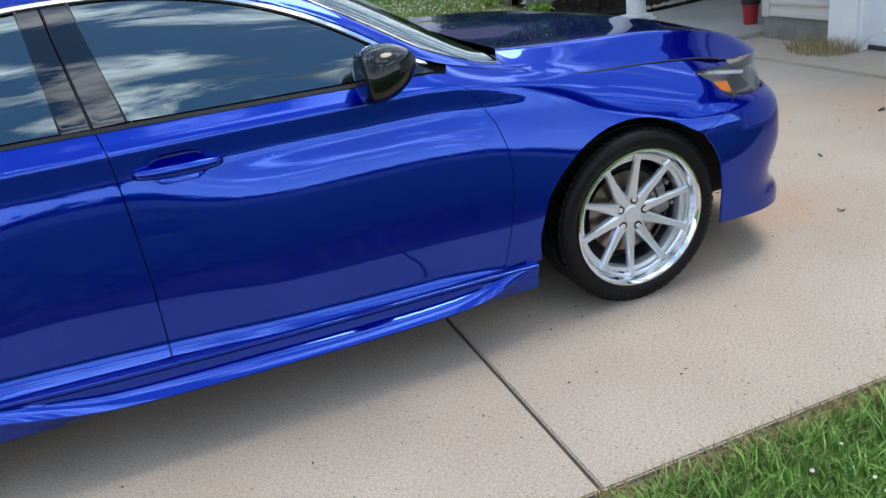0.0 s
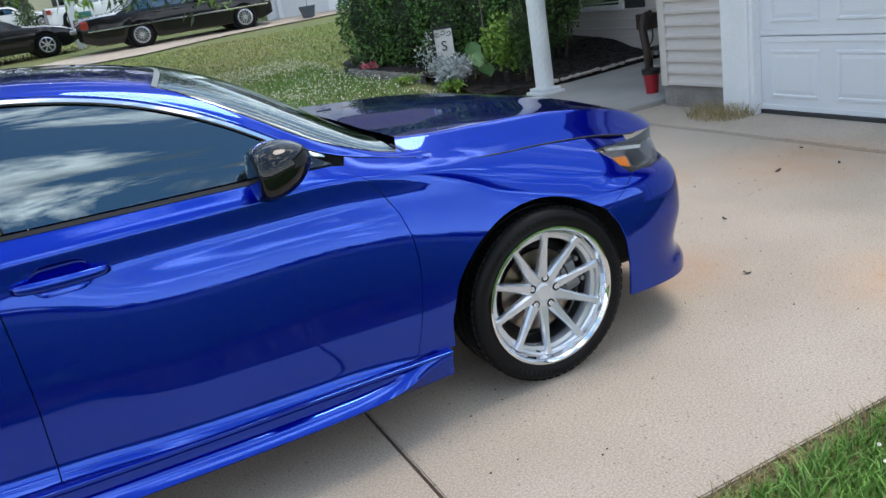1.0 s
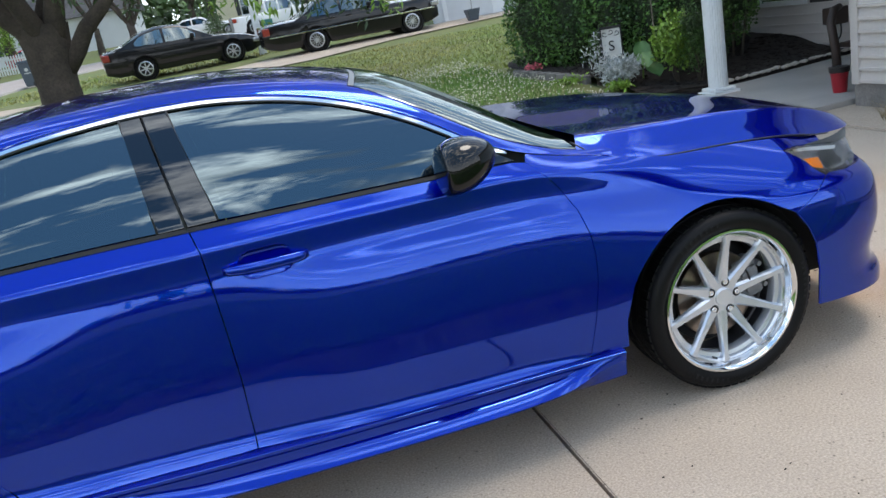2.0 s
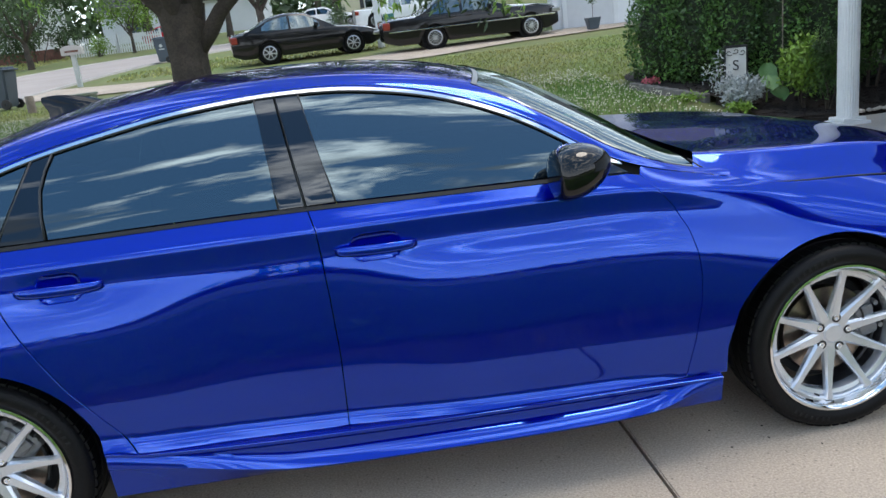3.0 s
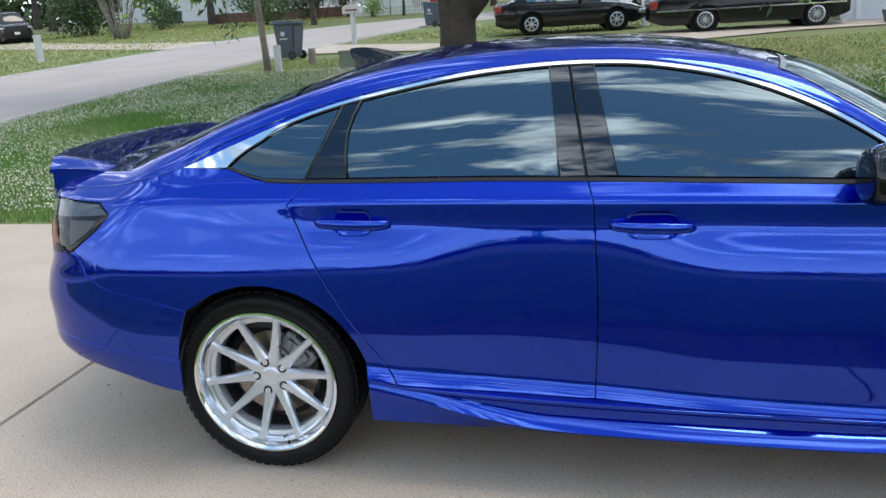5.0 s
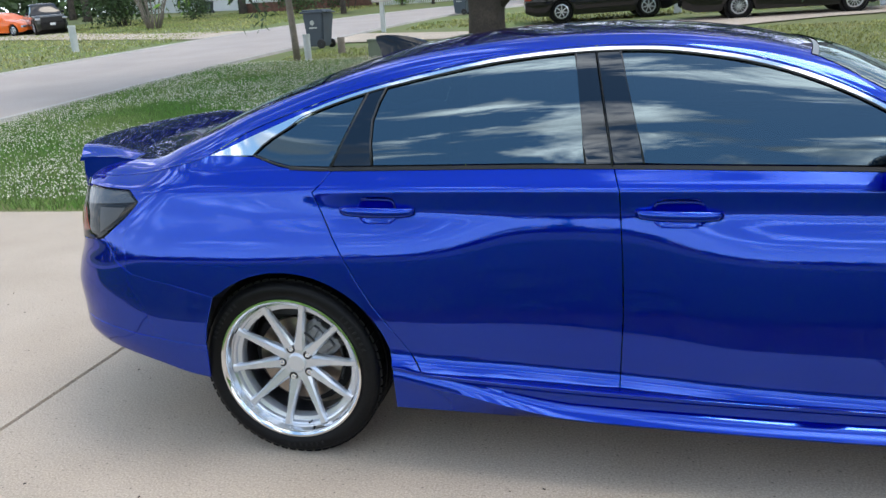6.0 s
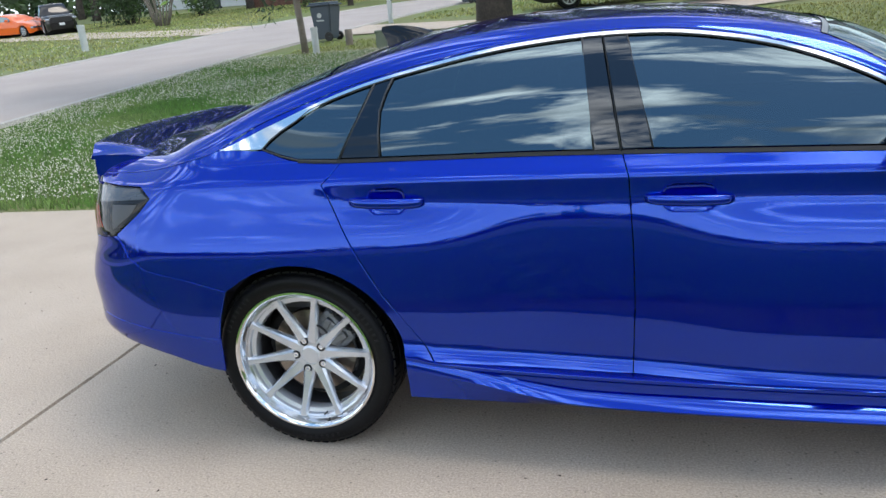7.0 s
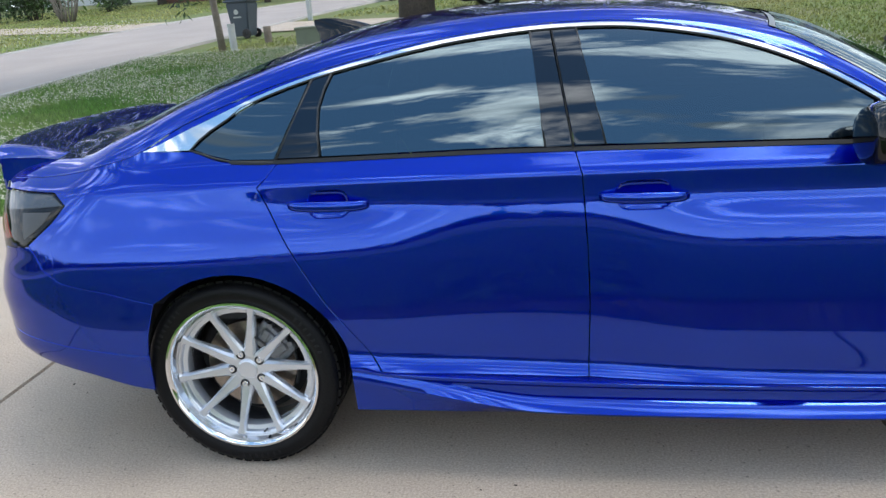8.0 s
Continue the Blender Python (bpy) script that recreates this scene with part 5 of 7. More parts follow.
def dots(name, label, mat, pts, r, category="flowers"):
    """Small eight-sided heads, such as clover."""
    v, f = [], []
    for i, (x, y, z, s) in enumerate(pts):
        q = r * s
        b = 6 * i
        v += [(x - q, y, z), (x, y - q, z), (x + q, y, z), (x, y + q, z), (x, y, z + q), (x, y, z - q)]
        f += [(b, b + 1, b + 4), (b + 1, b + 2, b + 4), (b + 2, b + 3, b + 4), (b + 3, b, b + 4), (b + 1, b, b + 5), (b + 2, b + 1, b + 5), (b + 3, b + 2, b + 5), (b, b + 3, b + 5)]
    return soup(name, v, f, mat, label=label, kind="stuff", category=category)


def foliage(name, pts, size, mat, parent, label="", long=1.8, droop=0.3, seed=1):
    """Pointed leaves, each a folded diamond, at the given points."""
    rng = np.random.default_rng(seed)
    p = np.asarray(pts, float)
    n = len(p)
    d = rng.normal(size=(n, 3)); d[:, 2] -= droop
    d /= np.linalg.norm(d, axis=1)[:, None]
    s = np.cross(d, rng.normal(size=(n, 3))); s /= np.linalg.norm(s, axis=1)[:, None]
    u = np.cross(d, s)
    L = size * rng.uniform(0.6, 1.3, n)[:, None]
    v = np.stack([p, p + d * L * 0.45 + s * L / long / 2 + u * L * 0.06, p + d * L, p + d * L * 0.45 - s * L / long / 2 + u * L * 0.06], 1).reshape(-1, 3)
    return soup(name, v.tolist(), [t for i in range(n) for t in ((4 * i, 4 * i + 1, 4 * i + 2), (4 * i, 4 * i + 2, 4 * i + 3))], mat, parent, label)


def blob_points(n, centres, seed=1, shell=0.55):
    """Points in and near the skins of ellipsoids (x, y, z, rx, ry, rz)."""
    rng = np.random.default_rng(seed)
    c = np.array(centres, float)
    vol = (c[:, 3] * c[:, 4] * c[:, 5]) ** 0.67
    who = rng.choice(len(c), n, p=vol / vol.sum())
    d = rng.normal(size=(n, 3)); d /= np.linalg.norm(d, axis=1)[:, None]
    r = shell + (1.08 - shell) * rng.uniform(0, 1, n) ** 0.6
    return c[who, :3] + d * r[:, None] * c[who, 3:]


def limb(bm, p0, p1, r0, r1, bend=0.15, n=6, seed=0):
    rng = random.Random(seed)
    p0, p1 = Vector(p0), Vector(p1)
    pts, rad = [], []
    for k in range(n + 1):
        u = k / n
        j = (p1 - p0).length * bend * math.sin(math.pi * u)
        pts.append(p0.lerp(p1, u) + Vector((rng.uniform(-1, 1), rng.uniform(-1, 1), rng.uniform(-0.3, 0.6))) * j * 0.4)
        rad.append(r0 + (r1 - r0) * u ** 0.8)
    tube(bm, pts, rad, 9)
    return pts


def tree(name, label, x, y, height, spread, trunk_r, n_leaf, leaf, mat, seed, clear=0.35, trunk_mat=None, group=""):
    rng = random.Random(seed)
    t = thing(name, label, "tree", group, at=Matrix.Translation((x, y, rise(x, y) - 0.05)))
    bm = bmesh.new()
    fork = height * clear
    limb(bm, (0, 0, 0), (rng.uniform(-0.1, 0.1), 0, fork), trunk_r * 1.25, trunk_r * 0.8, 0.04, 6, seed)
    blobs = []
    for k in range(7):
        a = k * 2.4 + rng.random()
        tip = (spread * 0.62 * math.cos(a), spread * 0.62 * math.sin(a), fork + (height - fork) * rng.uniform(0.25, 0.85))
        limb(bm, (0, 0, fork * rng.uniform(0.75, 1)), tip, trunk_r * 0.5, trunk_r * 0.1, 0.2, 5, seed + k)
        blobs.append((*tip, spread * rng.uniform(0.34, 0.5), spread * rng.uniform(0.34, 0.5), (height - fork) * rng.uniform(0.18, 0.28)))
    blobs.append((0, 0, height * 0.82, spread * 0.5, spread * 0.5, height * 0.17))
    part("trunk", bm, trunk_mat or BARK, t, "", True)
    foliage("crown", blob_points(n_leaf, blobs, seed, 0.35), leaf, mat, t, seed=seed)
    return t


# ---- lawns ----
blades("grass_verge", "long green grass along the driveway edge", VERGE, 150000, -1.6, 4.62, -4.2, -1.83, 0.068, 0.0030, 1.1, lambda x, y: (math.sin(x * 91.7 + y * 57.3) * 4375.85) % 1 < 0.1 + 0.9 * ease(-4.1, -2.9, y) * ease(-1.2, 0.4, x))
blades("dry_grass_edge", "dry yellowed grass at the concrete edge", STRAW, 16000, -2.0, 4.6, -1.92, -1.752, 0.026, 0.0022, 2.2)
blades("grass_lawn", "green grass behind the camera", VERGE, 90000, -10.0, 9.0, -9.0, -1.83, 0.075, 0.009, 0.8, lambda x, y: (y < -3.3 or x < -0.2) and not (x > 4.6 and y > -4.2))
blades("clover_lawn", "thick clover lawn across the driveway", GRASS, 130000, -10.0, -0.5, 2.83, 9.0, 0.075, 0.0042, 0.8)
blades("clover_lawn_far", "clover lawn towards the street", GRASS, 36000, -10.3, -1.0, 8.0, 15.0, 0.075, 0.009, 0.8)
blades("clover_lawn_side", "clover lawn before the hedge", GRASS, 30000, -0.6, 4.5, 2.83, 10.5, 0.065, 0.006, 0.8, lambda x, y: x < 4.2 - 0.0 * y)
blades("mown_lawn", "short mown lawn turning yellow", MOWN, 60000, -9, 12, 9.5, 22, 0.05, 0.012, 0.9, lambda x, y: y < 18.2 and (x > -1 or y > 13))
blades("far_verge", "mown verge across the street", MOWN, 30000, -45, -17.8, 17, 60, 0.08, 0.03, 0.9)
blades("far_bank", "mown bank beside the street", MOWN, 16000, -9, 9, 24, 45, 0.08, 0.03, 0.9, lambda x, y: x > -8 + max(0, y - 27) * 0.8)


def clover(seed, n, x0, x1, y0, y1, keep):
    rng = np.random.default_rng(seed)
    out = []
    for x, y in zip(rng.uniform(x0, x1, n), rng.uniform(y0, y1, n)):
        if keep(x, y) and noise.noise((x * 0.45, y * 0.6, 3.0)) > rng.uniform(-0.55, 0.25):
            out.append((x, y, rise(x, y) + rng.uniform(0.05, 0.095), rng.uniform(0.7, 1.25)))
    return out


dots("clover_heads", "small white clover heads in the lawn", CLOVER, clover(3, 44000, -10.2, -0.4, 3.0, 15, lambda x, y: True), 0.0090)
dots("clover_heads_side", "small white clover heads before the hedge", CLOVER, clover(4, 9000, -0.5, 4.3, 3.2, 11.5, lambda x, y: True), 0.0095)
dots("clover_heads_verge", "white clover heads in the verge grass", CLOVER, clover(5, 260, 1.1, 4.4, -2.9, -1.95, lambda x, y: True), 0.0065)
dots("clover_heads_street", "white clover along the far verge", CLOVER, clover(6, 900, -36, -17.9, 16, 34, lambda x, y: x > -19.5 - 0.5 * (y - 16)), 0.022)
# leaf litter and grit on the slabs
rng = random.Random(8)
bm = bmesh.new()
for k in range(300):
    x, y, s = rng.uniform(-4.5, 5.0), rng.uniform(-1.7, 2.7), rng.uniform(0.0015, 0.0045)
    a = rng.uniform(0, 6.3)
    box(bm, -s * rng.uniform(0.6, 2.0), s, -s * 0.6, s * 0.6, 0.001, 0.003, 0, Matrix.Translation((x, y, 0)) @ Matrix.Rotation(a, 4, "Z"))
finish("leaf_litter", bm, MULCH, None, "specks of dark leaf litter on the concrete", kind="stuff", category="litter")
for k, (x, y, s) in enumerate(((3.98, 0.30, 0.055), (4.3, 0.1, 0.03), (3.1, -0.1, 0.03), (2.6, -0.72, 0.035), (4.5, 0.55, 0.04), (3.55, 0.9, 0.03), (2.35, -0.2, 0.02))):
    bm = bmesh.new()
    for j in range(5):
        u = j / 4 - 0.5
        w = s * 0.28 * math.cos(math.pi * u)
        v = [bm.verts.new((2 * u * s * 0.5, sg * (w + 0.0008), 0.004 + 0.012 * abs(u) + 0.006 * abs(sg) * math.sin(3 * u))) for sg in (-1, 0, 1)]
        if j:
            for i in range(2):
                bm.faces.new((last[i], last[i + 1], v[i + 1], v[i]))
        last = v
    finish("dry_leaf", bm, BROWN, None, "curled dry brown leaf on the concrete", category="leaf", at=pose(x, y, 0.001, 0, 0, 50 * k))

# ---- the house with the garage ----
FRONT = 5.22


def boards(parent, along, at, a0, a1, z0, z1, face, mat, tall=0.108):
    """Lapped siding boards on a wall along y (at x) or along x (at y); face: which way they look."""
    k = 0
    z = z0
    while z < z1 - 0.02:
        top_ = min(z + tall, z1)
        bm = bmesh.new()
        prof = [(0.0, z), (0.030, z + 0.002), (0.029, z + 0.026), (0.023, z + 0.032), (0.004, top_ + 0.004), (0.0, top_ + 0.004)]
        if along == "y":
            prism(bm, [(at + face * d, h) for d, h in prof], a0, a1, "y")
        else:
            prism(bm, [(at + face * d, h) for d, h in prof], a0, a1, "x")
        part("siding_board", bm, mat, parent)
        z += tall
        k += 1


house = thing("wall_garage", "taupe vinyl-clad garage front wall on a block foundation", "wall", kind="structure")
bm = bmesh.new()
box(bm, FRONT + 0.01, FRONT + 0.22, 1.84, 2.74, 0.22, 3.0)
box(bm, FRONT + 0.01, FRONT + 0.22, -3.9, 1.70, 2.46, 3.0)
box(bm, FRONT + 0.01, FRONT + 0.22, -3.9, -3.45, 0.0, 2.46)
part("sheathing", bm, SIDING, house)
bm = bmesh.new()
box(bm, FRONT + 0.02, FRONT + 0.24, 1.80, 2.72, -0.1, 0.225, 0.006)
part("foundation", bm, BLOCK, house, "rough grey foundation block")
boards(house, "y", FRONT + 0.008, 1.90, 2.62, 0.225, 3.0, -1, SIDING)
for y0, y1, dx in ((2.615, 2.70, 0.03),):
    bm = bmesh.new()
    box(bm, FRONT - dx, FRONT + 0.12, y0, y1, 0.215, 3.0, 0.005)
    part("corner_trim", bm, SIDING, house, "pale corner trim")
bm = bmesh.new()
box(bm, FRONT - 0.055, FRONT + 0.20, 1.62, 1.905, 0.0, 2.55, 0.008)
box(bm, FRONT - 0.030, FRONT + 0.20, 1.585, 1.62, 0.0, 2.50, 0.004)
box(bm, FRONT - 0.055, FRONT + 0.20, -3.5, 1.62, 2.47, 2.70, 0.008)
box(bm, FRONT - 0.055, FRONT + 0.20, -3.5, -3.32, 0.0, 2.47, 0.008)
part("door_frame", bm, WHITE, house, "white painted garage door frame")
bm = bmesh.new()
box(bm, FRONT + 0.2, FRONT + 7.0, -3.9, 2.70, 2.95, 3.1)
prism(bm, [(FRONT - 0.35, 3.05), (FRONT + 7.0, 3.05), (FRONT + 7.0, 3.2), (FRONT + 3.3, 4.5), (FRONT - 0.35, 3.2)], -4.1, 3.0, "y")
part("roof", bm, ROOFING, house, "grey shingle roof")
bm = bmesh.new()
box(bm, FRONT + 0.23, FRONT + 7.0, 2.50, 2.70, 0.0, 3.0)
part("side_wall", bm, SIDING, house, "taupe side wall")

garage = thing("garage_door", "white sectional steel garage door with raised panels, closed", "garage door", kind="structure")
for k in range(4):
    z0 = 0.045 + 0.605 * k
    sec = bmesh.new()
    box(sec, FRONT + 0.060, FRONT + 0.10, -3.32, 1.60, z0, z0 + 0.600, 0.004)
    box(sec, FRONT + 0.052, FRONT + 0.062, -3.32, 1.60, z0 + 0.005, z0 + 0.045, 0.003)
    box(sec, FRONT + 0.052, FRONT + 0.062, -3.32, 1.60, z0 + 0.555, z0 + 0.595, 0.003)
    section = part("door_section", sec, DOORWHITE, garage)
    for j in range(8):
        yc = 1.60 - 0.12 - 0.23 - 0.605 * j
        bm = bmesh.new()
        rings = [(0.23, 0.195, 0.061), (0.222, 0.187, 0.046), (0.205, 0.170, 0.046), (0.198, 0.163, 0.058), (0.165, 0.130, 0.050)]
        vs = [[bm.verts.new((FRONT + d, yc + sy * a, z0 + 0.30 + sz * b)) for sy, sz in ((-1, -1), (1, -1), (1, 1), (-1, 1))] for a, b, d in rings]
        for a, b in zip(vs, vs[1:]):
            for i in range(4):
                bm.faces.new((a[i], a[(i + 1) % 4], b[(i + 1) % 4], b[i]))
        bm.faces.new(vs[-1])
        part("raised_panel", bm, DOORWHITE, section)
bm = bmesh.new()
box(bm, FRONT + 0.045, FRONT + 0.11, -3.32, 1.60, 0.012, 0.046, 0.006)
part("bottom_seal", bm, SEAL, garage, "black rubber bottom seal")

# porch wall, walk, bed
porch = thing("wall_porch", "shaded taupe vinyl wall beside the entry", "wall", kind="structure")
PORCH = 7.6
bm = bmesh.new()
box(bm, PORCH, PORCH + 0.2, 2.7, 12.2, 0.0, 3.0)
part("sheathing", bm, SIDING, porch)
boards(porch, "y", PORCH - 0.004, 2.72, 12.2, 0.16, 2.6, -1, SIDING, 0.127)
bm = bmesh.new()
box(bm, 5.0, PORCH, 2.6, 5.0, 2.90, 3.05)
box(bm, PORCH - 1.3, PORCH + 0.4, 5.0, 9.5, 2.90, 3.05)
part("porch_ceiling", bm, WHITE, porch, "white porch soffit")
window = thing("window_1", "white-framed porch window with dark shutters", "window", kind="structure")
bm = bmesh.new()
for y0, y1, z0, z1 in ((6.07, 6.14, 0.70, 2.1), (7.03, 7.10, 0.70, 2.1), (6.14, 7.03, 0.70, 0.77), (6.14, 7.03, 2.03, 2.1), (6.14, 7.03, 1.36, 1.41)):
    box(bm, PORCH - 0.055, PORCH - 0.002, y0, y1, z0, z1, 0.004)
part("window_frame", bm, WHITE, window, "white vinyl frame")
bm = bmesh.new()
box(bm, PORCH - 0.032, PORCH - 0.026, 6.14, 7.03, 0.77, 2.03)
part("pane", bm, TINT, window, "dark glass")
for y0 in (5.62, 7.14):
    bm = bmesh.new()
    box(bm, PORCH - 0.045, PORCH - 0.022, y0, y0 + 0.41, 0.71, 2.1, 0.006)
    for k in range(20):
        box(bm, PORCH - 0.058, PORCH - 0.04, y0 + 0.05, y0 + 0.36, 0.78 + k * 0.064, 0.81 + k * 0.064)
    part("shutter", bm, SEAL, window, "dark louvred shutter")

slab("walkway", [(4.63, 2.80), (7.59, 2.80), (7.595, 5.24), (7.2, 5.19), (5.75, 4.98), (5.35, 5.05), (4.75, 4.45), (4.63, 3.6)], -0.05, 0.055, CONCRETE_GREY, "grey concrete walk to the entry", None, 0.01)
EDGE = pchip([(5.05, 4.82), (6.0, 4.66), (7.3, 4.45), (8.9, 4.28), (9.6, 4.5), (10.2, 5.2)])
rows = list(np.linspace(5.30, 10.2, 26))
ribbon("planting_bed", [(EDGE(y), y) for y in rows], [(7.592, y) for y in rows], 0.09, MULCH, "dark mulched planting bed", category="planting bed")
slab("porch_bed", [(5.35, 5.06), (5.75, 5.00), (7.2, 5.21), (7.595, 5.26), (7.595, 5.5), (4.85, 5.5)], -0.05, 0.095, MULCH, "dark mulch against the porch wall", None, 0.03)
bm = bmesh.new()
rng = random.Random(4)
for k in range(900):
    u, w = rng.random(), rng.random()
    x, y = (5.6 + 1.95 * u, 5.02 + 0.2 * u + 1.6 * w) if k % 2 else (4.6 + 1.2 * u, 5.3 + 4 * w)
    s = rng.uniform(0.01, 0.035)
    z = rise(x, y) + 0.095
    box(bm, -s, s, -s * 0.35, s * 0.35, -0.004, 0.008, 0, Matrix.Translation((x, y, z)) @ Matrix.Rotation(rng.uniform(0, 6), 4, "Z") @ Matrix.Rotation(rng.uniform(-0.5, 0.5), 4, "X"))
finish("bark_chips", bm, MULCH, None, "loose dark bark chips", kind="stuff", category="mulch")
# a row of pale stones along the walk
rng = random.Random(12)
border = thing("stone_border", "row of pale river stones edging the bed", "border", kind="structure")
for k in range(64):
    u = k / 63
    x = 5.50 + 1.95 * u + rng.uniform(-0.03, 0.03)
    y = (5.0 if x < 5.75 else 5.0 + (x - 5.75) * 0.145) + rng.uniform(-0.01, 0.07)
    bm = bmesh.new()
    bmesh.ops.create_icosphere(bm, subdivisions=1, radius=rng.uniform(0.022, 0.045))
    for v in bm.verts:
        v.co *= rng.uniform(0.8, 1.15)
        v.co.z *= 0.6
    part("stone", bm, STONE, border, "", True, Matrix.Translation((x, y, 0.108)))

# fluted porch column
column = thing("porch_column", "white fluted porch column with a square base", "column", at=Matrix.Translation((5.16, 4.66, 0.05)))
bm = bmesh.new()
ring = []
for k in range(96):
    a = 2 * math.pi * k / 96
    r = 0.108 - 0.007 * (0.5 + 0.5 * math.cos(24 * a)) ** 2
    ring.append((r * math.cos(a), r * math.sin(a)))
prism(bm, ring, 0.07, 2.6, "z")
part("shaft", bm, WHITE, column, "fluted shaft")
bm = bmesh.new()
box(bm, -0.165, 0.165, -0.165, 0.165, 0.0, 0.035, 0.006)
box(bm, -0.135, 0.135, -0.135, 0.135, 0.035, 0.075, 0.012)
part("base", bm, WHITE, column, "stepped base")
for k, (a, b) in enumerate(((-0.10, 0.10),)):
    bm = bmesh.new()
    box(bm, -0.15, 0.15, -0.15, 0.15, 2.50, 2.6, 0.01)
    part("capital", bm, WHITE, column)

# things by the entry
pot = thing("plant_pot", "red plastic plant pot with a dark rim", "plant pot", at=Matrix.Translation((5.52, 3.22, 0.055)))
bm = bmesh.new()
for z0, z1, r0, r1 in ((0.0, 0.20, 0.062, 0.082),):
    tube(bm, [(0, 0, z0), (0, 0, z1)], [r0, r1], 24)
part("pot_body", bm, REDPOT, pot, "", True, sharp=40)
bm = bmesh.new()
tube(bm, [(0, 0, 0.195), (0, 0, 0.245)], [0.092, 0.095], 24)
part("rim", bm, PLASTIC, pot, "black rim", True, sharp=40)
chair = thing("porch_chair", "dark brown curved wooden porch chair", "chair", at=Matrix.Translation((5.84, 3.60, 0.055)))
bm = bmesh.new()
tube(bm, [(0, 0, 0.0), (-0.02, 0.0, 0.35), (-0.05, 0.02, 0.62), (0.02, 0.05, 0.74), (0.12, 0.08, 0.76)], [0.045, 0.045, 0.045, 0.042, 0.03], 10)
part("arm", bm, BROWN, chair, "curved arm", True)
bm = bmesh.new()
box(bm, 0.05, 0.55, -0.42, 0.03, 0.36, 0.41, 0.01)
part("seat", bm, BROWN, chair)
for x, y in ((0.08, -0.38), (0.52, 0.0), (0.52, -0.38)):
    bm = bmesh.new()
    box(bm, x - 0.02, x + 0.02, y - 0.02, y + 0.02, 0.0, 0.37, 0.004)
    part("leg", bm, BROWN, chair)
hose = thing("hose_post", "dark hose box on a post with a coiled hose", "hose reel", at=Matrix.Translation((7.14, 5.10, 0.055)))
bm = bmesh.new()
box(bm, -0.10, 0.10, -0.11, 0.11, 0.42, 0.62, 0.012)
part("reel_box", bm, BROWN, hose, "dark brown box")
bm = bmesh.new()
tube(bm, [(0.02, 0, 0), (0.02, 0, 0.51)], 0.025, 8)
part("post", bm, PVC, hose, "pale post")
bm = bmesh.new()
tube(bm, [(-0.03 + 0.09 * math.cos(a) - 0.05, -0.08, 0.36 + 0.14 * math.sin(a)) for a in np.linspace(0, 10, 40)], 0.010, 6)
part("hose", bm, PLASTIC, hose, "black coiled hose", True)

# ---- hedge, flowers, flag ----
HEDGE = thing("hedge", "dense dark green clipped evergreen hedge", "hedge", at=Matrix.Translation((0, 0, 0)))
lumps = [(4.98, 8.65, 1.05, 0.70, 0.8, 1.0), (5.28, 8.0, 1.10, 0.70, 0.7, 1.05), (5.58, 7.4, 1.10, 0.66, 0.66, 1.05), (5.85, 6.85, 1.10, 0.62, 0.6, 1.05), (6.12, 6.4, 1.15, 0.55, 0.48, 1.0), (6.42, 6.15, 1.30, 0.48, 0.30, 0.85), (5.2, 8.7, 1.9, 0.75, 0.7, 0.6), (5.6, 7.7, 1.95, 0.75, 0.75, 0.6), (6.0, 6.8, 1.95, 0.7, 0.65, 0.6), (6.45, 6.3, 2.0, 0.55, 0.45, 0.55)]
foliage("leaves", blob_points(60000, lumps, 5, 0.78), 0.055, LEAF, HEDGE, "", 1.7, 0.1, 5)
bm = bmesh.new()
for k, (x, y, z, *_r) in enumerate(lumps[:6]):
    for j in range(4):
        limb(bm, (x + 0.1 * j - 0.2, y, 0.1), (x + random.Random(k * 7 + j).uniform(-0.4, 0.4), y + random.Random(k + j).uniform(-0.4, 0.4), z + 0.4), 0.022, 0.008, 0.1, 4, k + j)
part("stems", bm, BARK, HEDGE)
# solid cores whose dark colour stands for the shade inside the hedge
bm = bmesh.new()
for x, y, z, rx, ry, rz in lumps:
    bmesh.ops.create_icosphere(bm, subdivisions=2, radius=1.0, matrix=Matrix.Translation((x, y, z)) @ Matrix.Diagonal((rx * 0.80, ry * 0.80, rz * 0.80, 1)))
part("inner_leaves", bm, HEDGE_SHADE, HEDGE, "solid dark cores painted as the hedge's inner shade")


def shrub(name, label, x, y, z, r, h, n, leaf, mat, seed, long=1.6, stems=True, category="shrub"):
    s = thing(name, label, category, at=Matrix.Translation((x, y, z)))
    rng = random.Random(seed)
    blobs = [(rng.uniform(-0.4, 0.4) * r, rng.uniform(-0.4, 0.4) * r, h * rng.uniform(0.35, 0.8), r * 0.6, r * 0.6, h * 0.28) for _ in range(6)]
    if stems:
        bm = bmesh.new()
        for b in blobs:
            limb(bm, (b[0] * 0.2, b[1] * 0.2, 0), b[:3], 0.008, 0.003, 0.1, 3, seed)
        part("stems", bm, BARK, s)
    foliage("leaves", blob_points(n, blobs, seed, 0.2), leaf, mat, s, "", long, -0.3, seed)
    return s


shrub("dusty_miller", "silvery grey dusty miller in the bed", 4.72, 6.1, 0.14, 0.36, 0.42, 1500, 0.075, LEAF_GREY, 21, 3.2, category="plant")
shrub("dusty_miller", "tall silvery dusty miller flower stalks", 4.62, 6.55, 0.16, 0.20, 0.72, 260, 0.06, LEAF_GREY, 22, 3.0, category="plant")
shrub("light_shrub", "bright yellow-green leafy shrub", 5.32, 5.75, 0.12, 0.34, 0.85, 1500, 0.075, LEAF_LIGHT, 23, 1.8)
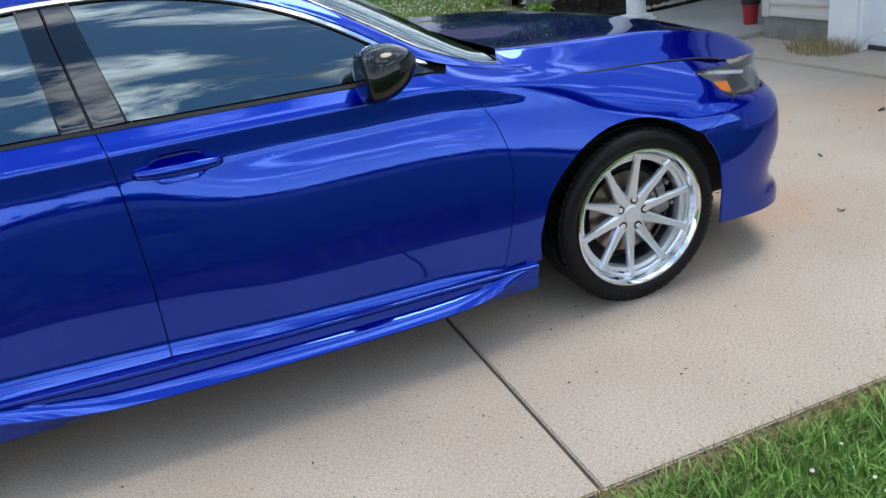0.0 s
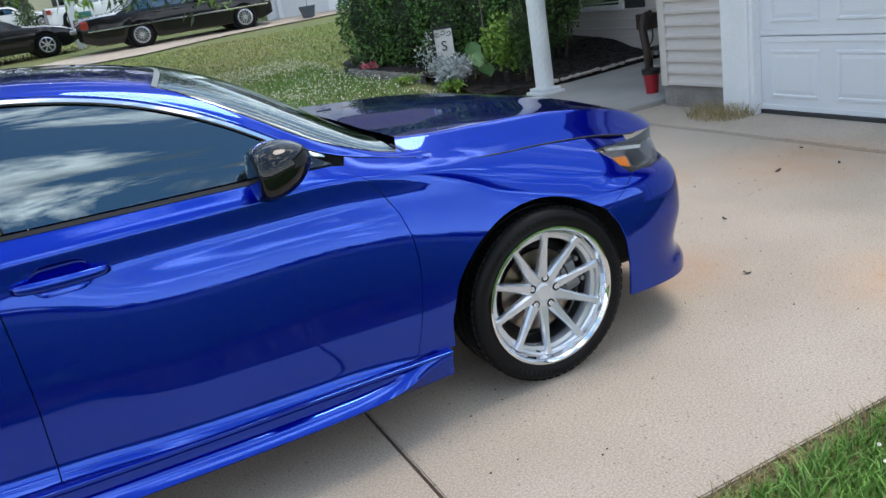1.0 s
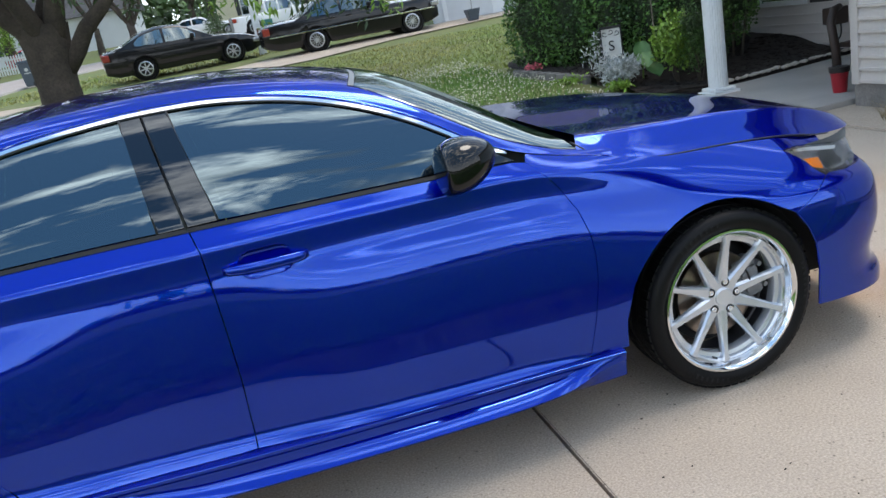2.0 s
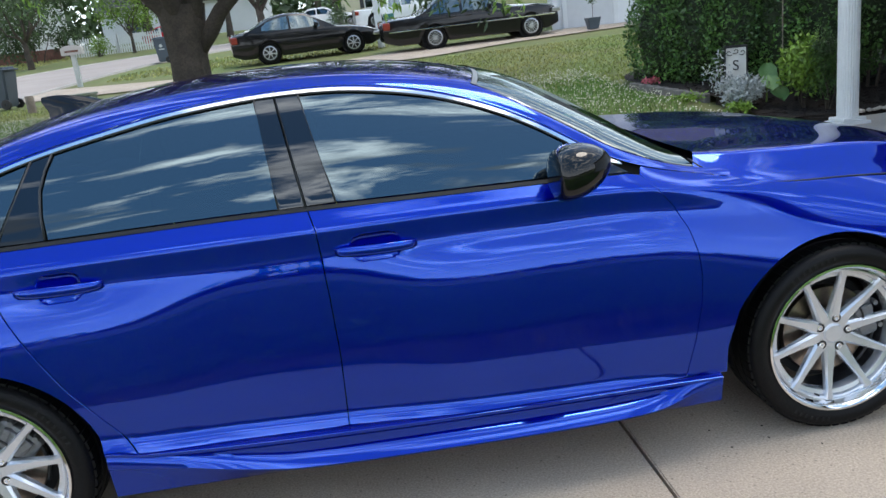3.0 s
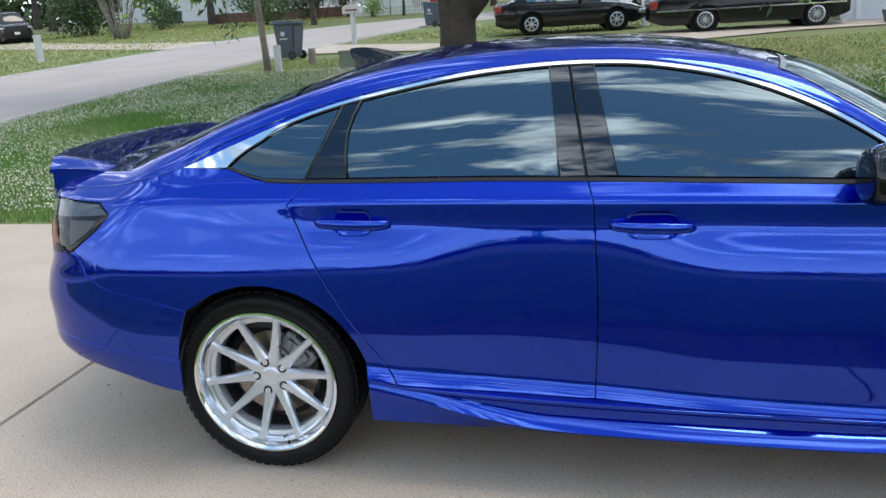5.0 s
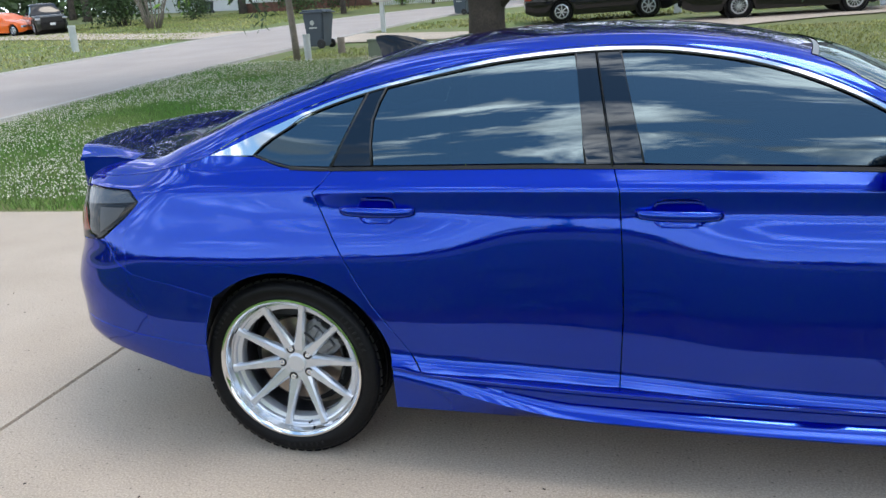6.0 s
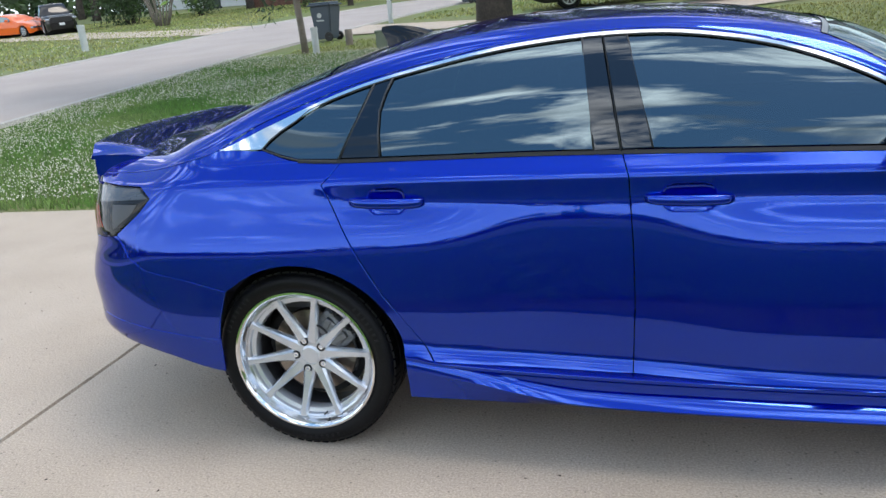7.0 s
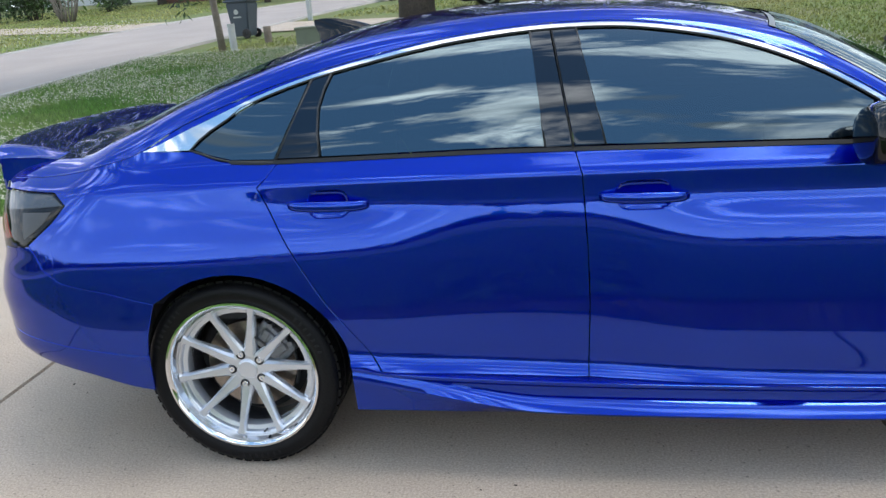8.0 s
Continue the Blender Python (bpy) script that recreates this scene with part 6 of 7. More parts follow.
shrub("feathery_shrub", "feathery green upright shrub", 5.42, 5.42, 0.12, 0.24, 0.85, 2200, 0.060, LEAF, 24, 4.0)
shrub("low_plant", "low yellow-green plant at the bed edge", 4.55, 5.75, 0.12, 0.22, 0.16, 320, 0.06, LEAF_LIGHT, 25, 2.2, category="plant")
shrub("low_plant", "yellow-green weeds in the lawn edge", 4.30, 6.9, 0.20, 0.30, 0.14, 260, 0.07, LEAF_LIGHT, 26, 2.6, category="plant")
big = thing("broad_leaf_plant", "broad-leaved green plant in the planting bed", "plant", at=Matrix.Translation((5.02, 6.05, 0.12)))
for k, (dx, dy, dz, s, tip) in enumerate(((0, 0, 0.56, 0.11, 70), (-0.03, -0.05, 0.42, 0.12, 40), (0.05, -0.06, 0.27, 0.13, 30), (0.04, 0.05, 0.48, 0.09, 50))):
    bm = bmesh.new()
    rows = []
    for j in range(7):
        u = j / 6
        w = s * math.sin(math.pi * min(u * 0.92 + 0.06, 1)) ** 0.7
        rows.append([bm.verts.new((sg * w, -u * s * 1.9, 0.03 * sg * sg - 0.10 * u * u * s * 4)) for sg in (-1, -0.5, 0, 0.5, 1)])
    for a, b in zip(rows, rows[1:]):
        for i in range(4):
            bm.faces.new((a[i], a[i + 1], b[i + 1], b[i]))
    part("leaf", bm, material("broad_leaf_green", (0.10, 0.21, 0.07), rough=0.55, vary=0.15) if k == 0 else bpy.data.materials["broad_leaf_green"], big, "", True, pose(dx, dy, dz, tip, 0, -20 + 14 * k))
bm = bmesh.new()
tube(bm, [(0, 0.03, 0), (0.02, 0.02, 0.35), (0, 0, 0.62)], [0.012, 0.010, 0.006], 6)
part("stem", bm, LEAF_LIGHT, big)
flowers = thing("pink_flowers", "small clump of pink bedding flowers", "flowers", at=Matrix.Translation((4.42, 8.3, 0.30)))
foliage("petals", blob_points(160, [(0, 0, 0.10, 0.13, 0.13, 0.10)], 31, 0.4), 0.05, PINK, flowers, "pink petals", 1.2, -0.4, 31)
foliage("leaves", blob_points(120, [(0, 0, 0.05, 0.14, 0.14, 0.08)], 32, 0.3), 0.05, LEAF, flowers, "", 1.8, 0, 32)
edging = thing("bed_edging", "low dark stone bed edging", "edging", kind="structure")
for k in range(8):
    u = (k + 0.5) / 8
    x, y = 4.22 + 0.33 * u, 8.6 - 1.9 * u
    bm = bmesh.new()
    box(bm, -0.05, 0.05, -0.115, 0.115, 0, 0.13, 0.012)
    part("edging_stone", bm, BLOCK, edging, "", at=Matrix.Translation((x, y, rise(x, y) - 0.03)) @ Matrix.Rotation(radians(10), 4, "Z"))
flag = thing("garden_flag", "cream garden flag with a black letter on an iron stand", "garden flag", at=Matrix.Translation((4.98, 6.75, 0.0)) @ Matrix.Rotation(radians(-38), 4, "Z"))
bm = bmesh.new()
prism(bm, [(-0.13, 0.40), (0.13, 0.40), (0.13, 0.88), (-0.13, 0.88)], -0.004, 0.004, "y")
bmesh.ops.subdivide_edges(bm, edges=bm.edges[:], cuts=3)
for v in bm.verts:
    v.co.y += 0.012 * math.sin(14 * v.co.x + 3 * v.co.z)
cloth = part("flag_cloth", bm, FLAG, flag, "cream cloth", True, sharp=40)
bm = bmesh.new()
for x0, x1, z0, z1 in ((-0.145, -0.128, 0.40, 0.89), (0.128, 0.145, 0.40, 0.89), (-0.145, 0.145, 0.872, 0.905), (-0.145, 0.145, 0.388, 0.405)):
    box(bm, x0, x1, -0.022, 0.010, z0, z1, 0.003)
part("flag_border", bm, INK, flag, "dark border")
curve = bpy.data.curves.new("letter", "FONT")
curve.body, curve.size, curve.align_x, curve.align_y, curve.extrude = "S", 0.19, "CENTER", "CENTER", 0.001
letter = new("letter", curve)
letter.parent, letter.matrix_basis = flag, pose(0, -0.024, 0.64, 90, 0, 0)
curve.materials.append(INK)
tagged(letter, "black serif letter")
for k, (x, z, s) in enumerate(((-0.08, 0.81, 1), (0.08, 0.81, -1), (-0.08, 0.47, 1), (0.08, 0.47, -1), (0, 0.45, 1), (0, 0.83, -1))):
    bm = bmesh.new()
    tube(bm, [(x + s * (0.012 + 0.006 * a) * math.cos(a), -0.022, z + (0.010 + 0.005 * a) * math.sin(a)) for a in np.linspace(0, 5.5, 16)], 0.005, 5)
    part("scroll", bm, INK, flag, "black scroll pattern")
bm = bmesh.new()
tube(bm, [(-0.16, 0.0, 0.1), (-0.16, 0.0, 0.94), (0.16, 0.0, 0.94)], 0.006, 6)
part("flag_stand", bm, INK, flag, "thin iron stand")
bm = bmesh.new()
tube(bm, [(5.25, 6.1, 0.1), (5.27, 6.12, 1.9)], 0.008, 6)
finish("garden_stake", bm, WOOD, None, "thin wooden garden stake", category="stake")
blades("weed_tuft", "pale dry weed tuft at the door frame", STRAW, 900, FRONT - 0.45, FRONT - 0.03, 1.55, 2.25, 0.14, 0.0025, 1.6, lambda x, y: (x - 5.22) ** 2 / 0.12 + (y - 1.85) ** 2 / 0.10 < 1.3)

# ---- the big tree and the street furniture ----
def shade_tree():
    x, y = -2.86, 11.6
    t = thing("shade_tree", "large tree with dark ridged bark and a wide hanging crown", "tree", at=Matrix.Translation((x, y, rise(x, y) - 0.1)))
    bm = bmesh.new()
    n, rows = 40, []
    for k in range(15):
        u = k / 14
        z = 2.1 * u
        r = 0.30 + 0.16 * (1 - u) ** 3 + 0.13 * max(0, u - 0.55)
        rows.append([bm.verts.new((0.06 * u + (r + 0.10 * max(0, u - 0.5) * abs(math.cos(a))) * (1 + 0.05 * math.sin(7 * a + 2 * u) + 0.035 * math.sin(17 * a + 5 * u)) * math.cos(a), (r * (1 + 0.05 * math.sin(5 * a + 1))) * math.sin(a), z)) for a in np.linspace(0, 2 * math.pi, n + 1)[:-1]])
    for a, b in zip(rows, rows[1:]):
        for j in range(n):
            bm.faces.new((a[j], a[(j + 1) % n], b[(j + 1) % n], b[j]))
    part("trunk", bm, BARK, t, "", True)
    ends = []
    for k, (tip, r0) in enumerate((((2.6, -0.3, 3.5), 0.17), ((-2.2, -0.6, 4.6), 0.24), ((0.6, 0.9, 5.2), 0.26), ((1.3, -1.4, 4.8), 0.20), ((-1.4, 1.6, 4.6), 0.2), ((-0.6, -1.7, 5.0), 0.19))):
        bm = bmesh.new()
        start = (0.12 + 0.12 * tip[0] / 2.6, 0, 1.35 if k == 0 else 1.75)
        limb(bm, start, tip, r0, r0 * 0.35, 0.12, 8, 40 + k)
        part("limb", bm, BARK, t, "", True)
        for j in range(3):
            a = random.Random(k * 5 + j)
            far = (tip[0] * 1.5 + a.uniform(-1.5, 1.5), tip[1] * 1.5 + a.uniform(-1.8, 1.8), tip[2] + a.uniform(-0.4, 1.6))
            bm = bmesh.new()
            limb(bm, tip, far, r0 * 0.35, 0.02, 0.15, 5, k * 9 + j)
            part("branch", bm, BARK, t, "", True)
            ends.append(far)
    blobs = [(*e, 1.35, 1.35, 0.9) for e in ends] + [(-7.5 + 1.8 * k, -1.0 + 0.5 * (k % 2), 4.0 + 0.3 * (k % 3), 1.5, 1.6, 1.0) for k in range(9)] + [(0, 0.5, 7.4, 6.0, 4.0, 2.0), (5.5, 0, 6.6, 3.2, 3.0, 1.6), (-5.5, 0, 6.6, 3.2, 3.0, 1.6), (0, 0, 5.6, 3.2, 3.2, 1.5), (-3.4, -1.2, 3.6, 1.3, 1.5, 0.8), (3.6, -0.8, 3.4, 1.2, 1.5, 0.7), (-4.6, -2.4, 3.0, 0.9, 1.0, 0.8), (4.6, 0.4, 4.4, 1.9, 2.2, 1.2), (6.2, 1.2, 4.9, 1.8, 2.2, 1.3), (-5.2, 0.6, 4.6, 2.0, 2.2, 1.3), (2.0, -2.2, 4.6, 2.0, 1.6, 1.1), (-2.4, -2.4, 4.7, 2.0, 1.6, 1.1), (-7.2, 0.8, 5.2, 2.2, 2.4, 1.4), (-5.6, 3.0, 5.6, 2.4, 2.4, 1.5)]
    foliage("crown", blob_points(105000, blobs, 61, 0.25), 0.13, LEAF_TREE, t, "", 3.4, 0.55, 61)
    # hanging sprays at the crown's lower edge
    rng = random.Random(17)
    for k, (sx, sy, sz, drop) in enumerate(((-4.55, -3.0, 2.6, 0.9), (-4.2, -2.7, 2.7, 0.7), (-3.1, -2.3, 2.45, 0.5), (-2.4, -3.2, 2.55, 0.35), (1.9, -2.2, 2.45, 0.45), (2.6, -2.6, 2.4, 0.55), (3.1, -2.2, 2.4, 0.5), (3.6, -2.5, 2.5, 0.35), (1.1, -2.9, 2.55, 0.3), (-1.5, -2.9, 2.5, 0.3), (4.2, -2.4, 2.5, 0.35), (4.9, -2.0, 2.55, 0.3), (3.6, -2.8, 2.2, 0.55), (4.2, -2.8, 2.1, 0.55), (4.75, -2.8, 2.0, 0.6), (5.2, -2.8, 2.0, 0.6), (3.95, -2.8, 2.2, 0.6), (-3.46, -2.8, 2.1, 0.75), (-3.74, -2.8, 2.4, 0.6), (-4.37, -2.8, 2.5, 0.6), (-0.92, -2.8, 2.4, 0.5))):
        bm = bmesh.new()
        pts = limb(bm, (sx, sy, sz + 0.5), (sx + rng.uniform(-0.25, 0.25), sy + rng.uniform(-0.2, 0.2), sz - drop), 0.010, 0.004, 0.12, 5, 90 + k)
        twig = part("hanging_twig", bm, BARK, t)
        cloud = [p + Vector((rng.gauss(0, 0.13), rng.gauss(0, 0.13), rng.gauss(0, 0.10))) for p in pts for _ in range(26)]
        foliage("twig_leaves", cloud, 0.15, LEAF_TREE if k % 3 else LEAF_LIGHT, twig, "", 3.6, 0.9, 90 + k)


shade_tree()


def wheelie_bin(x, y, turn, group="wheeled bins"):
    b = thing("wheeled_bin", "blue-grey wheeled rubbish bin with a closed lid", "bin", group, at=Matrix.Translation((x, y, rise(x, y))) @ Matrix.Rotation(radians(turn), 4, "Z"))
    bm = bmesh.new()
    lo, hi = [], []
    for sx, sy in ((-1, -1), (1, -1), (1, 1), (-1, 1)):
        lo.append(bm.verts.new((sx * 0.24, sy * 0.25, 0.06)))
        hi.append(bm.verts.new((sx * 0.34 + 0.02, sy * 0.32, 0.98)))
    bm.faces.new(lo[::-1]); bm.faces.new(hi)
    for i in range(4):
        bm.faces.new((lo[i], lo[(i + 1) % 4], hi[(i + 1) % 4], hi[i]))
    bmesh.ops.bevel(bm, geom=bm.edges[:], offset=0.035, segments=2, affect="EDGES")
    part("bin_body", bm, BIN, b)
    bm = bmesh.new()
    box(bm, -0.38, 0.38, -0.35, 0.35, 0.98, 1.03, 0.02)
    box(bm, -0.33, 0.33, -0.30, 0.30, 1.02, 1.08, 0.03)
    part("lid", bm, BIN, b, "overhanging lid")
    bm = bmesh.new()
    tube(bm, [(0.44, -0.25, 1.0), (0.46, 0, 1.01), (0.44, 0.25, 1.0)], 0.018, 8)
    part("handle", bm, BIN, b)
    for s in (-1, 1):
        bm = bmesh.new()
        lathe(bm, [(0.03, -0.03), (0.12, -0.03), (0.13, -0.02), (0.13, 0.02), (0.12, 0.03), (0.03, 0.03)], 24)
        part("bin_wheel", bm, PLASTIC, b, "black wheel", True, Matrix.Translation((0.22, s * 0.31, 0.13)), 40)
    bm = bmesh.new()
    tube(bm, [(-0.02, -0.307, 0.72), (-0.02, -0.316, 0.72)], 0.07, 16)
    box(bm, -0.13, 0.11, -0.302, -0.294, 0.56, 0.60)
    part("bin_badge", bm, PVC, b, "pale printed badge")
    return b


wheelie_bin(-9.0, 18.75, -8)
wheelie_bin(-7.55, 32.4, -8)
for x, y in ((-39.5, 66.5), (-38.2, 65.6)):
    wheelie_bin(x, y, 0)
pole = thing("wooden_pole", "weathered leaning wooden pole in the grass", "pole", at=pose(-8.42, 15.66, rise(0, 15.66) - 0.05, 0, -3, 0))
bm = bmesh.new()
tube(bm, [(0, 0, 0), (0.01, 0, 0.6), (0.0, 0.01, 1.6), (-0.01, 0, 3.0), (0, 0, 6.5)], [0.095, 0.085, 0.08, 0.075, 0.06], 14)
part("shaft", bm, WOOD, pole, "", True)
for x, y, r, h, mat, lab in ((-8.0, 15.37, 0.085, 0.64, PVC, "pale grey round utility marker post"), (-7.7, 16.98, 0.10, 0.42, WOOD, "short sawn-off wooden stump post"), (-20.4, 22.95, 0.13, 0.95, PVC, "pale blue-grey utility marker post")):
    m = thing("marker_post", lab, "post", at=Matrix.Translation((x, y, rise(x, y) - 0.03)))
    bm = bmesh.new()
    tube(bm, [(0, 0, 0), (0, 0, h), (0, 0, h + 0.02)], [r, r, r * 0.85], 18)
    part("shaft", bm, mat, m, "", True, sharp=40)
    if mat is PVC:
        bm = bmesh.new()
        tube(bm, [(0, 0, h - 0.05), (0, 0, h + 0.03)], [r * 1.1, r * 1.05], 18)
        part("cap", bm, mat, m, "round cap", True, sharp=40)
unit = thing("utility_box", "dull green metal utility box on the lawn", "utility box", at=Matrix.Translation((-5.95, 15.1, rise(0, 15.1))))
bm = bmesh.new()
box(bm, -0.31, 0.31, -0.25, 0.25, 0, 0.41, 0.02)
part("box_body", bm, GREENBOX, unit)
bm = bmesh.new()
box(bm, -0.33, 0.33, -0.27, 0.27, 0.40, 0.46, 0.02)
part("box_lid", bm, GREENBOX, unit, "sloping lid")
post = thing("mailbox", "pale mailbox on a white post beside the street", "mailbox", at=Matrix.Translation((-8.6, 23.8, rise(0, 23.8))))
bm = bmesh.new()
box(bm, -0.07, 0.07, -0.07, 0.07, 0, 1.05, 0.008)
part("post", bm, PVC, post, "square post")
bm = bmesh.new()
prism(bm, [(-0.32, 1.02), (0.32, 1.02), (0.32, 1.22)] + [(0.32 * math.cos(a) * 1.0, 1.22 + 0.10 * math.sin(a)) for a in np.linspace(0.3, math.pi - 0.3, 8)] + [(-0.32, 1.22)], -0.14, 0.14, "y")
part("mailbox_body", bm, SIDING, post, "pale metal box")
bm = bmesh.new()
box(bm, -0.20, 0.22, -0.148, -0.141, 1.10, 1.16)
part("number_bar", bm, BRICKRED, post, "worn dark marking bar")
bm = bmesh.new()
tube(bm, [(0, 0, 1.3), (0, 0, 1.42), (0, 0, 1.5)], [0.03, 0.05, 0.02], 8)
part("finial", bm, PVC, post)

# ---- drives over the lawns ----
soup("neighbour_driveway", [(x, y, rise(x, y) + 0.03) for x, y in [(-10.0, 20.2), (-5, 19.3), (0, 18.6), (2.3, 18.6), (4.8, 19.9), (9.5, 20.9), (9.5, 22.9), (6, 22.6), (2.5, 22.2), (0, 21.0), (-5, 21.6), (-9.6, 23.6)]], [(0, 1, 10, 11), (1, 2, 9, 10), (2, 3, 8, 9), (3, 4, 7, 8), (4, 5, 6, 7)], CONCRETE, label="pale concrete drive across the lawn", kind="structure", category="driveway")
soup("far_driveway", [(x, y, rise(x, y) + 0.03) for x, y in [(-16.9, 25.6), (-24, 29.5), (-32, 34.0), (-46, 41), (-46, 47), (-34, 39.6), (-23.3, 32.3), (-16.2, 29.2)]], [(0, 1, 6, 7), (1, 2, 5, 6), (2, 3, 4, 5)], CONCRETE, label="pale concrete drive across the street", kind="structure", category="driveway")


# ---- parked cars ----
def parked_car(name, label, at, paint, wb, length, front_over, width, deck, roof, belt=0.92, glass_mat=None, spokes=7, trim=False, wheel_r=0.33, tint=TINT, bed=None, rim_r=0.68):
    """A car with its rear axle at x = 0 and its front axle at x = wb; deck and roof: (x, z) from tail to nose."""
    c = thing(name, label, "car", "parked cars", at=at)
    rear = front_over + wb - length
    top_line = pchip(deck)
    xs = np.linspace(rear, wb + front_over, 54)
    bm, rows, w = bmesh.new(), [], width / 2
    for x in xs:
        u = (x - rear) / length
        pl = w * (1 - abs(2 * u - 1) ** 7 * 0.30)
        zt = top_line(x)
        ends = 0.12 * max(0, abs(2 * u - 1) - 0.86) / 0.14
        low = 0.20 + ends
        for cx in (0.0, wb):
            if abs(x - cx) < wheel_r + 0.06:
                low = max(low, wheel_r + math.sqrt((wheel_r + 0.06) ** 2 - (x - cx) ** 2) * 0.98)
        prof = [(0.90, low), (0.97, low + 0.02), (1.0, max(low + 0.03, 0.55)), (0.985, max(low + 0.05, zt - 0.13)), (0.94, zt - 0.03), (0.80, zt), (0.4, zt + 0.015), (0, zt + 0.02)]
        rows.append([bm.verts.new((x, -pl * a, b)) for a, b in prof] + [bm.verts.new((x, pl * a, b)) for a, b in prof[-2::-1]])
    for a, b in zip(rows, rows[1:]):
        for k in range(len(a) - 1):
            bm.faces.new((a[k], a[k + 1], b[k + 1], b[k]))
    bm.faces.new(rows[0]); bm.faces.new(rows[-1])
    part("car_body", bm, paint, c, "", True, sharp=45)
    roof_z = pchip(roof)
    x0, x1 = roof[0][0], roof[-1][0]
    bm, rows = bmesh.new(), []
    for x in np.linspace(x0, x1, 40):
        z, b = roof_z(x), top_line(x) - 0.03
        k = min(1.0, max(0.0, (z - b) / 0.5))
        prof = [(0.93, b), (0.93 - 0.17 * k, max(z - 0.07 * k, b)), (0.86 - 0.20 * k, max(z - 0.015, b)), (0.3, z + 0.01), (0, z + 0.015)]
        rows.append([bm.verts.new((x, -w * a, h)) for a, h in prof] + [bm.verts.new((x, w * a, h)) for a, h in prof[-2::-1]])
    for a, b in zip(rows, rows[1:]):
        for k in range(len(a) - 1):
            bm.faces.new((a[k], a[k + 1], b[k + 1], b[k]))
    bm.faces.new(rows[0]); bm.faces.new(rows[-1])
    part("cabin", bm, paint, c, "", True, sharp=45)
    # side windows in two panes
    span = [x for x in np.linspace(x0, x1, 60) if roof_z(x) - top_line(x) > 0.20]
    mid = (span[0] + span[-1]) / 2 - 0.05
    for s in (-1, 1):
        for a0, a1 in ((span[0] + 0.10, mid - 0.04), (mid + 0.04, span[-1] - 0.12)):
            bm, up, dn = bmesh.new(), [], []
            for x in np.linspace(a0, a1, 14):
                z, b = roof_z(x) - 0.085, top_line(x) + 0.015
                k0 = min(1.0, (roof_z(x) - top_line(x) + 0.03) / 0.5)
                yy = lambda h: w * (0.93 - 0.17 * k0 * (h - b + 0.03) / (roof_z(x) - 0.07 - b + 0.03)) + 0.006
                z = max(z, b + 0.03)
                up.append(bm.verts.new((x, s * yy(z), z))); dn.append(bm.verts.new((x, s * yy(b), b)))
            for i in range(13):
                bm.faces.new((dn[i], dn[i + 1], up[i + 1], up[i]))
            part("window", bm, glass_mat or tint, c, "side window", True)
    if trim:
        for s in (-1, 1):
            bm = bmesh.new()
            box(bm, rear + 0.15, wb + front_over - 0.2, s * (w + 0.004) - 0.006, s * (w + 0.004) + 0.006, 0.60, 0.635, 0.004)
            part("side_moulding", bm, CHROME, c, "chrome side moulding")
    for s in (-1, 1):
        bm = bmesh.new()
        zt = top_line(rear + 0.1)
        box(bm, rear - 0.01, rear + 0.20, s * w * 0.62, s * w * 0.95, zt - 0.26, zt - 0.04, 0.03)
        part("tail_light", bm, RED, c, "red tail light")
        bm = bmesh.new()
        nose = wb + front_over
        zt = top_line(nose - 0.1)
        box(bm, nose - 0.26, nose + 0.0, s * w * 0.52, s * w * 0.935, zt - 0.17, zt - 0.04, 0.03)
        part("headlight", bm, GREYLAMP, c, "clear headlight")
        bm = bmesh.new()
        mx = span[-1] - 0.25
        box(bm, mx - 0.06, mx + 0.08, s * (w - 0.02), s * (w + 0.15), top_line(mx) + 0.02, top_line(mx) + 0.16, 0.04)
        part("wing_mirror", bm, paint, c)
        for dx in ((mid - 0.30), (mid + 0.25 - 0.05)):
            bm = bmesh.new()
            box(bm, dx - 0.09, dx + 0.09, s * (w - 0.01), s * (w + 0.025), top_line(dx) - 0.12, top_line(dx) - 0.085, 0.008)
            part("door_handle", bm, paint, c)
    for cx in (0.0, wb):
        for s in (-1, 1):
            wh = thing("wheel")
            wh.parent = c
            wh.matrix_basis = Matrix.Translation((cx, s * (w - 0.12), wheel_r)) @ (Matrix.Rotation(math.pi, 4, "Z") if s > 0 else Matrix.Identity(4))
            r = wheel_r
            bm = bmesh.new()
            lathe(bm, [(r * rim_r, -0.09), (r * 0.8, -0.105), (r * 0.93, -0.10), (r, -0.07), (r, 0.08), (r * 0.9, 0.1), (0.05, 0.1)], 32)
            part("tyre", bm, TYRE, wh, "", True, sharp=40)
            bm = bmesh.new()
            lathe(bm, [(r * rim_r + 0.003, -0.092), (r * rim_r - 0.02, -0.10), (r * rim_r - 0.035, -0.08)], 32)
            for k in range(spokes):
                m = Matrix.Rotation(2 * math.pi * k / spokes, 4, "Y")
                box(bm, -0.5 / spokes * 0.26, 0.5 / spokes * 0.26, -0.095, -0.065, 0.02, r * rim_r - 0.015, 0, m)
            lathe(bm, [(0.001, -0.10), (0.05, -0.10), (0.06, -0.07)], 16)
            part("rim", bm, SILVER, wh, "silver alloy rim")
            bm = bmesh.new()
            lathe(bm, [(0.001, -0.05), (r * rim_r, -0.05)], 24)
            part("hub", bm, UNDER, wh, "dark hub")
        bm = bmesh.new()
        lathe(bm, [(0.001, -w + 0.10), (wheel_r + 0.07, -w + 0.10), (wheel_r + 0.07, w - 0.10), (0.001, w - 0.10)], 24, (cx, 0, wheel_r))
        part("wheel_well", bm, UNDER, c)
    bm = bmesh.new()
    box(bm, rear + 0.4, wb + front_over - 0.5, -w * 0.8, w * 0.8, 0.22, 0.5)
    part("underbody", bm, UNDER, c)
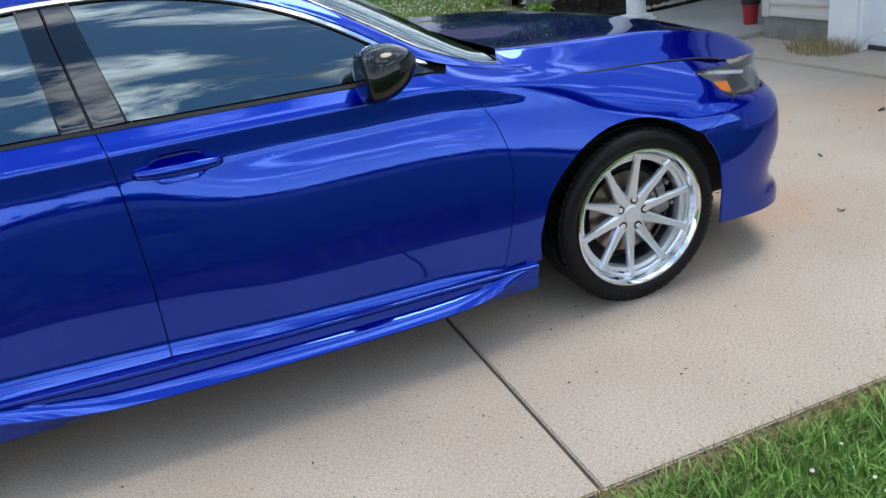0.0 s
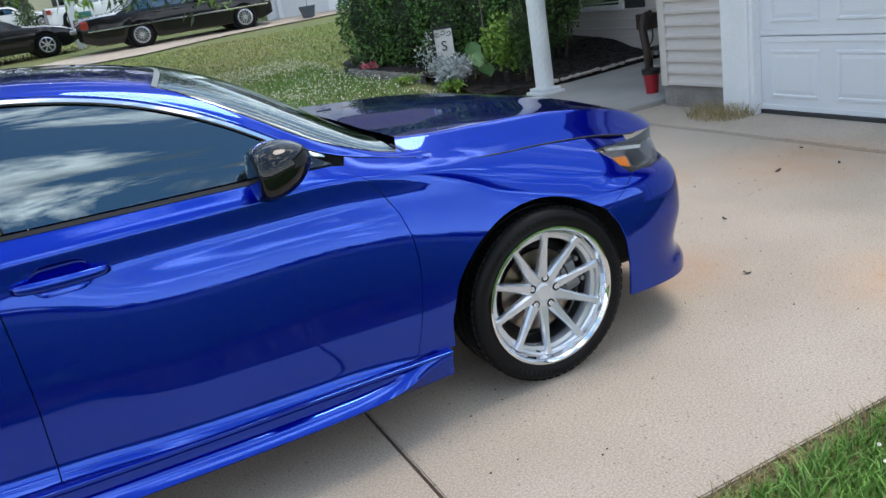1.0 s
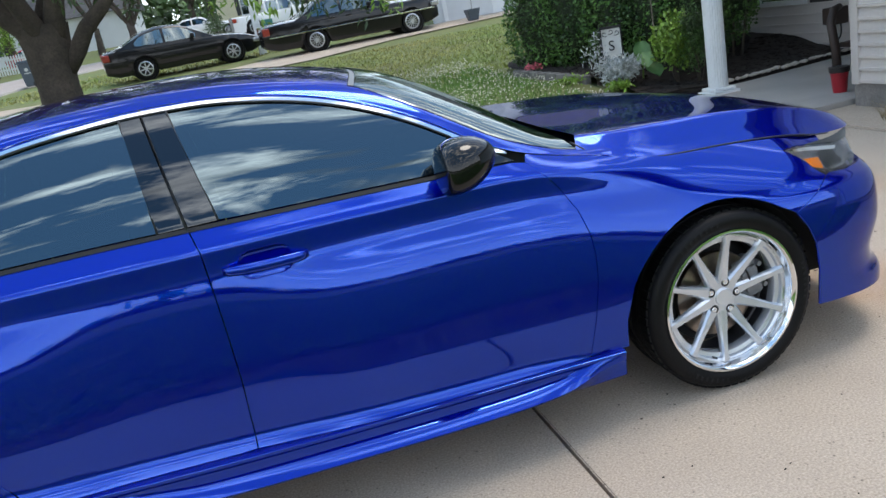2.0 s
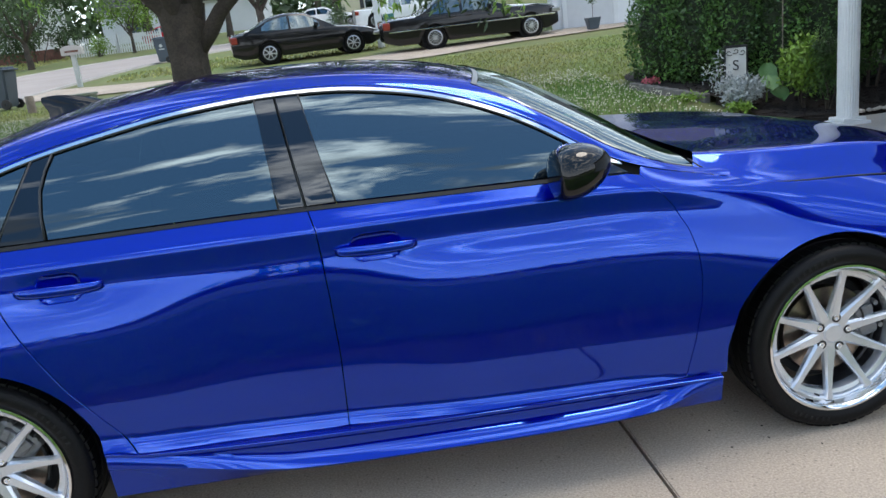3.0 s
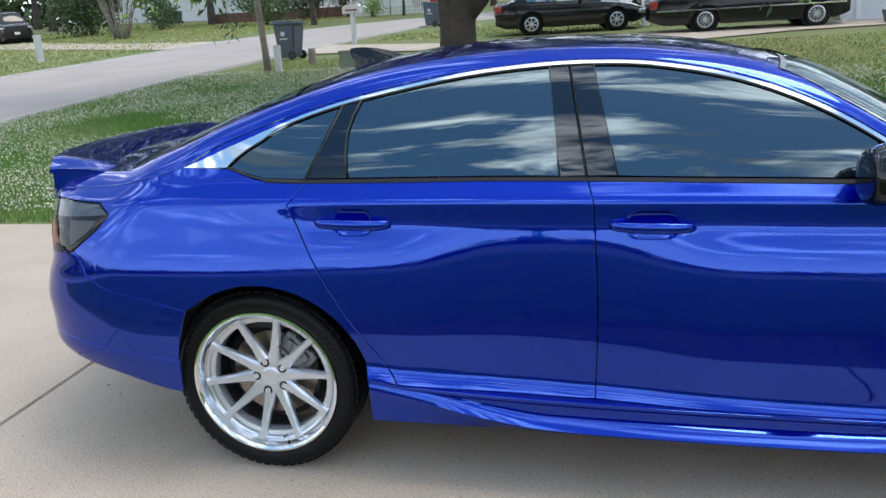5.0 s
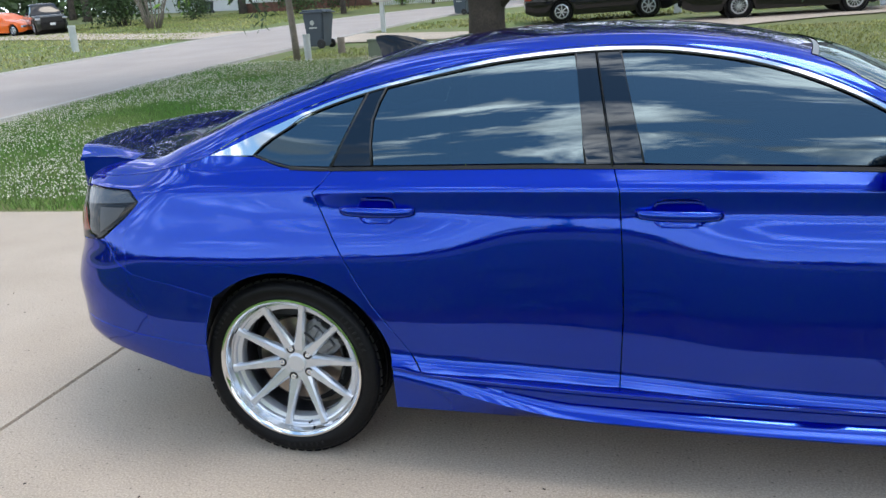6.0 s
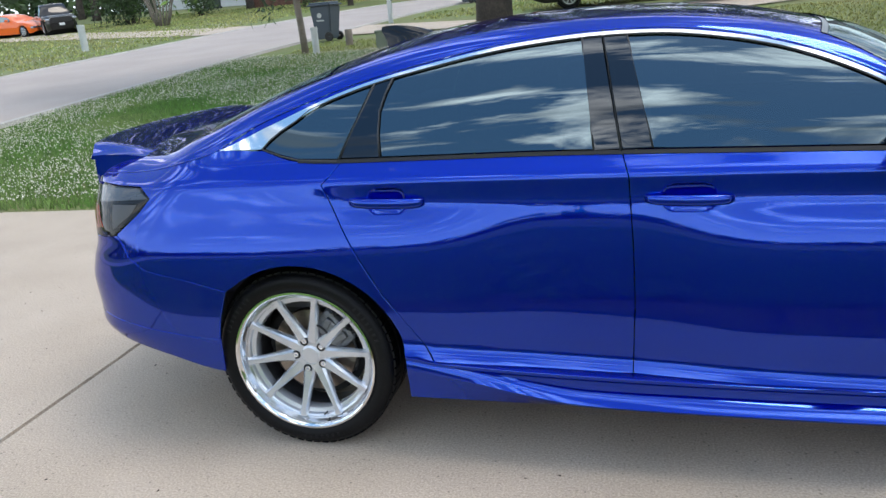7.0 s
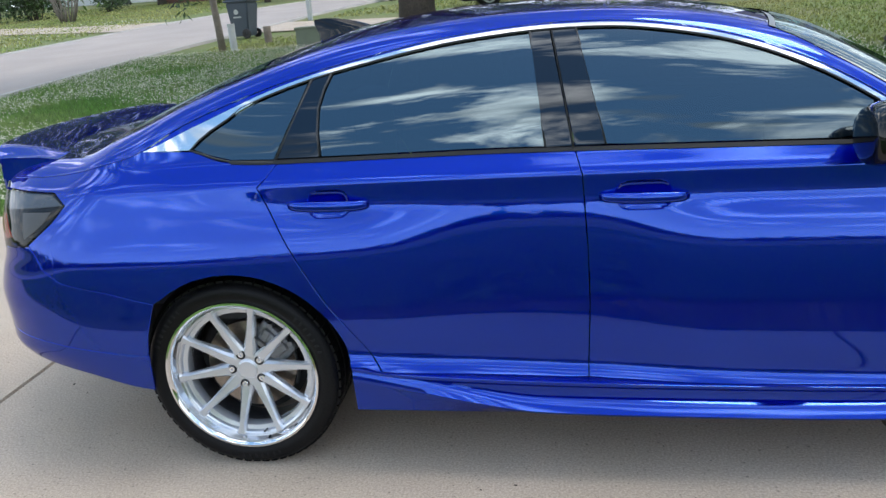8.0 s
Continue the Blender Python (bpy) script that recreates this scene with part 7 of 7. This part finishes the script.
    return c


def stand(x, y, turn):
    """On the rising ground, nose along turn degrees from +x, tipped with the slope."""
    return Matrix.Translation((x, y, rise(x, y) + 0.03)) @ Matrix.Rotation(math.atan(0.058), 4, "X") @ Matrix.Rotation(radians(turn), 4, "Z")


limo = parked_car("limousine_saloon", "long black saloon with chrome side moulding parked on the drive", stand(2.71, 21.2 + 0.72, 2), BLACKCAR, 3.0, 5.47, 0.95, 1.99, [(-1.6, 0.86), (-1.5, 0.94), (-0.6, 0.99), (0.6, 0.98), (2.2, 0.98), (3.2, 0.94), (3.8, 0.86), (3.96, 0.72)], [(-0.55, 0.97), (-0.2, 1.15), (0.15, 1.38), (0.5, 1.47), (1.1, 1.48), (1.5, 1.42), (2.0, 1.16), (2.35, 0.97)], trim=True, spokes=14)
sed = parked_car("black_saloon", "black saloon with silver wheels parked on the grass", stand(-2.53, 23.5 + 0.7, 9), BLACKCAR, 2.77, 4.90, 0.97, 1.82, [(-1.18, 0.80), (-1.1, 0.97), (-0.5, 1.02), (0.6, 0.99), (1.8, 0.96), (2.6, 0.90), (3.3, 0.78), (3.74, 0.60)], [(-0.75, 1.0), (-0.3, 1.2), (0.2, 1.41), (0.7, 1.48), (1.2, 1.45), (1.7, 1.25), (2.25, 0.93)], spokes=7, tint=CLEAR)
white1 = parked_car("white_saloon", "white saloon parked by the far house", stand(-1.9, 51.5, 0), WHITECAR, 2.7, 4.7, 0.9, 1.8, [(-1.1, 0.9), (0.5, 0.98), (2.2, 0.95), (3.6, 0.7)], [(-0.6, 0.97), (0.1, 1.38), (1.0, 1.42), (1.9, 0.95)], spokes=8)
truck1 = parked_car("white_pickup", "white pickup truck parked behind the saloon", stand(2.0, 43.5, 5), WHITECAR, 3.2, 5.2, 0.9, 1.9, [(-1.1, 1.05), (0.5, 1.05), (2.8, 1.08), (4.0, 1.0)], [(0.7, 1.05), (0.9, 1.7), (1.8, 1.72), (2.6, 1.06)], spokes=8, wheel_r=0.40)
orange = parked_car("orange_hatchback", "orange compact car on the far drive", stand(-40.4, 41.6, -10), ORANGECAR, 2.62, 4.5, 0.95, 1.78, [(-0.95, 0.9), (0.4, 1.0), (1.9, 0.97), (2.8, 0.88), (3.5, 0.65)], [(-0.8, 1.0), (-0.2, 1.35), (0.6, 1.44), (1.2, 1.38), (2.1, 0.97)], spokes=5)
truck2 = parked_car("black_pickup", "black pickup truck on the far drive", stand(-37.4, 42.2, -42), BLACKCAR, 3.3, 5.5, 0.95, 1.95, [(-1.2, 1.15), (0.6, 1.15), (2.8, 1.18), (3.9, 1.14), (4.2, 1.0)], [(0.6, 1.15), (0.8, 1.80), (2.0, 1.82), (2.8, 1.18)], spokes=6, wheel_r=0.42, rim_r=0.55)
bm = bmesh.new()
box(bm, 4.18, 4.29, -0.62, 0.62, 0.72, 1.05, 0.03)
part("grille", bm, PLASTIC, truck2, "black grille")
red = parked_car("red_car", "red car behind the white fence", stand(-12.5, 55.5, 0), REDCAR, 2.6, 4.5, 0.9, 1.8, [(-1.0, 0.9), (0.5, 0.98), (2.0, 0.95), (3.5, 0.7)], [(-0.6, 0.97), (0.1, 1.38), (1.0, 1.42), (1.9, 0.95)], spokes=6)
for tgt, x, z, w in ((truck2, 4.30, 0.62, 0.30), (orange, 3.58, 0.50, 0.32)):
    bm = bmesh.new()
    box(bm, x, x + 0.012, -w / 2, w / 2, z - 0.07, z + 0.07, 0.004)
    part("plate", bm, WHITE, tgt, "blank pale plate")


# ---- houses behind ----
def far_house(name, label, x, y, turn, length, depth, wall_h, roof_h, wall_mat, windows=(), doors=(), base=None):
    z = rise(x, y) if base is None else base
    h = thing(name, label, "house", at=Matrix.Translation((x, y, z)) @ Matrix.Rotation(radians(turn), 4, "Z"))
    bm = bmesh.new()
    box(bm, 0, length, 0, depth, -1.0, wall_h)
    part("wall", bm, wall_mat, h)
    k, zz = 0, 0.15
    while zz < wall_h:
        bm = bmesh.new()
        prism(bm, [(-0.02, zz), (-0.002, zz + 0.19), (0.0, zz + 0.19), (0.0, zz)], 0.0, length, "x")
        part("siding_board", bm, wall_mat, h)
        zz += 0.19
    bm = bmesh.new()
    prism(bm, [(-0.5, wall_h), (depth + 0.5, wall_h), (depth / 2, wall_h + roof_h)], -0.4, length + 0.4, "x")
    part("roof", bm, ROOFING, h, "grey shingle roof")
    for wx, wz, ww, wh in windows:
        bm = bmesh.new()
        box(bm, wx - 0.08, wx + ww + 0.08, -0.07, 0.02, wz - 0.08, wz + wh + 0.08, 0.01)
        win = part("window", bm, WHITE, h, "white window frame")
        for j in range(2):
            bm = bmesh.new()
            box(bm, wx, wx + ww, -0.085, -0.06, wz + j * wh / 2 + 0.02, wz + (j + 1) * wh / 2 - 0.02)
            part("pane", bm, TINT, win, "dark pane")
        for sx in (wx - 0.45, wx + ww + 0.12):
            bm = bmesh.new()
            box(bm, sx, sx + 0.33, -0.06, 0.0, wz, wz + wh, 0.01)
            part("shutter", bm, SEAL, h, "dark shutter")
    for dx, dw, dh, mat in doors:
        bm = bmesh.new()
        box(bm, dx, dx + dw, -0.06, 0.02, 0.05, dh, 0.01)
        d = part("door", bm, mat, h, "pale door")
        bm = bmesh.new()
        for x0, x1, z0, z1 in ((dx - 0.14, dx, 0, dh + 0.14), (dx + dw, dx + dw + 0.14, 0, dh + 0.14), (dx, dx + dw, dh, dh + 0.14)):
            box(bm, x0, x1, -0.09, 0.0, z0, z1, 0.006)
        part("door_frame", bm, WHITE, d, "white door frame")
    return h


far_house("white_house", "white vinyl-sided house across the street", -66, 89.5, -35, 46, 9, 3.4, 3.0, SIDING_WHITE, [(6, 0.9, 1.1, 1.5), (14, 0.9, 1.1, 1.5), (33.0, 0.8, 1.1, 1.6), (36.2, 0.8, 1.1, 1.6), (41, 0.8, 1.1, 1.6)], [(39.2, 1.0, 2.1, GREYDOOR)])
far_house("neighbour_house", "white house with a garage behind the black limousine", 6.9, 22.9, -14, 14, 8, 3.2, 2.8, SIDING_WHITE, [(5.5, 0.9, 1.0, 1.4)], [(0.5, 1.5, 2.6, GREYDOOR)], rise(0, 22) - 0.1)
far_house("yellow_house", "pale yellow gabled house up the street", 0.5, 66, -4, 12, 8, 3.4, 3.6, YELLOW, [(2, 0.9, 1.0, 1.4), (6, 0.9, 1.0, 1.4)])
far_house("end_house", "grey-roofed house at the end of the street", -24, 84, -8, 16, 8, 3.2, 3.2, SIDING_WHITE, [(3, 0.9, 1.0, 1.4), (9, 0.9, 1.0, 1.4)])
low = thing("brick_garden_wall", "low red brick garden wall up the street", "wall", kind="structure")
bm = bmesh.new()
for x0, x1, y0 in ((-30, -19.5, 56.5),):
    box(bm, x0, x1, y0, y0 + 0.3, rise(0, y0) - 0.3, rise(0, y0) + 0.75, 0.03)
part("brickwork", bm, BRICKRED, low)
fence = thing("picket_fence", "white picket fence before the red car", "fence")
for k in range(36):
    x = -18.0 + 0.16 * k
    bm = bmesh.new()
    prism(bm, [(x, 0), (x + 0.10, 0), (x + 0.10, 1.12), (x + 0.05, 1.22), (x, 1.12)], 0, 0.025, "y")
    part("picket", bm, WHITE, fence, at=Matrix.Translation((0, 54.3, rise(0, 54.3))))
for z in (0.3, 0.9):
    bm = bmesh.new()
    box(bm, -18.1, -12.2, 0.03, 0.07, z, z + 0.09)
    part("rail", bm, WHITE, fence, at=Matrix.Translation((0, 54.3, rise(0, 54.3))))
for x in (-18.1, -15.1, -12.2):
    bm = bmesh.new()
    box(bm, x - 0.07, x + 0.07, 0.0, 0.14, 0, 1.35, 0.02)
    part("post", bm, WHITE, fence, at=Matrix.Translation((0, 54.3, rise(0, 54.3))))
planter = thing("planter", "dark square planter with a small bare plant", "planter", at=Matrix.Translation((7.66, 21.0, rise(0, 21.0) + 0.04)))
bm = bmesh.new()
lo, hi = [[bm.verts.new((sx * r, sy * r, z)) for sx, sy in ((-1, -1), (1, -1), (1, 1), (-1, 1))] for r, z in ((0.14, 0), (0.21, 0.34))]
bm.faces.new(lo[::-1]); bm.faces.new(hi)
for i in range(4):
    bm.faces.new((lo[i], lo[(i + 1) % 4], hi[(i + 1) % 4], hi[i]))
bmesh.ops.bevel(bm, geom=bm.edges[:], offset=0.012, segments=1, affect="EDGES")
part("pot_body", bm, BIN, planter)
bm = bmesh.new()
tube(bm, [(0, 0, 0.3), (0.02, 0, 0.6), (0, 0.02, 0.85)], 0.008, 6)
part("stem", bm, BARK, planter)
foliage("leaves", blob_points(60, [(0, 0, 0.85, 0.15, 0.15, 0.1)], 3), 0.08, LEAF, planter, "", 2, 0.2, 3)
post2 = thing("gutter_post", "white post with a green meter box", "post", at=Matrix.Translation((1.3, 24.8, rise(0, 24.8))))
bm = bmesh.new()
box(bm, -0.12, 0.12, -0.1, 0.1, 0, 2.6, 0.01)
part("post", bm, WHITE, post2)
bm = bmesh.new()
box(bm, 0.18, 0.55, -0.1, 0.1, 0.75, 1.1, 0.02)
part("meter_box", bm, material("teal_box", (0.05, 0.22, 0.19), rough=0.5), post2, "teal box")

# ---- trees and bushes behind ----
myrtle = thing("crape_myrtle", "many-stemmed bare-legged small tree", "tree", at=Matrix.Translation((-27.1, 38.8, rise(0, 38.8))))
for k in range(13):
    bm = bmesh.new()
    a = k * 2.4
    limb(bm, (0.35 * math.cos(a), 0.35 * math.sin(a), 0), (1.5 * math.cos(a) + 0.2, 1.2 * math.sin(a), 3.2), 0.055, 0.02, 0.08, 5, 70 + k)
    part("stem", bm, WOOD, myrtle, "smooth pale stem", True)
foliage("crown", blob_points(3500, [(0, 0, 4.0, 2.2, 2.0, 1.3), (1.2, 0, 3.4, 1.2, 1.2, 0.8), (-1.2, 0, 3.4, 1.2, 1.2, 0.8)], 71, 0.3), 0.16, LEAF_FAR, myrtle, "", 2, 0.2, 71)
WOODS = ((-17.0, 43.2, 5.5, 3.2, 0.16, 3000, 0.20, LEAF_FAR), (-30, 56, 11, 5.0, 0.3, 5000, 0.3, LEAF_FAR), (-23, 60, 12, 5.5, 0.3, 5000, 0.3, LEAF_FAR), (-15.5, 66, 13, 6, 0.3, 5000, 0.32, LEAF_FAR), (-40, 58, 12, 5.5, 0.3, 5000, 0.3, LEAF_FAR), (-8.5, 62, 9, 4.5, 0.25, 4000, 0.28, LEAF_TREE), (-13.2, 50.5, 4.6, 1.9, 0.10, 1600, 0.20, LEAF_LIGHT), (-4.5, 46, 9, 4.2, 0.25, 5000, 0.26, LEAF_TREE), (-1.5, 70, 12, 5, 0.3, 4000, 0.32, LEAF_FAR), (-50, 64, 13, 6, 0.35, 5000, 0.34, LEAF_FAR), (-60, 75, 14, 7, 0.35, 4000, 0.4, LEAF_FAR), (10, 62, 5.9, 5, 0.3, 4000, 0.34, LEAF_FAR), (18, 50, 5.5, 5, 0.3, 4000, 0.34, LEAF_FAR), (-20, 90, 16, 8, 0.4, 4000, 0.45, LEAF_FAR), (-40, 100, 17, 9, 0.4, 4000, 0.5, LEAF_FAR), (0, 95, 16, 8, 0.4, 4000, 0.45, LEAF_FAR), (24, 30, 4.5, 4, 0.3, 4000, 0.34, LEAF_FAR))
for k, (x, y, h, s, r, n, leaf, mat) in enumerate(WOODS):
    tree("tree", "leafy green tree in a neighbouring garden", x, y, h * 1.45 if h > 6 else h, s * 1.15 if h > 6 else s, r, int(n * 1.5), leaf, mat, 100 + k, 0.15 if h > 6 else 0.3, group="neighbourhood trees")


def bush(label, x, y, r, h, n, leaf, mat, seed):
    b = thing("bush", label, "bush", "neighbourhood bushes", at=Matrix.Translation((x, y, rise(x, y))))
    rng = random.Random(seed)
    blobs = [(rng.uniform(-0.5, 0.5) * r, rng.uniform(-0.5, 0.5) * r, h * rng.uniform(0.3, 0.65), r * 0.62, r * 0.62, h * 0.36) for _ in range(7)]
    foliage("leaves", blob_points(n, blobs, seed, 0.45), leaf, mat, b, "", 1.7, 0.1, seed)
    bm = bmesh.new()
    for q in blobs:
        limb(bm, (q[0] * 0.3, q[1] * 0.3, 0), q[:3], 0.04, 0.01, 0.1, 4, seed)
    part("stems", bm, BARK, b)


bush("dark conical evergreen bush", -33.5, 45.5, 2.6, 6.0, 6000, 0.20, LEAF_TREE, 201)
bush("round green bush by the white house", -31.0, 50.0, 1.6, 2.6, 1800, 0.18, LEAF_FAR, 202)
bush("green hedge bushes up the street", -22.5, 48.5, 2.2, 3.4, 3600, 0.18, LEAF_FAR, 203)
bush("green hedge bushes up the street", -20.0, 52.5, 2.6, 4.2, 3600, 0.20, LEAF_TREE, 204)
bush("round light green bush by the fence", -15.8, 52.0, 0.9, 1.5, 900, 0.12, LEAF_LIGHT, 205)
bush("dark bush by the mailbox", -18.4, 55.0, 1.2, 2.2, 1200, 0.16, LEAF_TREE, 206)
bush("pale shrub by the yellow house", 0.2, 47.5, 0.8, 1.6, 900, 0.14, LEAF_FAR, 207)
# woods that close the place behind the camera and at its sides
rng = random.Random(77)
ring = []
for k in range(46):
    a = radians(180 + 180 * k / 45) + rng.uniform(-0.02, 0.02)
    d = rng.uniform(48, 62)
    ring.append((d * math.cos(a) * 1.2, d * math.sin(a), rise(0, d * math.sin(a)) + rng.uniform(0.6, 1.4), 4.5, 3.5, rng.uniform(1.4, 2.2)))
for k in range(40):
    a = radians(180 * k / 39)
    d = rng.uniform(85, 110)
    ring.append((d * math.cos(a), 25 + d * math.sin(a), rise(0, 90) + rng.uniform(2, 4), 8, 6, rng.uniform(4, 7)))
woods = foliage("far_woods", blob_points(45000, ring, 300, 0.5), 1.3, LEAF_FAR, None, "continuous belt of green woodland in the distance", 1.5, 0.1, 300)
tagged(woods, category="trees", kind="stuff")
